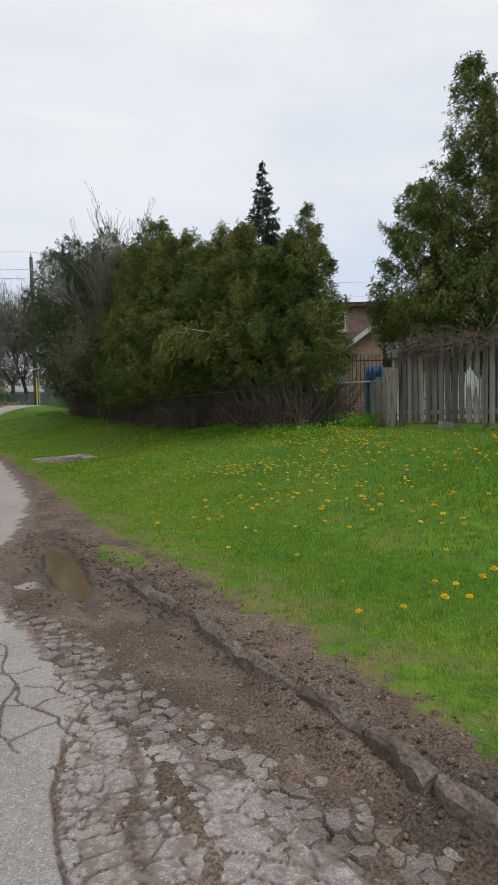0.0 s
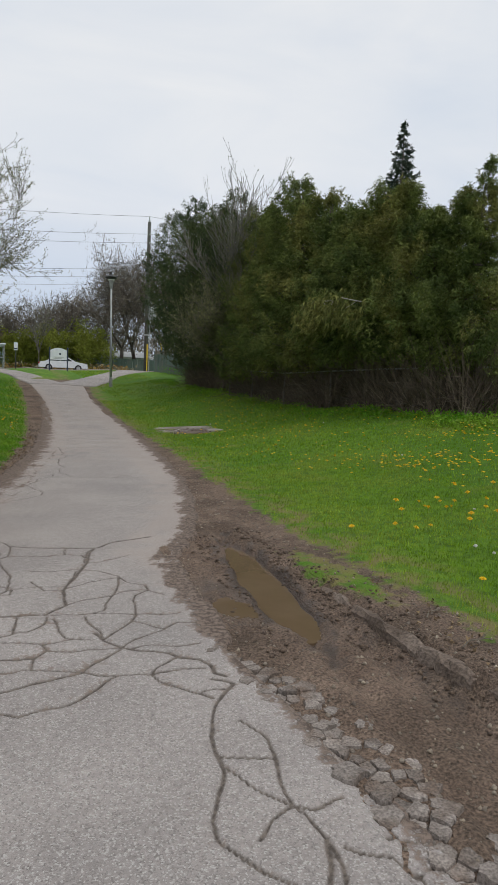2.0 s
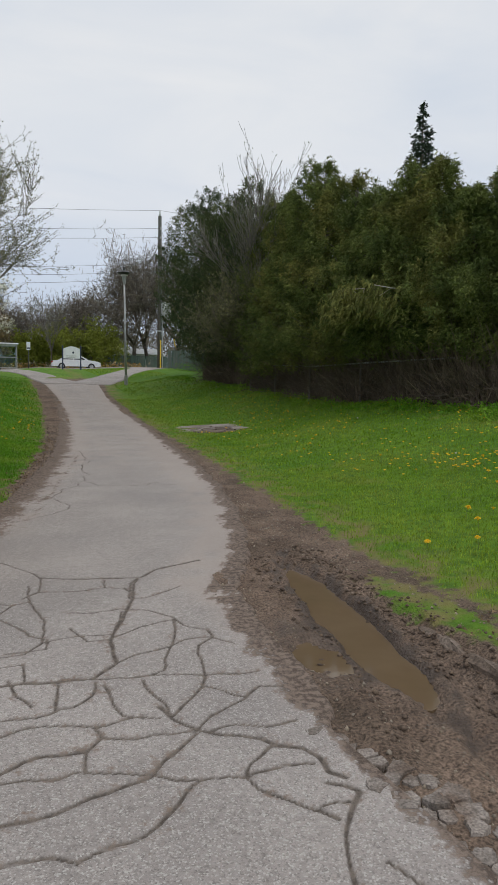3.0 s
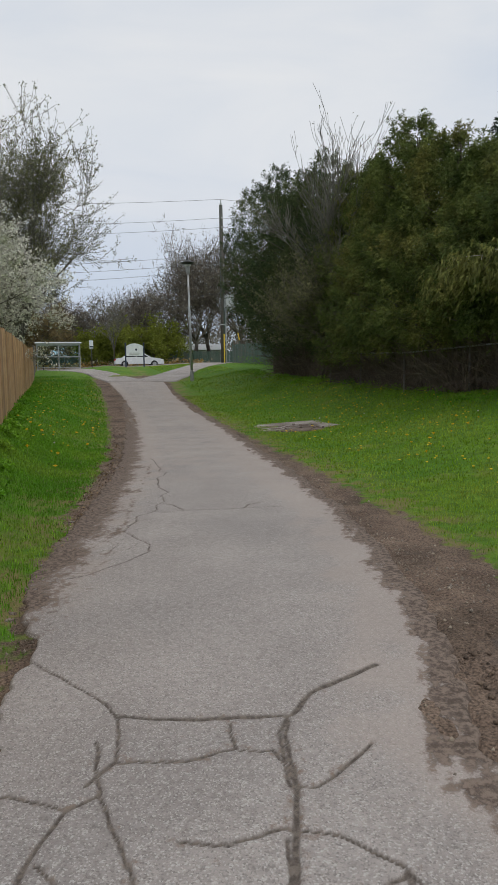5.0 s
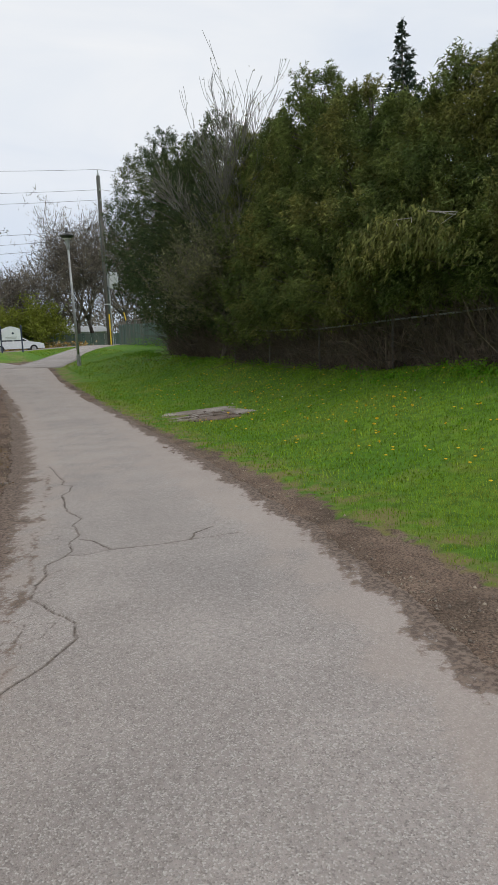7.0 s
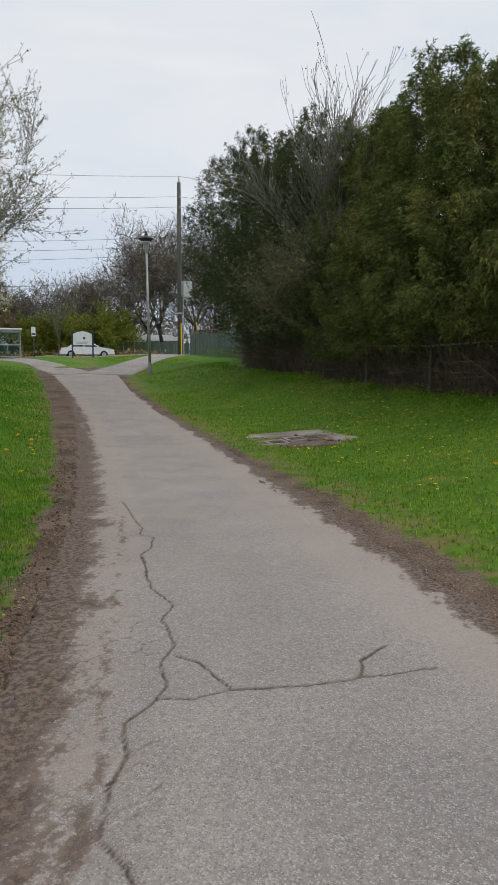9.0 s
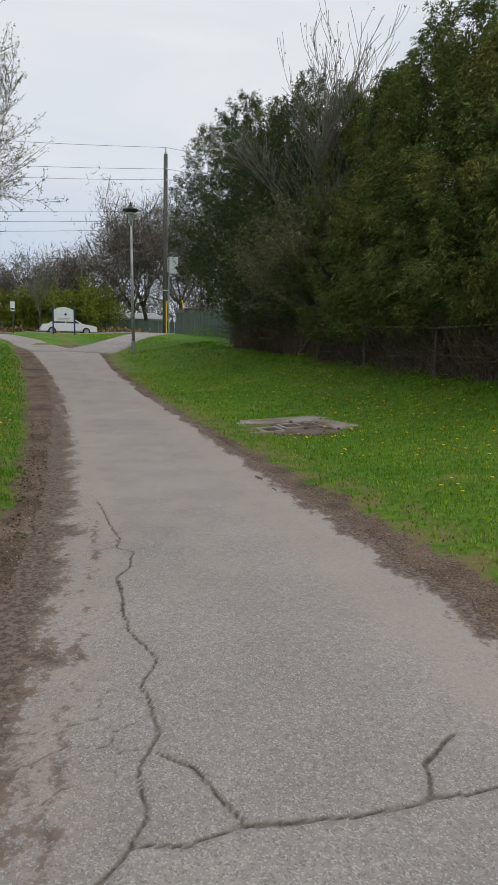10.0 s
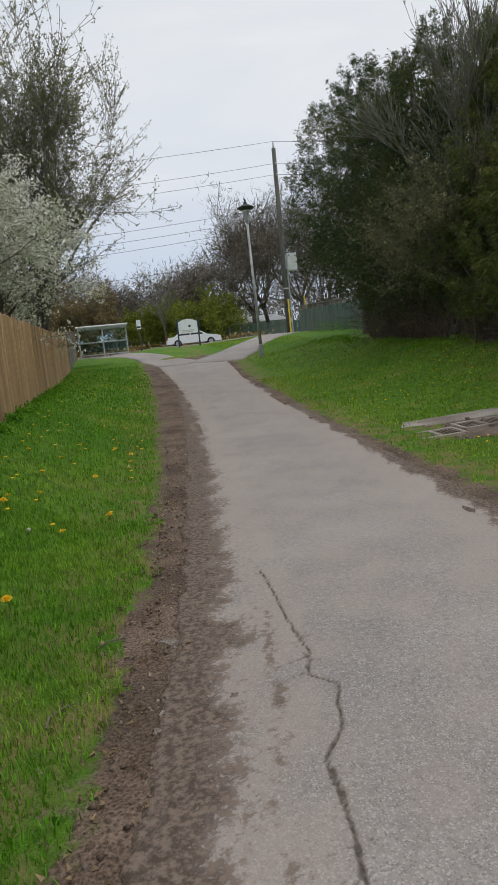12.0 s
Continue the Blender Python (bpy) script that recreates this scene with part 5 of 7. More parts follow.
def park_sign(x, y, rz):
    top = thing("park_sign", "white arched park name board on two navy posts", "sign", (x, y, on_ground(x, y)), rz=rz)
    for px in (-0.72, 0.72):
        post = part("post", Shape().box(px - 0.055, -0.055, -0.05, px + 0.055, 0.055, 1.85, 0.01), M_NAVY, top)
        part("cap", Shape().lathe([(0.05, 1.85), (0.075, 1.9), (0.05, 1.97), (0.01, 1.99)], 8, (px, 0, 0)), M_NAVY, post)
    n = 13
    arc = [(-0.66 + 1.32 * k / (n - 1), 1.72 + 0.20 * math.sin(math.pi * k / (n - 1))) for k in range(n)]
    front = [(a, -0.03, b) for a, b in arc] + [(0.66, -0.03, 0.93), (-0.66, -0.03, 0.93)]
    back = [(a, 0.03, b) for a, _, b in front]
    m = len(front)
    fs = [tuple(range(m))[::-1], tuple(range(m, 2 * m))] + [(k, (k + 1) % m, m + (k + 1) % m, m + k) for k in range(m)]
    board = part("board", Shape().add(front + back, fs), M_WHITE, top, "white arched board")
    part("emblem", Shape().lathe([(0.085, -0.004), (0.08, 0.004)], 14), M_NAVY, board, "small blue round emblem")
    e = board.children[0]
    e.matrix_basis = pose(0.12, -0.036, 1.42, 90)
    for k in range(2):
        part("lettering", Shape().box(-0.42, -0.037, 1.12 - 0.11 * k, 0.40 - 0.1 * k, -0.033, 1.17 - 0.11 * k), M_GREYBOX, board, "pale line of unreadable lettering")


park_sign(4.05, 58.6, -4)


# ---- fences ----
def board_mesh(name, w, h, t, material, dog=False):
    s = Shape()
    if dog:
        c = w * 0.22
        out = [(-w / 2, 0), (w / 2, 0), (w / 2, h - c), (w / 2 - c, h), (-w / 2 + c, h), (-w / 2, h - c)]
        m = len(out)
        s.add([(a, -t / 2, b) for a, b in out] + [(a, t / 2, b) for a, b in out], [tuple(range(m)), tuple(range(m, 2 * m))[::-1]] + [((k + 1) % m, k, m + k, m + (k + 1) % m) for k in range(m)])
    else:
        s.box(-w / 2, -t / 2, 0, w / 2, t / 2, h, 0.006)
    return s.mesh(name, material)


def board_fence(name, label, a, b, h, w, gap, material, seed, rails=(0.3, 1.5), post_every=2.4, side=1, cap=0.0, alternate=0.0, lift=0.05, trellis=0.0, group="", dog=False):
    """Upright boards on rails between posts, following the ground from a to b. side: on which side of the rails the boards are."""
    rng = random.Random(seed)
    L = math.hypot(b[0] - a[0], b[1] - a[1])
    ux, uy = (b[0] - a[0]) / L, (b[1] - a[1]) / L
    ang = math.degrees(math.atan2(uy, ux))
    top = thing(name, label, "fence", (a[0], a[1], on_ground(*a)), group, "", ang)
    z0 = on_ground(*a)
    rise = lambda s: on_ground(a[0] + ux * s, a[1] + uy * s) - z0
    boards = [board_mesh("board", w, h * k, 0.02, material, dog) for k in (1.0, 0.985, 1.012)]
    s, k = w / 2, 0
    while s < L:
        off = side * (0.035 + (alternate if k % 2 else 0.0))
        bd = new("board", boards[rng.randrange(3)])
        bd.parent = top
        bd.matrix_basis = pose(s, -off, rise(s) + lift + rng.uniform(-0.012, 0.012), rng.uniform(-0.6, 0.6), rng.uniform(-0.9, 0.9), rng.uniform(-2, 2))
        s += w + gap
        k += 1
    n = max(1, round(L / post_every))
    for j in range(n + 1):
        s = L * j / n
        part("post", Shape().box(s - 0.045, -0.045, rise(s) - 0.05, s + 0.045, 0.045, rise(s) + h + 0.06 + trellis, 0.008), material, top)
        if j < n:
            s1 = L * (j + 1) / n
            for zr in rails:
                q = Shape().box(s, -0.02, -0.045, s1, 0.02, 0.045, 0.004)
                q.v = [(x, y, z + zr * h / 1.8 + lift + rise(s) + (rise(s1) - rise(s)) * (x - s) / (s1 - s)) for x, y, z in q.v]
                part("rail", q, material, top)
            if cap:
                q = Shape().box(s, -0.07, 0, s1, 0.07, cap, 0.006)
                q.v = [(x, y, z + h + lift + 0.01 + trellis + rise(s) + (rise(s1) - rise(s)) * (x - s) / (s1 - s)) for x, y, z in q.v]
                part("cap_rail", q, M_FENCE_OLD, top)
            if trellis:
                q = Shape()
                m = int((s1 - s) / 0.16)
                for i in range(m):
                    xx = s + (i + 0.5) * (s1 - s) / m
                    q.box(xx - 0.02, -0.012, rise(xx) + h, xx + 0.02, 0.012, rise(xx) + h + trellis + lift)
                part("trellis", q, M_FENCE_OLD, top)
    return top


def left_fence_x(y):
    return -1.62 - 0.040 * (y - 13.5)


board_fence("tan_fence", "new-looking tan cedar board fence beside the lawn", (left_fence_x(7.5), 7.5), (left_fence_x(43.5), 43.5), 1.78, 0.138, 0.006, M_FENCE_NEW, 5, side=1, dog=False, cap=0.0)
board_fence("grey_fence_end", "weathered grey board fence continuing the tan one", (left_fence_x(43.6), 43.6), (left_fence_x(43.6) - 0.5, 54), 1.7, 0.14, 0.008, M_FENCE_OLD, 6, side=1)
board_fence("green_fence", "green-painted board fence with a grey lattice top", (12.6, 43.0), (12.6, 60.5), 1.55, 0.145, 0.008, M_TEAL, 7, side=-1, cap=0.04, trellis=0.26)
board_fence("grey_board_fence", "old grey board-on-board fence overgrown with dry vines", (10.95, 4.0), (10.95, 11.6), 1.76, 0.14, -0.04, M_FENCE_OLD, 8, rails=(0.25, 1.55), side=-1, alternate=-0.10, lift=0.12)


def chain_fence(pts, h):
    top = thing("wire_fence", "old galvanised wire fence with a top rail", "fence", (pts[0][0], pts[0][1], on_ground(*pts[0])))
    z0 = on_ground(*pts[0])
    P = [(x - pts[0][0], y - pts[0][1], on_ground(x, y) - z0) for x, y in pts]
    for k, (x, y, z) in enumerate(P):
        part("post", Shape().lathe([(0.03, z - 0.1), (0.03, z + h + 0.03), (0.034, z + h + 0.04), (0.012, z + h + 0.08)], 8, (x, y, 0)), M_WIRE, top)
        if k:
            p = P[k - 1]
            part("top_rail", Shape().tube([(p[0], p[1], p[2] + h), (x, y, z + h)], [0.021, 0.021], 6), M_GALV, top)
            L = math.hypot(x - p[0], y - p[1])
            mesh = Shape()
            n = int(L / 0.11)
            for i in range(n):
                for d in (-1, 1):
                    t0, t1 = i / n, min(1, max(0, (i + d * 9) / n))
                    mesh.tube([(p[0] + (x - p[0]) * t0, p[1] + (y - p[1]) * t0, p[2] + (z - p[2]) * t0 + 0.05), (p[0] + (x - p[0]) * t1, p[1] + (y - p[1]) * t1, p[2] + (z - p[2]) * t1 + 0.05 + (h - 0.06) * abs(t1 - t0) * n / 9)], [0.0018, 0.0018], 3, cap=False)
            tagged(part("wire_mesh", mesh, M_WIRE, top), kind="stuff")


chain_fence([(10.9, 11.75), (10.33, 14.4), (9.78, 17.2), (9.30, 20.0), (8.95, 22.8), (8.82, 25.6), (8.85, 28.4)], 1.15)


def leaning_boards():
    """Loose boards that lean on the end of the grey fence."""
    me = board_mesh("board", 0.15, 1.45, 0.02, M_FENCE_OLD)
    for k in range(5):
        x, y = 10.82 - 0.02 * k, 11.75 + 0.15 * k
        ob = new("loose_board", me)
        ob.matrix_basis = pose(x, y, on_ground(x, y) - 0.01, -3 - k, -9 + 1.5 * k, 90 + 4 * k) @ Matrix.Diagonal((1, 1, 1 - 0.05 * k, 1))
        tagged(ob, "loose weathered grey board leaning beside the fence end", "board", "leaning boards")
    ob = new("loose_board", board_mesh("board", 0.26, 0.62, 0.02, M_FENCE_OLD))
    ob.matrix_basis = pose(10.80, 9.95, on_ground(10.8, 9.95) + 0.02, 0, 84, 90) @ pose(0, 0, -0.31)
    tagged(ob, "short grey board lying on edge under the fence", "board")


leaning_boards()


def paint_splash():
    """Old white paint spilt down two boards of the grey fence."""
    rng = np.random.default_rng(33)
    top = thing("paint_splash", "old white paint spilt down the grey fence boards", "paint stain", (10.83, 9.35, on_ground(10.9, 9.35) + 0.55), rz=-90)
    for k in range(7):
        x, w, h = -0.16 + 0.055 * k, rng.uniform(0.02, 0.045), rng.uniform(0.25, 0.8)
        z1 = 0.75 - 0.25 * abs(k - 2) / 4
        part("drip", Shape().add([(x, 0, z1), (x + w, 0, z1 - 0.03), (x + w * 0.8, 0, z1 - h * 0.7), (x + w * 0.4, 0, z1 - h), (x, 0, z1 - h * 0.6)] + [(x, 0.012, z1), (x + w, 0.012, z1 - 0.03), (x + w * 0.8, 0.012, z1 - h * 0.7), (x + w * 0.4, 0.012, z1 - h), (x, 0.012, z1 - h * 0.6)],
                                 [(4, 3, 2, 1, 0), (5, 6, 7, 8, 9)] + [(i, (i + 1) % 5, 5 + (i + 1) % 5, 5 + i) for i in range(5)]), M_WHITE, top)


paint_splash()


def sedan(x, y, rz):
    """A silver-white saloon car standing on the street."""
    z = float(base_height(x, y)) - 0.08
    top = thing("car", "silver-white saloon car on the street behind the park sign", "car", (x, y, z), rz=rz)
    side = [(-2.2, 0.32), (-2.25, 0.62), (-2.12, 0.86), (-1.35, 0.93), (1.15, 0.93), (2.0, 0.80), (2.26, 0.62), (2.24, 0.32)]
    cab = [(-1.62, 0.92), (-0.95, 1.38), (0.25, 1.42), (1.12, 0.92)]

    def hull(outline, half, tuck):
        s, m = Shape(), len(outline)
        v = []
        for yy, q in ((-half, 1.0), (half, 1.0)):
            zs = [b for a, b in outline]
            lo, hi = min(zs), max(zs)
            v += [(a, yy * (1 - tuck * (b - lo) / (hi - lo)), b) for a, b in outline]
        return s.add(v, [tuple(range(m)), tuple(range(m, 2 * m))[::-1]] + [((k + 1) % m, k, m + k, m + (k + 1) % m) for k in range(m)])

    body = part("body", hull(side, 0.88, 0.06), M_CARPAINT, top)
    part("cabin", hull(cab, 0.82, 0.22), M_CARPAINT, top)
    for sy in (-1, 1):
        for a in ([(-1.35, 0.96), (-0.88, 1.31), (-0.33, 1.34), (-0.33, 0.96)], [(-0.25, 0.96), (-0.25, 1.34), (0.22, 1.36), (0.9, 0.96)]):
            tw = [(px, sy * (0.826 * (1 - 0.22 * (pz - 0.92) / 0.5) + 0.002), pz) for px, pz in a]
            part("window", Shape().add(tw + [(px, py - sy * 0.02, pz) for px, py, pz in tw], [(0, 1, 2, 3), (7, 6, 5, 4), (0, 4, 5, 1), (1, 5, 6, 2), (2, 6, 7, 3), (3, 7, 4, 0)]), M_CARGLASS, top)
        for wx in (-1.38, 1.38):
            w = part("wheel", Shape().tube([(wx, sy * 0.70, 0.32), (wx, sy * 0.895, 0.32)], [0.32, 0.32], 18), M_TYRE, top, "black tyre")
            part("rim", Shape().tube([(wx, sy * 0.86, 0.32), (wx, sy * 0.905, 0.32)], [0.2, 0.19], 12), M_GALV, w, "silver wheel rim")
        part("headlight", Shape().box(2.10, sy * 0.62 - 0.14, 0.60, 2.27, sy * 0.62 + 0.14, 0.74, 0.03), M_TRIM, top, "clear headlight")
        part("tail_light", Shape().box(-2.27, sy * 0.64 - 0.14, 0.64, -2.13, sy * 0.64 + 0.14, 0.80, 0.03), M_REDLENS, top, "red tail light")
        part("mirror", Shape().box(0.78, sy * 0.88 - 0.05, 0.95, 0.92, sy * 0.98 + 0.04, 1.07, 0.02), M_CARPAINT, top)
    for a in ([(0.30, 1.40), (1.08, 0.95)], [(-1.00, 1.36), (-1.60, 0.95)]):
        (ax, az), (bx, bz) = a
        d = 0.012 if bx > ax else -0.012
        q = [(ax + d, -0.60, az + 0.006), (ax + d, 0.60, az + 0.006), (bx + d, 0.74, bz + 0.006), (bx + d, -0.74, bz + 0.006)]
        part("windscreen", Shape().add(q + [(px - 2 * d, py, pz - 0.02) for px, py, pz in q], [(0, 1, 2, 3), (7, 6, 5, 4), (0, 4, 5, 1), (1, 5, 6, 2), (2, 6, 7, 3), (3, 7, 4, 0)]), M_CARGLASS, top)
    part("bumper", Shape().box(2.14, -0.8, 0.30, 2.30, 0.8, 0.52, 0.05), M_CARPAINT, body)
    part("bumper", Shape().box(-2.30, -0.8, 0.30, -2.14, 0.8, 0.55, 0.05), M_CARPAINT, body)


sedan(5.2, 68.2, 0.4)


# ---- house, garage and yard behind the fences ----
def wall_bricks(shape, x0, x1, z0, z1, y, holes=(), bl=0.215, bh=0.065, joint=0.012, depth=0.03):
    """Courses of proud bricks on one face (facing -y)."""
    row, z = 0, z0
    while z < z1 - 0.02:
        x = x0 - (bl / 2 if row % 2 else 0)
        while x < x1:
            a, b = max(x, x0), min(x + bl, x1)
            if b - a > 0.03 and not any(a < h[1] and b > h[0] and z < h[3] and z + bh > h[2] for h in holes):
                shape.box(a, y - depth, z, b, y, min(z + bh, z1))
            x += bl + joint
        z += bh + joint
        row += 1


def house():
    bx, by = 23.1, 27.2
    z = on_ground(bx, by)
    top = thing("brick_house", "two-storey house of pinkish brick with a brown eaves line", "house", (bx, by, z), rz=-32)
    W, D, H = 6.4, 7.0, 5.7
    win = (-2.45, -1.45, 4.45, 5.45)
    wall = part("wall", Shape().box(-3.6, 0.0, -0.2, win[0], 0.25, H).box(win[1], 0, -0.2, -3.6 + W, 0.25, H).box(win[0], 0, -0.2, win[1], 0.25, win[2]).box(win[0], 0, win[3], win[1], 0.25, H)
                .box(-3.6, 0.25, -0.2, -3.35, D, H).box(-3.85 + W, 0.25, -0.2, -3.6 + W, D, H).box(-3.35, D - 0.25, -0.2, -3.85 + W, D, H), M_MORTAR, top)
    b = Shape()
    wall_bricks(b, -3.6, -3.6 + W, 2.4, H - 0.02, 0.0, [win])
    ob = part("brickwork", b, M_BRICK, wall, "pinkish-buff brick courses")
    tagged(ob, kind="stuff")
    q = part("window", Shape().box(win[0], -0.05, win[2], win[0] + 0.08, 0.1, win[3], 0.01).box(win[1] - 0.08, -0.05, win[2], win[1], 0.1, win[3], 0.01)
             .box(win[0] + 0.08, -0.05, win[3] - 0.08, win[1] - 0.08, 0.1, win[3], 0.01).box(win[0] + 0.08, -0.05, win[2], win[1] - 0.08, 0.1, win[2] + 0.08, 0.01), M_TRIM, top, "white-framed sash window")
    cx = (win[0] + win[1]) / 2
    part("glazing_bar", Shape().box(cx - 0.03, -0.02, win[2] + 0.08, cx + 0.03, 0.06, win[3] - 0.08, 0.006), M_TRIM, q)
    part("glazing_bar", Shape().box(win[0] + 0.08, -0.02, 4.92, win[1] - 0.08, 0.06, 4.98, 0.006), M_TRIM, q)
    part("pane", Shape().box(win[0] + 0.08, 0.03, win[2] + 0.08, win[1] - 0.08, 0.04, win[3] - 0.08), M_GLASS, q)
    part("sill", Shape().box(win[0] - 0.08, -0.12, win[2] - 0.1, win[1] + 0.08, 0.0, win[2], 0.01), M_TRIM, q)
    part("curtain", Shape().box(win[0] + 0.08, 0.2, win[2] + 0.08, cx - 0.1, 0.22, win[3] - 0.08), M_TRIM, q)
    part("fascia", Shape().box(-4.1, -0.55, H - 0.02, -3.1 + W, -0.45, H + 0.2, 0.01).box(-4.1, -0.45, H - 0.02, -3.1 + W, 0.0, H + 0.03), M_BROWNTRIM, top, "dark brown eaves")
    r = Shape()
    x0, x1, y0, y1, ym = -4.1, -3.1 + W, -0.6, D + 0.5, D / 2
    r.add([(x0, y0, H + 0.16), (x1, y0, H + 0.16), (x1, y1, H + 0.16), (x0, y1, H + 0.16), (x0 + 2.0, ym, H + 0.7), (x1 - 2.0, ym, H + 0.7)], [(0, 1, 5, 4), (1, 2, 5), (2, 3, 4, 5), (3, 0, 4), (3, 2, 1, 0)])
    part("roof", r, M_SHINGLE, top, "low grey shingle roof")
    part("downpipe", Shape().tube([(0.4, -0.08, 0), (0.4, -0.08, H - 0.3), (0.4, -0.4, H)], [0.05] * 3, 8), M_BROWNTRIM, top, "reddish-brown downpipe")


house()


def garage(bx, by, rz, wall_material, label, W=4.2, D=6.0, H=2.5, ridge=1.5):
    z = on_ground(bx, by)
    top = thing("garden_garage", label, "garage", (bx, by, z), rz=rz)
    part("wall", Shape().box(-W / 2, 0, -0.2, W / 2, 0.2, H).box(-W / 2, 0.2, -0.2, -W / 2 + 0.2, D, H).box(W / 2 - 0.2, 0.2, -0.2, W / 2, D, H).box(-W / 2 + 0.2, D - 0.2, -0.2, W / 2 - 0.2, D, H), wall_material, top)
    g = Shape().add([(-W / 2, 0.0, H), (W / 2, 0.0, H), (0, 0.0, H + ridge), (-W / 2, 0.2, H), (W / 2, 0.2, H), (0, 0.2, H + ridge)], [(0, 1, 2), (5, 4, 3), (0, 2, 5, 3), (1, 4, 5, 2), (0, 3, 4, 1)])
    part("gable", g, wall_material, top)
    e, t = 0.35, 0.12
    k = ridge / (W / 2)
    for sx in (-1, 1):
        xo, zo = sx * (W / 2 + e), H - e * k
        r = Shape().add([(0, -e, H + ridge + 0.02), (xo, -e, zo + 0.02), (xo, D + e, zo + 0.02), (0, D + e, H + ridge + 0.02), (0, -e, H + ridge + 0.02 + t), (xo, -e, zo + 0.02 + t), (xo, D + e, zo + 0.02 + t), (0, D + e, H + ridge + 0.02 + t)],
                        [(0, 1, 2, 3), (7, 6, 5, 4), (0, 4, 5, 1), (1, 5, 6, 2), (2, 6, 7, 3), (3, 7, 4, 0)])
        part("roof_slope", r, M_SHINGLE, top)
        bge = Shape().add([(0, -e - 0.03, H + ridge + 0.16), (xo, -e - 0.03, zo + 0.16), (xo, -e - 0.03, zo - 0.08), (0, -e - 0.03, H + ridge - 0.08), (0, -e, H + ridge + 0.16), (xo, -e, zo + 0.16), (xo, -e, zo - 0.08), (0, -e, H + ridge - 0.08)],
                          [(0, 1, 2, 3), (7, 6, 5, 4), (0, 4, 5, 1), (1, 5, 6, 2), (2, 6, 7, 3), (3, 7, 4, 0)])
        part("bargeboard", bge, M_TRIM, top, "pale bargeboard")
    part("window", Shape().box(-0.5, -0.03, 1.0, 0.5, 0.0, 1.9, 0.008), M_TRIM, top)


garage(20.3, 22.4, -40, M_BRICK, "small brown brick garage with a pale gable edge", H=3.2)
garage(21.6, 17.6, 52, M_TRIM, "pale garden shed with a grey shingle roof", 3.6, 4.2, 2.4, 0.9)


def iron_fence(a, b, h=1.75):
    L = math.hypot(b[0] - a[0], b[1] - a[1])
    top = thing("iron_fence", "black iron picket fence across the garden", "fence", (a[0], a[1], on_ground(*a)), rz=math.degrees(math.atan2(b[1] - a[1], b[0] - a[0])))
    for zr in (0.2, h - 0.25):
        part("rail", Shape().box(0, -0.015, zr, L, 0.015, zr + 0.03), M_DARKMETAL, top)
    me = Shape().box(-0.01, -0.01, 0.05, 0.01, 0.01, h - 0.08).lathe([(0.018, h - 0.08), (0.002, h)], 4).mesh("picket", M_DARKMETAL)
    for k in range(int(L / 0.13)):
        ob = new("picket", me)
        ob.parent = top
        ob.matrix_basis = pose(0.06 + 0.13 * k, 0, 0)


iron_fence((12.6, 18.2), (17.8, 14.6), 2.3)


def tarp(x, y, w, h, material, label, rz):
    n, m = 9, 7
    s = Shape()
    vs = [(w * (i / (n - 1) - 0.5), 0.07 * math.sin(i * 1.9 + j * 0.6) + 0.04 * math.sin(i * 4.1), h * j / (m - 1) - 0.03 * math.sin(i * 2.2) * (j == m - 1)) for j in range(m) for i in range(n)]
    back = [(a, b + 0.02, c) for a, b, c in vs]
    f = [(j * n + i, j * n + i + 1, (j + 1) * n + i + 1, (j + 1) * n + i) for j in range(m - 1) for i in range(n - 1)]
    k = n * m
    rim = [i for i in range(n)] + [j * n + n - 1 for j in range(1, m)] + [(m - 1) * n + i for i in range(n - 2, -1, -1)] + [j * n for j in range(m - 2, 0, -1)]
    s.add(vs + back, f + [tuple(k + q for q in t[::-1]) for t in f] + [(rim[i], rim[i - 1], k + rim[i - 1], k + rim[i]) for i in range(len(rim))])
    ob = new("tarpaulin", s.mesh("tarpaulin", material, True))
    ob.matrix_basis = pose(x, y, on_ground(x, y), 0, 0, rz)
    tagged(ob, label, "tarpaulin")


tarp(14.8, 17.2, 0.6, 1.9, M_BLUE, "bright blue tarpaulin hanging behind the iron fence", -35)
tarp(16.0, 16.6, 0.5, 2.2, M_BLUE, "folded blue tarpaulin hanging in the garden", -35)
tarp(13.1, 18.5, 0.8, 2.0, M_TURQ, "turquoise sheet hanging in the garden", -35)


# ---- brush, vines and other trees ----
def brush(name, label, boxes, n, length, seed, material, up=0.8):
    """Tangles of dry stems rooted along strips (x0, y0, x1, y1)."""
    rng = np.random.default_rng(seed)
    s = Shape()
    for x0, y0, x1, y1, share in boxes:
        for k in range(int(n * share)):
            x, y = rng.uniform(x0, x1), rng.uniform(y0, y1)
            p = np.array([x, y, on_ground(x, y) - 0.03])
            d = rng.normal(0, 0.2, 3)
            d[2] = up * rng.uniform(0.3, 1.3)
            ln = length * rng.uniform(0.4, 1.3)
            pts = [p]
            for i in range(3):
                d = d + rng.normal(0, 0.2, 3) - np.array([0, 0, 0.06])
                p = p + d / np.linalg.norm(d) * ln / 3
                pts.append(p)
            s.tube(pts, [0.012, 0.010, 0.008, 0.004], 3, cap=False)
    ob = new(name, s.mesh(name, material))
    tagged(ob, label, "undergrowth", kind="stuff")


brush("undergrowth", "tangle of dry brown stems and dead twigs under the hedge", [(9.6, 14.0, 11.2, 20, 0.36), (9.1, 20, 10.8, 29, 0.40), (9.2, 29, 10.8, 37, 0.24)], 9500, 1.7, 61, M_DEAD, 1.0)


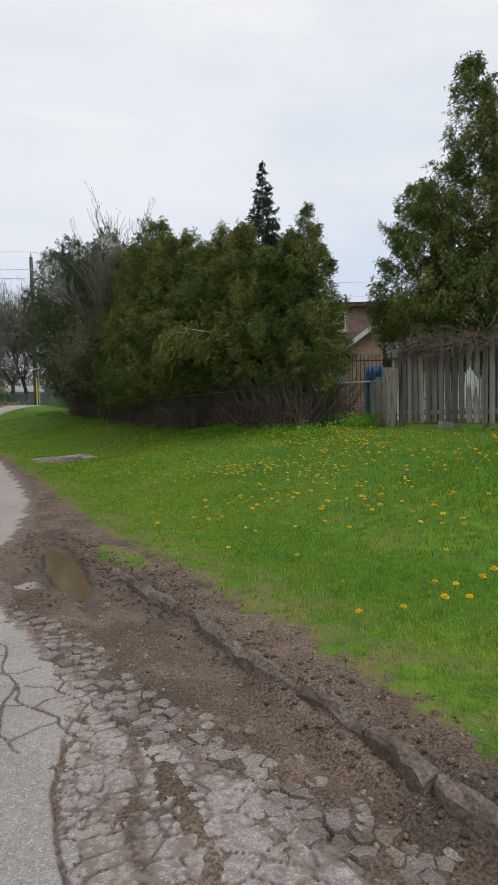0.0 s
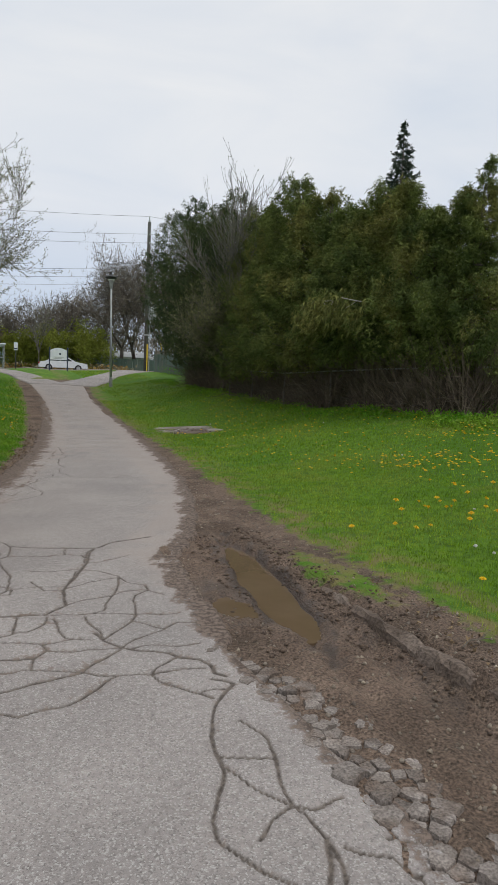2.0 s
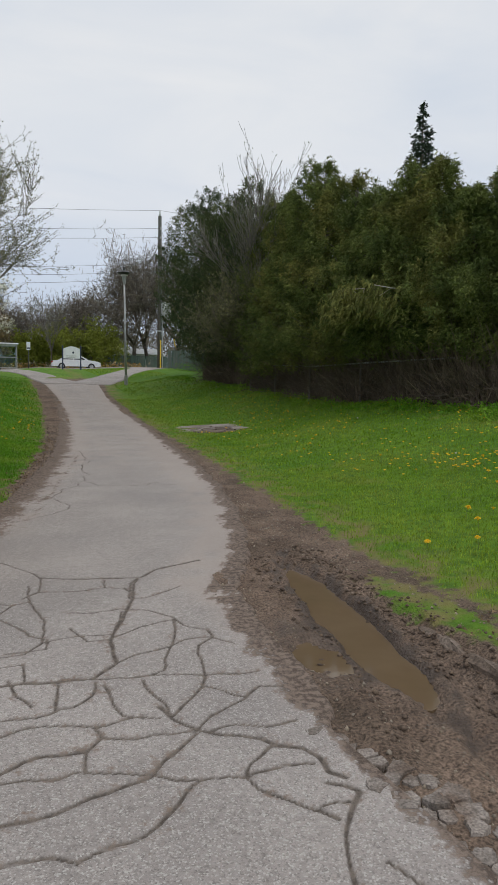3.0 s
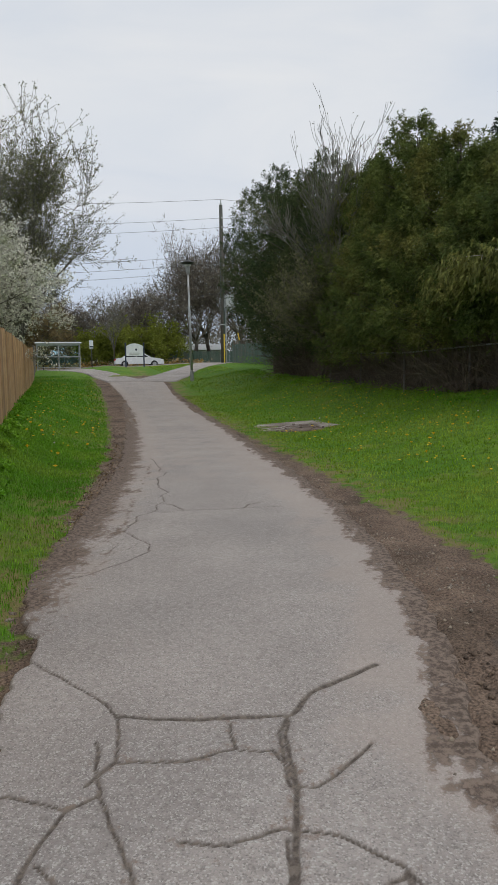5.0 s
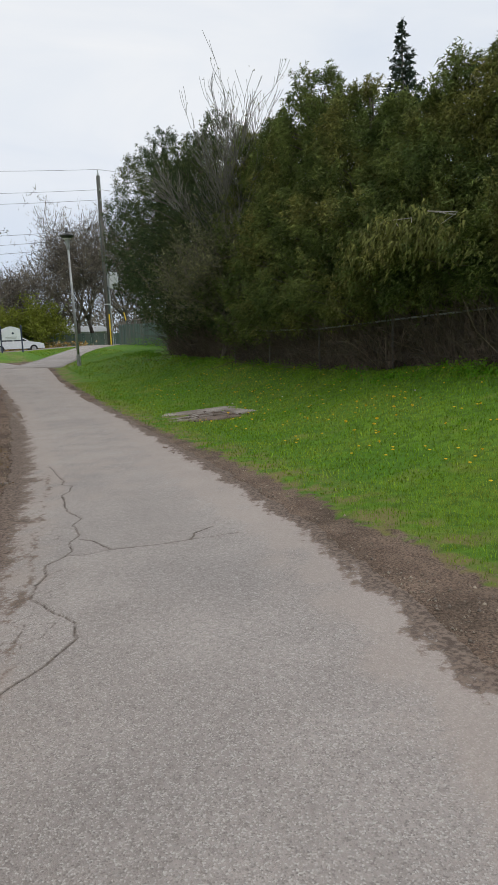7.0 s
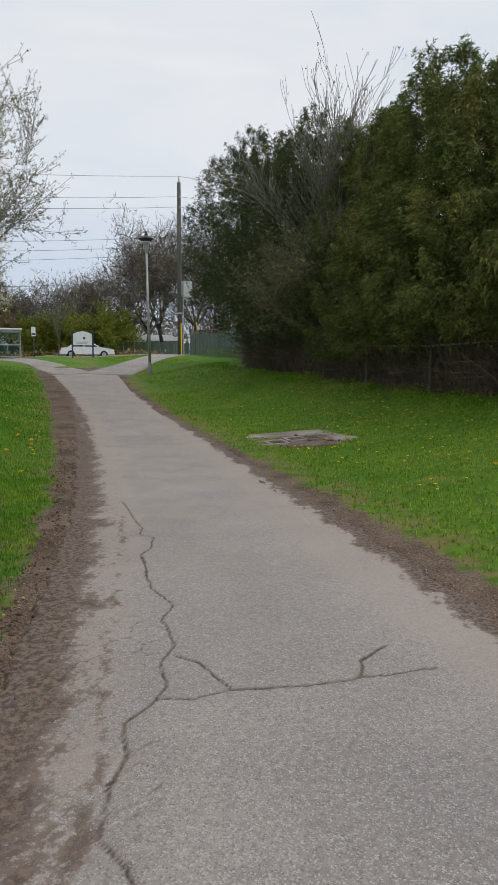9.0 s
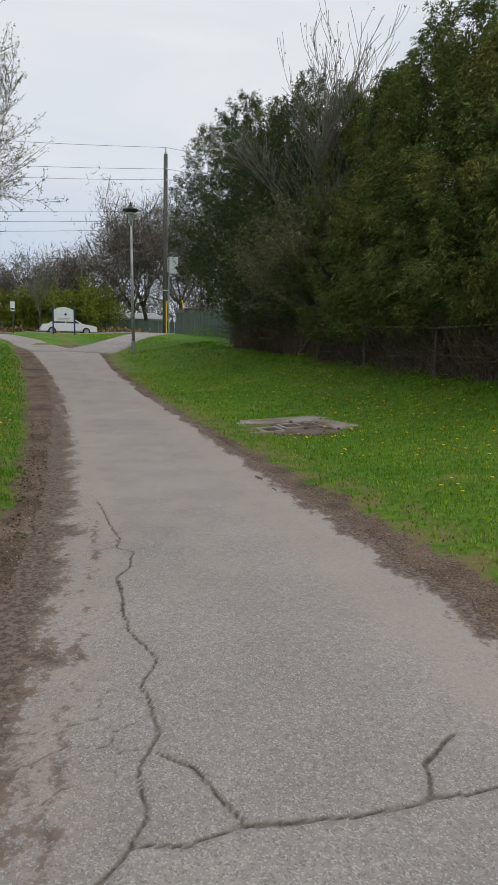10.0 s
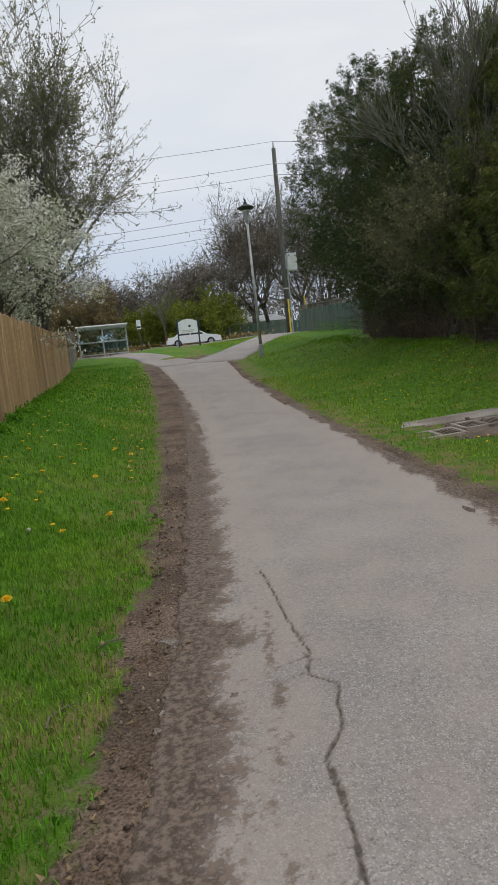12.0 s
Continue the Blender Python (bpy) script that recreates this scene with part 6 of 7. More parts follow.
def vine_tangle():
    rng = np.random.default_rng(62)
    s = Shape()
    for k in range(1500):
        y = rng.uniform(4.2, 11.6)
        z = on_ground(10.95, y) + 1.72 + abs(rng.normal(0, 0.14))
        p = np.array([10.95 + rng.normal(0, 0.1), y, z])
        d = rng.normal(0, 1, 3) * np.array([0.35, 1, 0.45])
        pts = [p]
        for i in range(4):
            d = d + rng.normal(0, 0.5, 3) - np.array([0, 0, 0.16])
            p = p + d / np.linalg.norm(d) * 0.15
            pts.append(p)
        s.tube(pts, [0.008, 0.008, 0.007, 0.005, 0.003], 3, cap=False)
    tagged(new("dry_vine", s.mesh("dry_vine", M_DEAD)), "dry brown vine tangled along the top of the grey fence", "vine", kind="stuff")


vine_tangle()


def weeds(name, label, spots, seed, material, leaf=0.12, each=120):
    rng = np.random.default_rng(seed)
    c = []
    for x, y, r, h in spots:
        q = np.stack([x + rng.normal(0, r, each), y + rng.normal(0, r, each), np.zeros(each)], -1)
        q[:, 2] = ground_height(q[:, 0], q[:, 1]) + h * rng.uniform(0.05, 1, each) ** 1.4
        c.append(q)
    c = np.concatenate(c)
    out = rng.normal(0, 1, (len(c), 3)) + np.array([0, 0, 0.6])
    tagged(new(name, sprays(rng, c, out, leaf, leaf * 0.5, 0.2, name, material, 2)), label, "weeds", kind="stuff")


rw = random.Random(9)
weeds("weeds", "fresh green weeds at the foot of the fences and hedge", [(8.7 + rw.uniform(-0.3, 0.6), 12 + 30 * rw.random(), 0.25, rw.uniform(0.08, 0.24)) for k in range(40)]
      + [(10.6 + rw.uniform(-0.2, 0.2), 12.0 + 2.4 * rw.random(), 0.2, 0.35) for k in range(6)] + [(12.0, 43.5 + 2 * k, 0.4, 0.6) for k in range(6)]
      + [(left_fence_x(y) + 0.18, y, 0.09, 0.13) for y in np.arange(12, 40, 1.3)], 63, M_VERGE, 0.07, 120)

# twiggy deciduous growth in the hedge
for k, (tx, ty, th) in enumerate(((9.4, 28.8, 5.4), (9.3, 30.3, 5.8), (9.6, 31.8, 5.4))):
    bare_tree(200 + k, th, "twiggy young tree breaking into small olive leaves in the hedge", (tx, ty, on_ground(tx, ty)), "hedge_sapling", 6500, M_BUD, 4, 4, 0.42, 0.05, 0.07, "hedge saplings", 0.08, 3, 0.22, 0.7, M_SAPLING, thin=0.005)
bare_tree(210, 7.3, "slender nearly bare tree sticking up out of the hedge", (10.3, 29.4, on_ground(10.3, 29.4)), "slender_tree", 700, M_BUD, 5, 4, 0.22, 0.09, 0.06, "", 0.07, 2, 0.52, 0.62, M_GREYTWIG, thin=0.007)
# left side: budding maple and blossom trees behind the tan fence
bare_tree(220, 14.8, "tall tree in bud behind the tan fence", (-3.7, 40.0, on_ground(-3.7, 40.0)), "budding_tree", 46000, M_BUD, 6, 4, 0.45, 0.09, 0.24, "", 0.075, 2, 0.15, 0.58, M_GREYTWIG, thin=0.008)
bare_tree(221, 14.0, "spreading tree in bud leaning over the fence", (-6.7, 40.5, on_ground(-6.7, 40.5)), "budding_tree", 36000, M_BUD, 6, 4, 0.44, 0.09, 0.22, "", 0.08, 2, 0.20, 0.58, M_GREYTWIG, thin=0.009)
bare_tree(222, 8.4, "blossoming tree covered in white flowers behind the fence", (-3.9, 30.0, on_ground(-3.9, 30.0)), "blossom_tree", 24000, M_BLOSSOM, 5, 4, 0.5, 0.03, 0.12, "blossom trees", 0.10, 2, 0.25, 0.62)
bare_tree(223, 7.4, "blossoming tree covered in white flowers behind the fence", (-3.9, 34.5, on_ground(-3.9, 34.5)), "blossom_tree", 20000, M_BLOSSOM, 5, 4, 0.5, 0.03, 0.12, "blossom trees", 0.10, 2, 0.25, 0.62)
# across the street
FAR = [(13.8, 86, 15.0), (16.2, 87.5, 18.0), (20.2, 87, 20.5), (4.6, 92, 10.8), (9.8, 97, 11.5), (-1.5, 94, 10.5), (-8, 92, 11.0), (-15, 90, 11.0), (-23, 88, 11.0), (25, 92, 14.5), (30, 88, 13.0), (37, 86, 12.0)]
for k, (fx, fy, fh) in enumerate(FAR):
    bare_tree(240 + k, fh, "bare grey-brown rounded street tree across the road", (fx, fy, on_ground(fx, fy)), "street_tree", 3600, M_FARTWIG, 6, 3, 0.55, 0.04, 0.26, "street trees", 0.75, 1, 0.22, 0.70, M_FARTWIG, thin=0.035, slim=0.075, rise=0.7)
for k, (fx, fy, fh) in enumerate(((-4.2, 81.5, 8.2), (-8.2, 82.5, 9.0), (-13.0, 82.0, 8.5))):
    bare_tree(270 + k, fh, "dense tree in small bronze-brown leaf across the road", (fx, fy, on_ground(fx, fy)), "bronze_tree", 7000, M_BROWNLEAF, 5, 3, 0.55, 0.03, 0.14, "bronze trees", 0.24, 2, 0.16, 0.72, M_FARTWIG, thin=0.03)
bare_tree(281, 8.2, "thin pale young tree beside the far pavement", (3.4, 78.2, on_ground(3.4, 78.2)), "young_tree", 500, M_BUD, 4, 4, 0.3, 0.12, 0.07, "", 0.12, 1, 0.3, 0.62, M_GREYTWIG, thin=0.014)
for k, (fx, fy, fh) in enumerate(((5.0, 80.5, 5.6), (8.6, 81.0, 6.2), (1.8, 82.0, 5.0))):
    bare_tree(260 + k, fh, "rounded shrub tree in fresh yellow-green leaf across the road", (fx, fy, on_ground(fx, fy)), "green_shrub_tree", 8000, M_SHRUB, 5, 3, 0.6, 0.0, 0.1, "green shrub trees", 0.22, 3, 0.18, 0.74)


def far_wood():
    """The brown-grey band of bare woods that closes the distance."""
    rng = np.random.default_rng(70)
    n = 30000
    x = rng.uniform(-160, 200, n)
    y = rng.uniform(108, 150, n)
    h = (7.6 + 1.6 * wave(x, y * 0, 9, 71) + 0.8 * wave(x, y * 0, 3, 72)) * rng.uniform(0.02, 1, n) ** 0.6
    c = np.stack([x, y, 2.2 + h], -1)
    out = rng.normal(0, 0.6, (n, 3)) + np.array([0, 0, 1.0])
    tagged(new("far_wood", sprays(rng, c, out, 0.9, 0.22, 0.0, "far_wood", M_FARTWIG, 2)), "grey-brown band of distant leafless woods", "woods", kind="stuff")


far_wood()
board_fence("far_fence", "dark board fence across the street behind the planting", (-22, 84.5), (32, 85.5), 1.7, 0.30, 0.01, M_TEAL, 12, post_every=3.0)
weeds("flower_bed", "planted bed with orange, yellow and dry grasses across the street", [(x, 79.5 + 0.8 * math.sin(x), 0.5, 0.7) for x in np.arange(-14, 14, 0.8)], 73, M_MULCH, 0.26, 60)


def far_building():
    x, y = 16.5, 96.0
    top = thing("white_bungalow", "low white bungalow far across the street", "house", (x, y, on_ground(x, y)), rz=4)
    part("wall", Shape().box(-3.5, 0, -0.2, 3.5, 5, 2.3), M_TRIM, top)
    part("roof", Shape().add([(-3.9, -0.4, 2.3), (3.9, -0.4, 2.3), (3.9, 5.4, 2.3), (-3.9, 5.4, 2.3), (-3.0, 2.5, 3.2), (3.0, 2.5, 3.2)], [(0, 1, 5, 4), (1, 2, 5), (2, 3, 4, 5), (3, 0, 4), (3, 2, 1, 0)]), M_GREYBOX, top)
    for wx in (-2.2, 1.4):
        w = part("window", Shape().box(wx, -0.04, 0.9, wx + 1.1, 0.0, 1.8, 0.01), M_GREYBOX, top)
        part("pane", Shape().box(wx + 0.08, -0.05, 0.98, wx + 1.02, -0.042, 1.72), M_DARKMETAL, w)


far_building()


# ---- lawn, flowers, small ground things ----
def blades(name, rng, x, y, height, width, material):
    """Bent grass blades, three triangles each, rooted at x, y."""
    n = len(x)
    z = ground_height(x, y) - 0.01
    a = rng.uniform(0, 2 * math.pi, n)
    lean = rng.uniform(0.1, 0.9, n)
    h = height * rng.uniform(0.5, 1.35, n)
    w = width * rng.uniform(0.7, 1.4, n)
    d = np.stack([np.cos(a), np.sin(a), np.zeros(n)], -1)
    s = np.stack([-np.sin(a), np.cos(a), np.zeros(n)], -1) * w[:, None] / 2
    root = np.stack([x, y, z], -1)
    up = np.array([0, 0, 1.0])
    mid = root + up * (h * 0.6)[:, None] + d * (h * lean * 0.25)[:, None]
    tip = root + up * (h * (1 - 0.3 * lean))[:, None] + d * (h * lean * 0.8)[:, None]
    V = np.stack([root - s, root + s, mid + s * 0.7, mid - s * 0.7, tip], 1).reshape(-1, 3)
    k = np.arange(n)[:, None] * 5
    F = np.concatenate([k + np.array([0, 1, 2]), k + np.array([0, 2, 3]), k + np.array([3, 2, 4])])
    return array_mesh(name, V, F, material)


def scatter(rng, x0, x1, y0, y1, n, inside):
    x, y = rng.uniform(x0, x1, n), rng.uniform(y0, y1, n)
    t = turf_distance(x, y) + 0.10 * wave(x, y, 0.5, 9) + 0.09 * wave(x, y, 0.13, 10)
    thin = sm((t + 0.02) / 0.22) * np.where((x > 1.6) & (y < 26), 0.45 + 0.55 * sm(t / 1.1), 1.0)
    slab = np.exp(-(((x - 5.15) / 1.15) ** 2 + ((y - 22.15) / 1.05) ** 2))
    keep = (rng.uniform(0, 1, n) < thin * (1 - sm(slab * 2.2 - 0.5)) * (0.55 + 0.45 * (0.5 + 0.5 * wave(x, y, 0.28, 15)))) & inside(x, y)
    for line, reach in ((BRANCH_L, 1.05), (BRANCH_R, 1.25)):
        keep &= (np.abs(x - np.interp(y, [q[1] for q in line], [q[0] for q in line])) > reach * 1.08) | (y < 42)
    return x[keep], y[keep]


def lawn():
    rng = np.random.default_rng(80)
    right = lambda x, y: (x > 1.5) & (x < 10.6 - 0.10 * np.clip(y - 12, 0, 14))
    left = lambda x, y: (x < 1.6) & (x > left_fence_x(y) + 0.05)
    sets = [(2.3, 4.6, 0.8, 7.0, 62000, right, 0.042, 0.005), (2.3, 6.0, 7.0, 13.0, 66000, right, 0.042, 0.0065), (4.6, 9.5, 0.8, 7.0, 26000, right, 0.06, 0.009),
            (6.0, 11, 4.0, 13.0, 30000, right, 0.055, 0.011), (3.0, 9.5, 13.0, 22.0, 46000, right, 0.05, 0.014), (3.5, 9.8, 22.0, 34.0, 26000, right, 0.06, 0.02), (5.0, 12.5, 34.0, 60.0, 16000, right, 0.07, 0.035),
            (-1.9, 0.2, 8.0, 13.5, 28000, left, 0.055, 0.006), (-2.1, 0.6, 13.5, 19.0, 80000, left, 0.055, 0.006), (-2.6, 0.9, 19.0, 28.0, 42000, left, 0.055, 0.010), (-3.2, 2.0, 28.0, 46.0, 26000, left, 0.08, 0.02)]
    for name, pick, label in (("lawn_grass", right, "short green lawn grass, thin and yellowish at the worn edge"), ("verge_grass", left, "lush green verge grass along the tan fence")):
        V, F, n = [], [], 0
        for x0, x1, y0, y1, m, ins, h, w in sets:
            if ins is not pick:
                continue
            x, y = scatter(rng, x0, x1, y0, y1, m, ins)
            me = blades("tmp", rng, x, y, h, w, M_GRASS)
            co = np.empty(len(me.vertices) * 3, np.float32)
            me.vertices.foreach_get("co", co)
            ix = np.empty(len(me.loops), np.int32)
            me.loops.foreach_get("vertex_index", ix)
            V.append(co.reshape(-1, 3))
            F.append(ix.reshape(-1, 3) + n)
            n += len(me.vertices)
            bpy.data.meshes.remove(me)
        tagged(new(name, array_mesh(name, np.concatenate(V), np.concatenate(F), M_GRASS if pick is right else M_VERGE)), label, "grass", kind="stuff")


lawn()


def dandelion(seed, fluff=False):
    rng = np.random.default_rng(seed)
    h = 0.07
    top = thing("dandelion", "dandelion seed head gone to grey fluff in the lawn" if fluff else "yellow dandelion flower in the lawn", "flower", (0, 0, -5), "dandelions")
    part("stem", Shape().tube([(0, 0, 0), (0.004, 0.002, h * 0.5), (0, 0.005, h)], [0.003, 0.0025, 0.0025], 4), M_STEM, top)
    s = Shape()
    if fluff:
        s.lathe([(0.004, h - 0.012), (0.018, h - 0.004), (0.022, h + 0.008), (0.016, h + 0.02), (0.004, h + 0.026)], 10)
    else:
        for ring, (m, r, up) in enumerate(((12, 0.026, 0.004), (10, 0.02, 0.009), (7, 0.012, 0.014))):
            for k in range(m):
                a = 2 * math.pi * (k + 0.5 * ring) / m
                c, q = math.cos(a), math.sin(a)
                s.add([(0.002 * c, 0.002 * q, h + 0.002), (r * c - 0.005 * q, r * q + 0.005 * c, h + up), (1.12 * r * c, 1.12 * r * q, h + up + 0.001), (r * c + 0.005 * q, r * q - 0.005 * c, h + up)], [(0, 1, 2, 3)])
        s.lathe([(0.003, h - 0.008), (0.009, h), (0.006, h + 0.004)], 7)
    part("flower_head", s, M_PUFF if fluff else M_DANDE, top, "pale round seed fluff" if fluff else "bright yellow flower head")
    return top


def flowers():
    rng = np.random.default_rng(81)
    first, puff = dandelion(1), dandelion(2, True)
    spots = []
    for x0, x1, y0, y1, n in ((3.0, 6.2, 2.2, 8.5, 30), (5.0, 9.8, 4.5, 12.5, 210), (5.5, 9.3, 12.5, 18, 26), (5.5, 8.5, 19.5, 24.5, 34), (-1.7, 0.0, 14.8, 24.0, 48)):
        cx, cy = rng.uniform(x0, x1, 6), rng.uniform(y0, y1, 6)
        for k in range(n):
            j = rng.integers(0, 6)
            x, y = (rng.normal(cx[j], 0.45), rng.normal(cy[j], 0.6)) if rng.uniform() < 0.7 else (rng.uniform(x0, x1), rng.uniform(y0, y1))
            if turf_distance(x, y) > 0.25 and left_fence_x(y) + 0.15 < x < 10.4:
                spots.append((x, y))
    for k, (x, y) in enumerate(spots):
        src = puff if k % 17 == 0 else first
        s = rng.uniform(0.8, 1.2)
        m = pose(x, y, on_ground(x, y) - 0.005, rng.uniform(-14, 14), rng.uniform(-14, 14), rng.uniform(0, 360)) @ Matrix.Diagonal((s, s, s * rng.uniform(0.8, 1.3), 1))
        if k == 0 or k == 1:
            (puff if k == 0 else first).matrix_basis = m
        else:
            copy_thing(src, m)
    n = 260
    x, y = rng.uniform(4.5, 9.5, n), rng.uniform(12, 30, n)
    x2, y2 = rng.uniform(-2.2, 0.6, 120), rng.uniform(18, 40, 120)
    mx, my = rng.uniform(5.5, 10, 14), rng.uniform(6.5, 12.5, 14)
    j = rng.integers(0, 14, 330)
    x, y = np.r_[x, x2, mx[j] + rng.normal(0, 0.4, 330)], np.r_[y, y2, my[j] + rng.normal(0, 0.45, 330)]
    ok = (turf_distance(x, y) > 0.3) & (np.hypot((x - 5.3) / 1.8, (y - 22.7) / 1.8) > 1)
    x, y = x[ok], y[ok]
    s = Shape()
    for px, py in zip(x, y):
        s.lathe([(0.006, 0.0), (0.024, 0.010), (0.016, 0.016)], 6, (px, py, on_ground(px, py) + 0.05 + 0.03 * rng.uniform()))
    tagged(new("distant_dandelions", s.mesh("distant_dandelions", M_DANDE)), "scattered yellow dandelions further up the lawn", "flowers", kind="stuff")


flowers()


# ---- puddle, kerb, drain slab, fragments, stones ----
def pool(name, cx, cy, rx, ry, skew, level, label):
    s = Shape()
    n = 40
    rim = []
    for k in range(n):
        a = 2 * math.pi * k / n
        y = ry * math.sin(a)
        rim.append((cx + rx * math.cos(a) + skew * y, cy + y, level))
    s.add(rim + [(x, y, z - 0.12) for x, y, z in rim], [tuple(range(n)), tuple(range(n, 2 * n))[::-1]] + [(k, n + k, n + (k + 1) % n, (k + 1) % n) for k in range(n)])
    tagged(new(name, s.mesh(name, M_WATER)), label, "puddle", kind="structure")


pool("puddle", 1.80, 6.85, 0.30, 1.32, 0.12, -0.098, "still brown puddle in the muddy side of the path")
pool("small_puddle", 1.31, 6.18, 0.17, 0.34, 0.1, -0.066, "shallow puddle of grey water in the mud")


def kerb_pieces():
    """The broken, soil-stained kerb between mud and lawn: uneven lengths with chipped tops."""
    rng = np.random.default_rng(90)
    top = thing("broken_kerb", "broken soil-stained concrete kerb between mud and lawn", "kerb", (2.2, 0.4, 0.0))
    y = 0.3
    while y < 6.3:
        L = rng.uniform(0.45, 0.95)
        sunk = 0.05 * sm((y - 4.2) / 2.0)
        ys = np.linspace(0, L, 7)
        prof = [(-0.055, -0.14), (-0.05, 0.02), (-0.02, 0.05), (0.02, 0.055), (0.05, 0.03), (0.06, -0.12)]
        V = []
        for q, yy in enumerate(ys):
            end = 0.02 if q in (0, 6) else 0.0
            for a, b in prof:
                V.append((a + rng.normal(0, 0.010) + 0.012 * math.sin(y * 3 + yy * 5), yy, b - end - sunk + (rng.normal(0, 0.008) - 0.03 * (wave(yy * 0, y + yy, 0.13, 39) > 0.55) * (a < 0.03) if b > 0 else 0)))
        m = len(prof)
        F = [(i * m + k, i * m + k + 1, (i + 1) * m + k + 1, (i + 1) * m + k) for i in range(6) for k in range(m - 1)] + [tuple(range(m))[::-1], tuple(6 * m + k for k in range(m))]
        ob = part("kerb_piece", Shape().add(V, F), M_KERB, top)
        ob.matrix_basis = pose(-0.02 + rng.normal(0, 0.012), y - 0.4, 0.0, rng.normal(0, 0.7), rng.normal(0, 2), rng.normal(0, 0.7))
        y += L + rng.uniform(0.003, 0.02)


kerb_pieces()


def drain_slab():
    x, y = 5.15, 22.2
    z = on_ground(x, y)
    top = thing("drain_slab", "sunken concrete drain slab with iron grates in the lawn", "drain", (x, y, z + 0.03), rz=-5)
    slope = math.degrees(math.atan2(on_ground(x + 1.2, y) - on_ground(x - 1.2, y), 2.4))
    top.matrix_basis = pose(x, y, z + 0.03, 0, -slope, -5)
    rng = np.random.default_rng(91)
    part("slab", Shape().box(-1.3, 0.42, -0.12, 1.3, 1.0, 0.03, 0.03).box(0.72, -0.85, -0.12, 1.3, 0.416, 0.02, 0.03), M_CONC, top, "weathered concrete apron")
    part("silt", Shape().box(-1.15, -1.15, -0.12, 0.716, 0.416, -0.012, 0.02), M_KERB, top, "bare silt round the grates")
    for gx, gy in ((-0.62, -0.45), (0.22, -0.15)):
        sx, sy = 0.38, 0.25
        g = part("grate_frame", Shape().box(gx - sx, gy - sy - 0.05, -0.05, gx + sx, gy - sy, 0.02, 0.006).box(gx - sx, gy + sy, -0.05, gx + sx, gy + sy + 0.05, 0.02, 0.006)
                 .box(gx - sx, gy - sy + 0.002, -0.05, gx - sx + 0.05, gy + sy - 0.002, 0.02, 0.006).box(gx + sx - 0.05, gy - sy + 0.002, -0.05, gx + sx, gy + sy - 0.002, 0.02, 0.006)
                 .box(gx - 0.03, gy - sy + 0.002, -0.05, gx + 0.03, gy + sy - 0.002, 0.018, 0.006), M_CONC, top, "concrete grate surround")
        for k in range(11):
            bx = gx - sx + 0.08 + 0.06 * k
            if abs(bx - gx) > 0.05:
                part("bar", Shape().box(bx - 0.012, gy - sy + 0.003, -0.03, bx + 0.012, gy + sy - 0.003, 0.006), M_KERB, g)
    for k in range(34):
        r = rng.uniform(0.02, 0.055)
        part("rubble", Shape().lathe([(r * 0.6, -0.02), (r, 0.0), (r * 0.7, r * 0.5)], 6, (rng.uniform(-1.2, 1.4), rng.uniform(-1.2, 0.5), 0.0)), M_KERB, top)


drain_slab()


def voronoi_cell(p, others, reach):
    """The convex cell of p among others, as a polygon."""
    poly = [(p[0] + reach * math.cos(a), p[1] + reach * math.sin(a)) for a in np.linspace(0, 2 * math.pi, 12, endpoint=False)]
    for q in others:
        mx, my, dx, dy = (p[0] + q[0]) / 2, (p[1] + q[1]) / 2, q[0] - p[0], q[1] - p[1]
        if dx * dx + dy * dy > 4 * reach * reach:
            continue
        side = [(x - mx) * dx + (y - my) * dy for x, y in poly]
        cut = []
        for k in range(len(poly)):
            a, b, sa, sb = poly[k - 1], poly[k], side[k - 1], side[k]
            if (sa <= 0) != (sb <= 0):
                t = sa / (sa - sb)
                cut.append((a[0] + t * (b[0] - a[0]), a[1] + t * (b[1] - a[1])))
            if sb <= 0:
                cut.append(b)
        poly = cut
        if len(poly) < 3:
            return []
    return poly


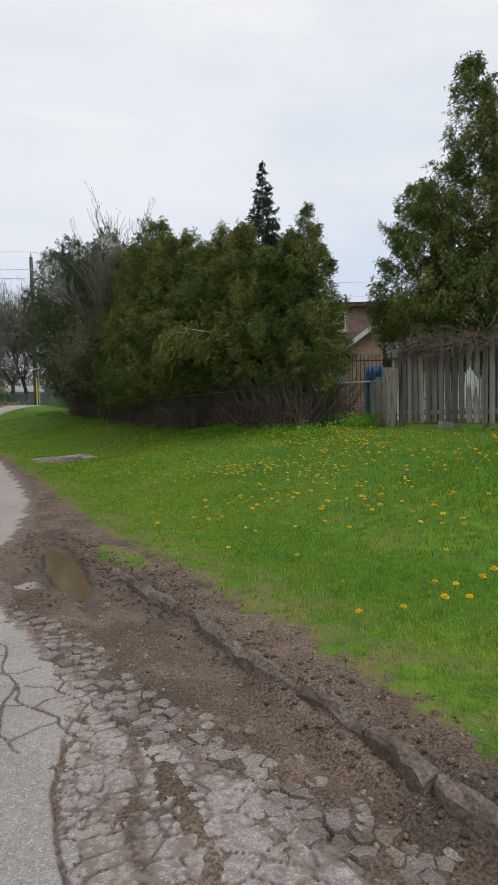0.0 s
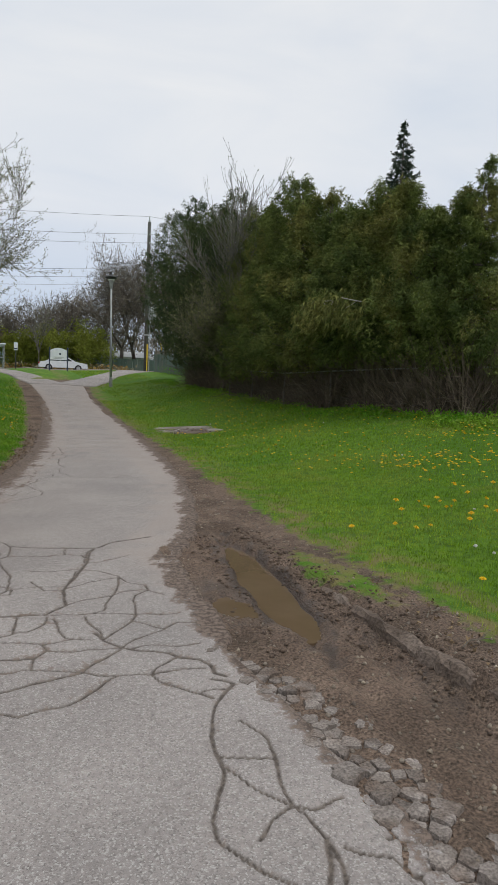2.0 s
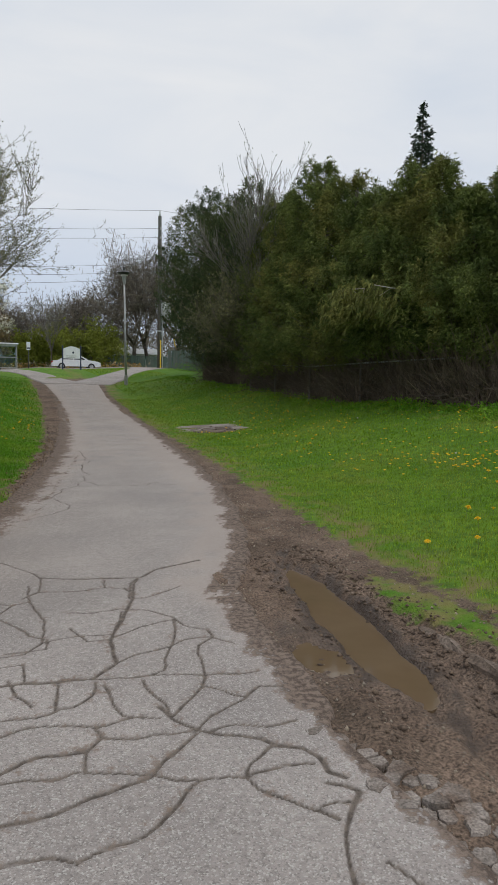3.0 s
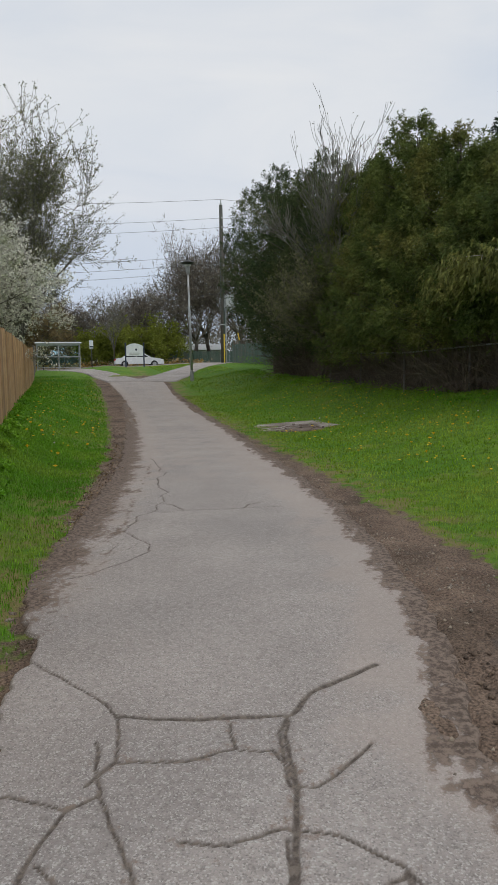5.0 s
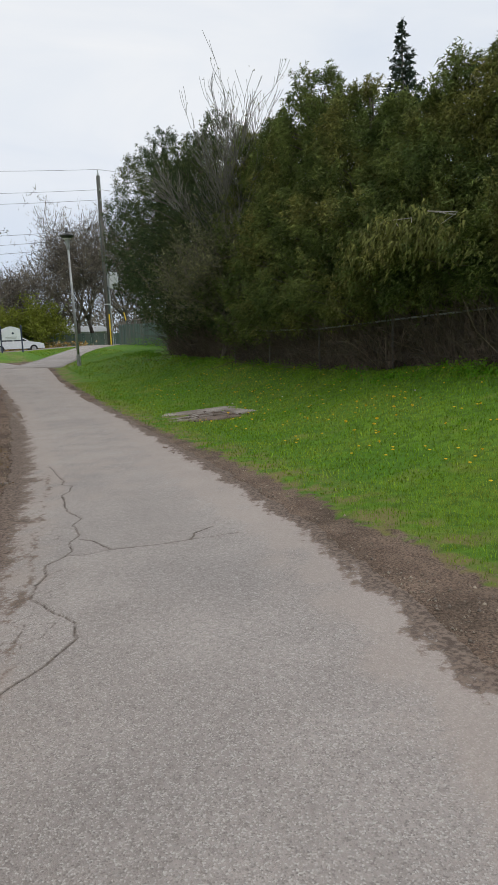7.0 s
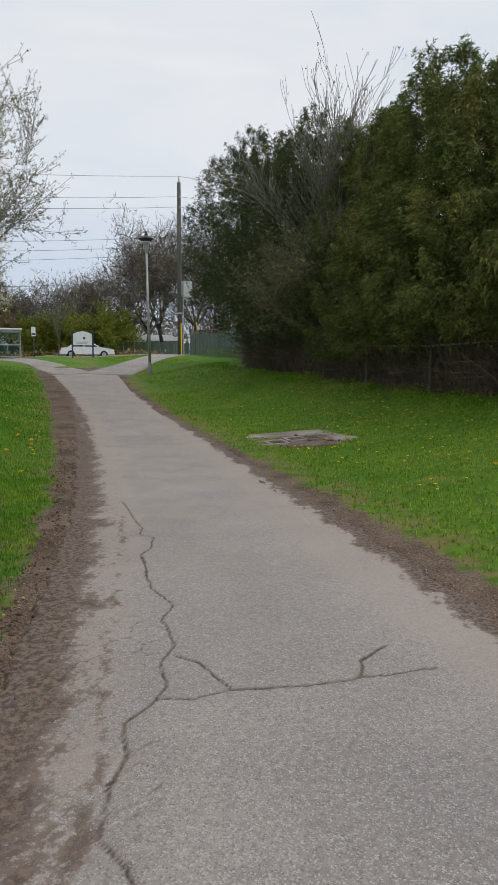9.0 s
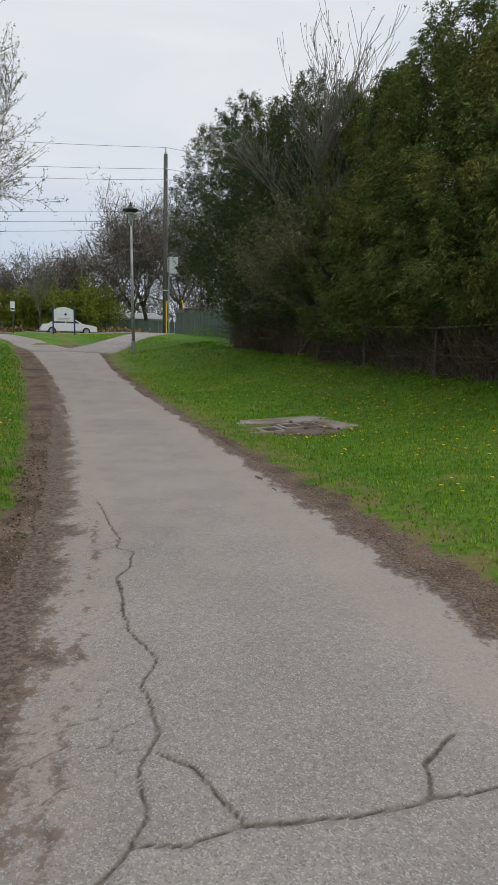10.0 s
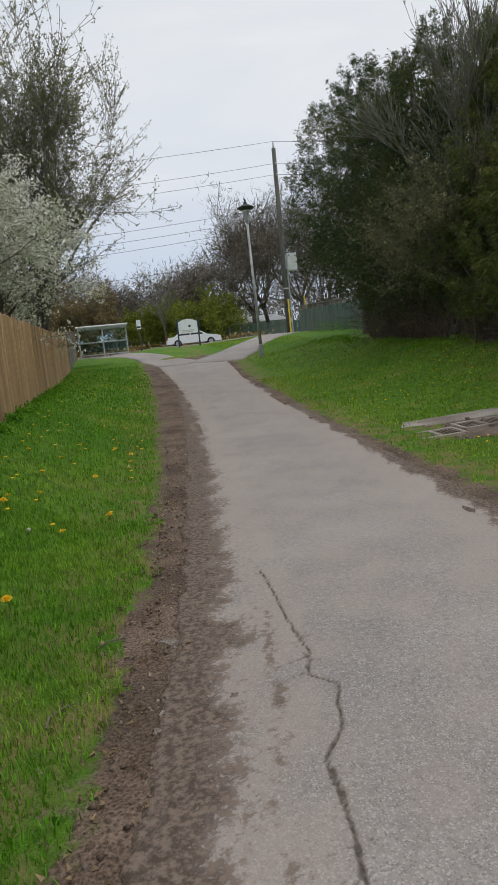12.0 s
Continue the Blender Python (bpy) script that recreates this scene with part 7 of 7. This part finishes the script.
def edge_fragments():
    """Loose plates of broken asphalt along the crumbled side of the path, children of the path."""
    rng = np.random.default_rng(92)
    sites = []
    for k in range(4000):
        y = rng.uniform(0.7, 5.4)
        far = 0.34 if y > 2.9 else 0.55
        x = float(np.interp(y, BREAK_Y, BREAK_X)) - 0.01 + rng.beta(1.0, 1.9) * far * min(1, (5.5 - y) / 0.8)
        r = 0.036 + 0.085 * rng.uniform() ** 3 * (1 - 0.6 * min(1, max(0, x - float(np.interp(y, BREAK_Y, BREAK_X))) / 0.4))
        if all((x - a) ** 2 + (y - b) ** 2 > ((r + c) * 0.72) ** 2 for a, b, c in sites):
            sites.append((x, y, r))
        if len(sites) > 360:
            break
    for x, y, r in sites:
        if rng.uniform() < 0.05 + 0.5 * min(1, max(0, x - float(np.interp(y, BREAK_Y, BREAK_X))) / 0.45):
            continue
        poly = voronoi_cell((x, y), [(a, b) for a, b, c in sites if (a, b) != (x, y)], min(r * 1.45, 0.085))
        if len(poly) < 3:
            continue
        out = []
        for k in range(len(poly)):
            a, b = poly[k], poly[(k + 1) % len(poly)]
            for t in (0.0, 0.5):
                px, py = a[0] + (b[0] - a[0]) * t - x, a[1] + (b[1] - a[1]) * t - y
                d = math.hypot(px, py)
                f = max(0.3, (d - 0.004) / d) * (1 + rng.normal(0, 0.085))
                out.append((px * f, py * f))
        m = len(out)
        h = 0.045
        V = [(a * 0.95, b * 0.95, h + rng.normal(0, 0.002)) for a, b in out] + [(a, b, h - 0.012) for a, b in out] + [(a, b, -0.05) for a, b in out]
        F = [tuple(range(m))] + [(k, m + k, m + (k + 1) % m, (k + 1) % m) for k in range(m)] + [(m + k, 2 * m + k, 2 * m + (k + 1) % m, m + (k + 1) % m) for k in range(m)]
        ob = part("asphalt_plate", Shape().add(V, F), M_FRAG, path)
        sink = 0.036 + 0.026 * min(1, max(0, x - float(np.interp(y, BREAK_Y, BREAK_X))) / 0.4) + rng.uniform(0, 0.012)
        ob.matrix_basis = pose(x, y, on_ground(x, y) + 0.02 - sink, rng.normal(0, 1.6), rng.normal(0, 1.6), 0)


def stones():
    """Gravel and clods on the bare soil: one stuff object."""
    rng = np.random.default_rng(93)
    V, F, n = [], [], 0
    N = 9600
    xs = np.r_[rng.uniform(0.8, 2.7, N // 2), rng.normal(0, 0.25, N // 4), rng.normal(0, 0.16, N // 4)]
    ys = np.r_[rng.uniform(0.7, 11, N // 2), rng.uniform(9, 24, N // 4), rng.uniform(9, 30, N // 4)]
    k = N // 2
    xs[k:k + N // 4] += left_edge(ys[k:k + N // 4]) - 0.22
    xs[k + N // 4:] += right_edge(ys[k + N // 4:]) + 0.25
    inside = (xs > left_edge(ys) + 0.05) & (xs < right_edge(ys) - 0.05)
    wet = np.hypot((xs - 1.8) / 0.5, (ys - 6.9) / 1.7) < 1
    ok = ~inside & ~wet & (turf_distance(xs, ys) < 0.1)
    base = np.array([(1, 0, 0), (-1, 0, 0), (0, 1, 0), (0, -1, 0), (0, 0, 1), (0, 0, -0.6)], float)
    tri = np.array([(0, 2, 4), (2, 1, 4), (1, 3, 4), (3, 0, 4), (2, 0, 5), (1, 2, 5), (3, 1, 5), (0, 3, 5)])
    xs, ys = xs[ok], ys[ok]
    z = ground_height(xs, ys)
    r = 0.004 + 0.015 * rng.uniform(0, 1, len(xs)) ** 3.5
    P = base[None] * (r[:, None, None] * rng.uniform(0.6, 1.3, (len(xs), 6, 3))) + np.stack([xs, ys, z], -1)[:, None]
    F = (np.arange(len(xs))[:, None, None] * 6 + tri[None]).reshape(-1, 3)
    tagged(new("gravel", array_mesh("gravel", P.reshape(-1, 3), F, M_STONE)), "loose pale gravel and clods on the bare soil", "gravel", kind="stuff")


def clods():
    """Crumbled lumps of dark earth along the kerb, the puddle's rim and the edge of the verge: one stuff object."""
    rng = np.random.default_rng(96)
    y1, y2, y3 = rng.uniform(0.8, 8.6, 1300), rng.uniform(5.2, 8.4, 600), rng.uniform(9.0, 24.0, 1100)
    a3 = rng.uniform(0, 1, 1100) ** 1.6
    x = np.r_[2.14 + rng.normal(0, 0.12, 1300) + 0.10 * wave(y1, y1 * 0, 0.5, 48), 1.80 + 0.12 * (y2 - 6.85) + rng.choice([-1, 1], 600) * np.abs(rng.normal(0.30, 0.07, 600)), np.interp(y3, TURF_L, TURF_LX) + 0.04 + 0.5 * a3]
    y = np.r_[y1, y2, y3]
    ok = (turf_distance(x, y) < 0.12) & ~((x > left_edge(y) + 0.02) & (x < right_edge(y)))
    x, y = x[ok], y[ok]
    r = 0.005 + 0.019 * rng.uniform(0, 1, len(x)) ** 3
    base = np.array([(1, 0, 0), (0.3, 0.9, 0.1), (-0.8, 0.6, 0), (-0.9, -0.4, 0.1), (0, -1, 0), (0.7, -0.7, 0.1), (0.1, 0.1, 0.75), (0, 0, -0.5)], float)
    ring = [(k, (k + 1) % 6) for k in range(6)]
    tri = np.array([(p, q, 6) for p, q in ring] + [(q, p, 7) for p, q in ring])
    P = base[None] * (r[:, None, None] * rng.uniform(0.6, 1.35, (len(x), 8, 3))) + np.stack([x, y, ground_height(x, y) + 0.002], -1)[:, None]
    F = (np.arange(len(x))[:, None, None] * 8 + tri[None]).reshape(-1, 3)
    tagged(new("earth_clods", array_mesh("earth_clods", P.reshape(-1, 3), F, M_CLOD)), "crumbled dark earth clods along the kerb and puddle", "soil", kind="stuff")


def litter():
    rng = np.random.default_rng(94)
    for k, (x, y, L, a) in enumerate(((-0.30, 14.4, 0.34, 50), (0.02, 13.6, 0.30, 20), (-0.35, 15.6, 0.22, 70), (1.75, 2.2, 0.22, 60), (2.45, 4.9, 0.3, 20), (2.5, 5.4, 0.26, 35), (-0.12, 16.3, 0.25, 35), (-0.42, 13.2, 0.2, 10))):
        z = on_ground(x, y) + 0.012
        ob = new("fallen_twig", Shape().tube([(-L / 2, 0, 0), (-L / 6, 0.02, 0.012), (L / 5, -0.01, 0.008), (L / 2, 0.03, 0.0)], [0.006, 0.005, 0.005, 0.003], 5).tube([(L / 5, -0.01, 0.008), (L / 3, -0.06, 0.015)], [0.004, 0.002], 4).mesh("fallen_twig", M_TWIG))
        ob.matrix_basis = pose(x, y, z, 0, 0, a)
        tagged(ob, "dry brown twig lying on the bare soil", "twig", "fallen twigs")
    n = 420
    y = np.r_[rng.uniform(11, 20, n - 120), rng.uniform(1, 6.5, 120)]
    x = np.r_[np.interp(y[: n - 120], TURF_L, TURF_LX) + rng.normal(0.05, 0.12, n - 120), 2.45 + rng.normal(0, 0.12, 120)]
    c = np.stack([x, y, ground_height(x, y) + 0.012], -1)
    out = rng.normal(0, 1, (n, 3)) * np.array([1, 1, 0.15])
    tagged(new("leaf_litter", sprays(rng, c, out, 0.028, 0.022, 0.0, "leaf_litter", M_LITTER, 3)), "dry leaf scraps along the edges of the grass", "litter", kind="stuff")


def left_crumbs():
    """Small flush crumbs of asphalt along the worn left shoulder."""
    rng = np.random.default_rng(95)
    kinds = []
    for k in range(6):
        m = 7
        a = np.sort(rng.uniform(0, 2 * math.pi, m))
        r = rng.uniform(0.7, 1.2, m)
        top = [(0.9 * q * math.cos(t), 0.9 * q * math.sin(t), 0.3) for q, t in zip(r, a)]
        low = [(q * math.cos(t), q * math.sin(t), -0.6) for q, t in zip(r, a)]
        kinds.append(Shape().add(top + low, [tuple(range(m))] + [(i, m + i, m + (i + 1) % m, (i + 1) % m) for i in range(m)]).mesh("asphalt_crumb", M_FRAG))
    for k in range(170):
        y = rng.uniform(9.5, 21)
        x = left_edge(y) - 0.06 + rng.normal(0, 0.10)
        s = rng.uniform(0.018, 0.05)
        ob = new("asphalt_crumb", kinds[k % 6])
        ob.parent = path
        ob.matrix_basis = pose(x, y, on_ground(x, y) + 0.002, rng.normal(0, 3), rng.normal(0, 3), rng.uniform(0, 360)) @ Matrix.Diagonal((s, s * rng.uniform(0.7, 1.6), 0.03, 1))


stones()
clods()
litter()
left_crumbs()
edge_fragments()
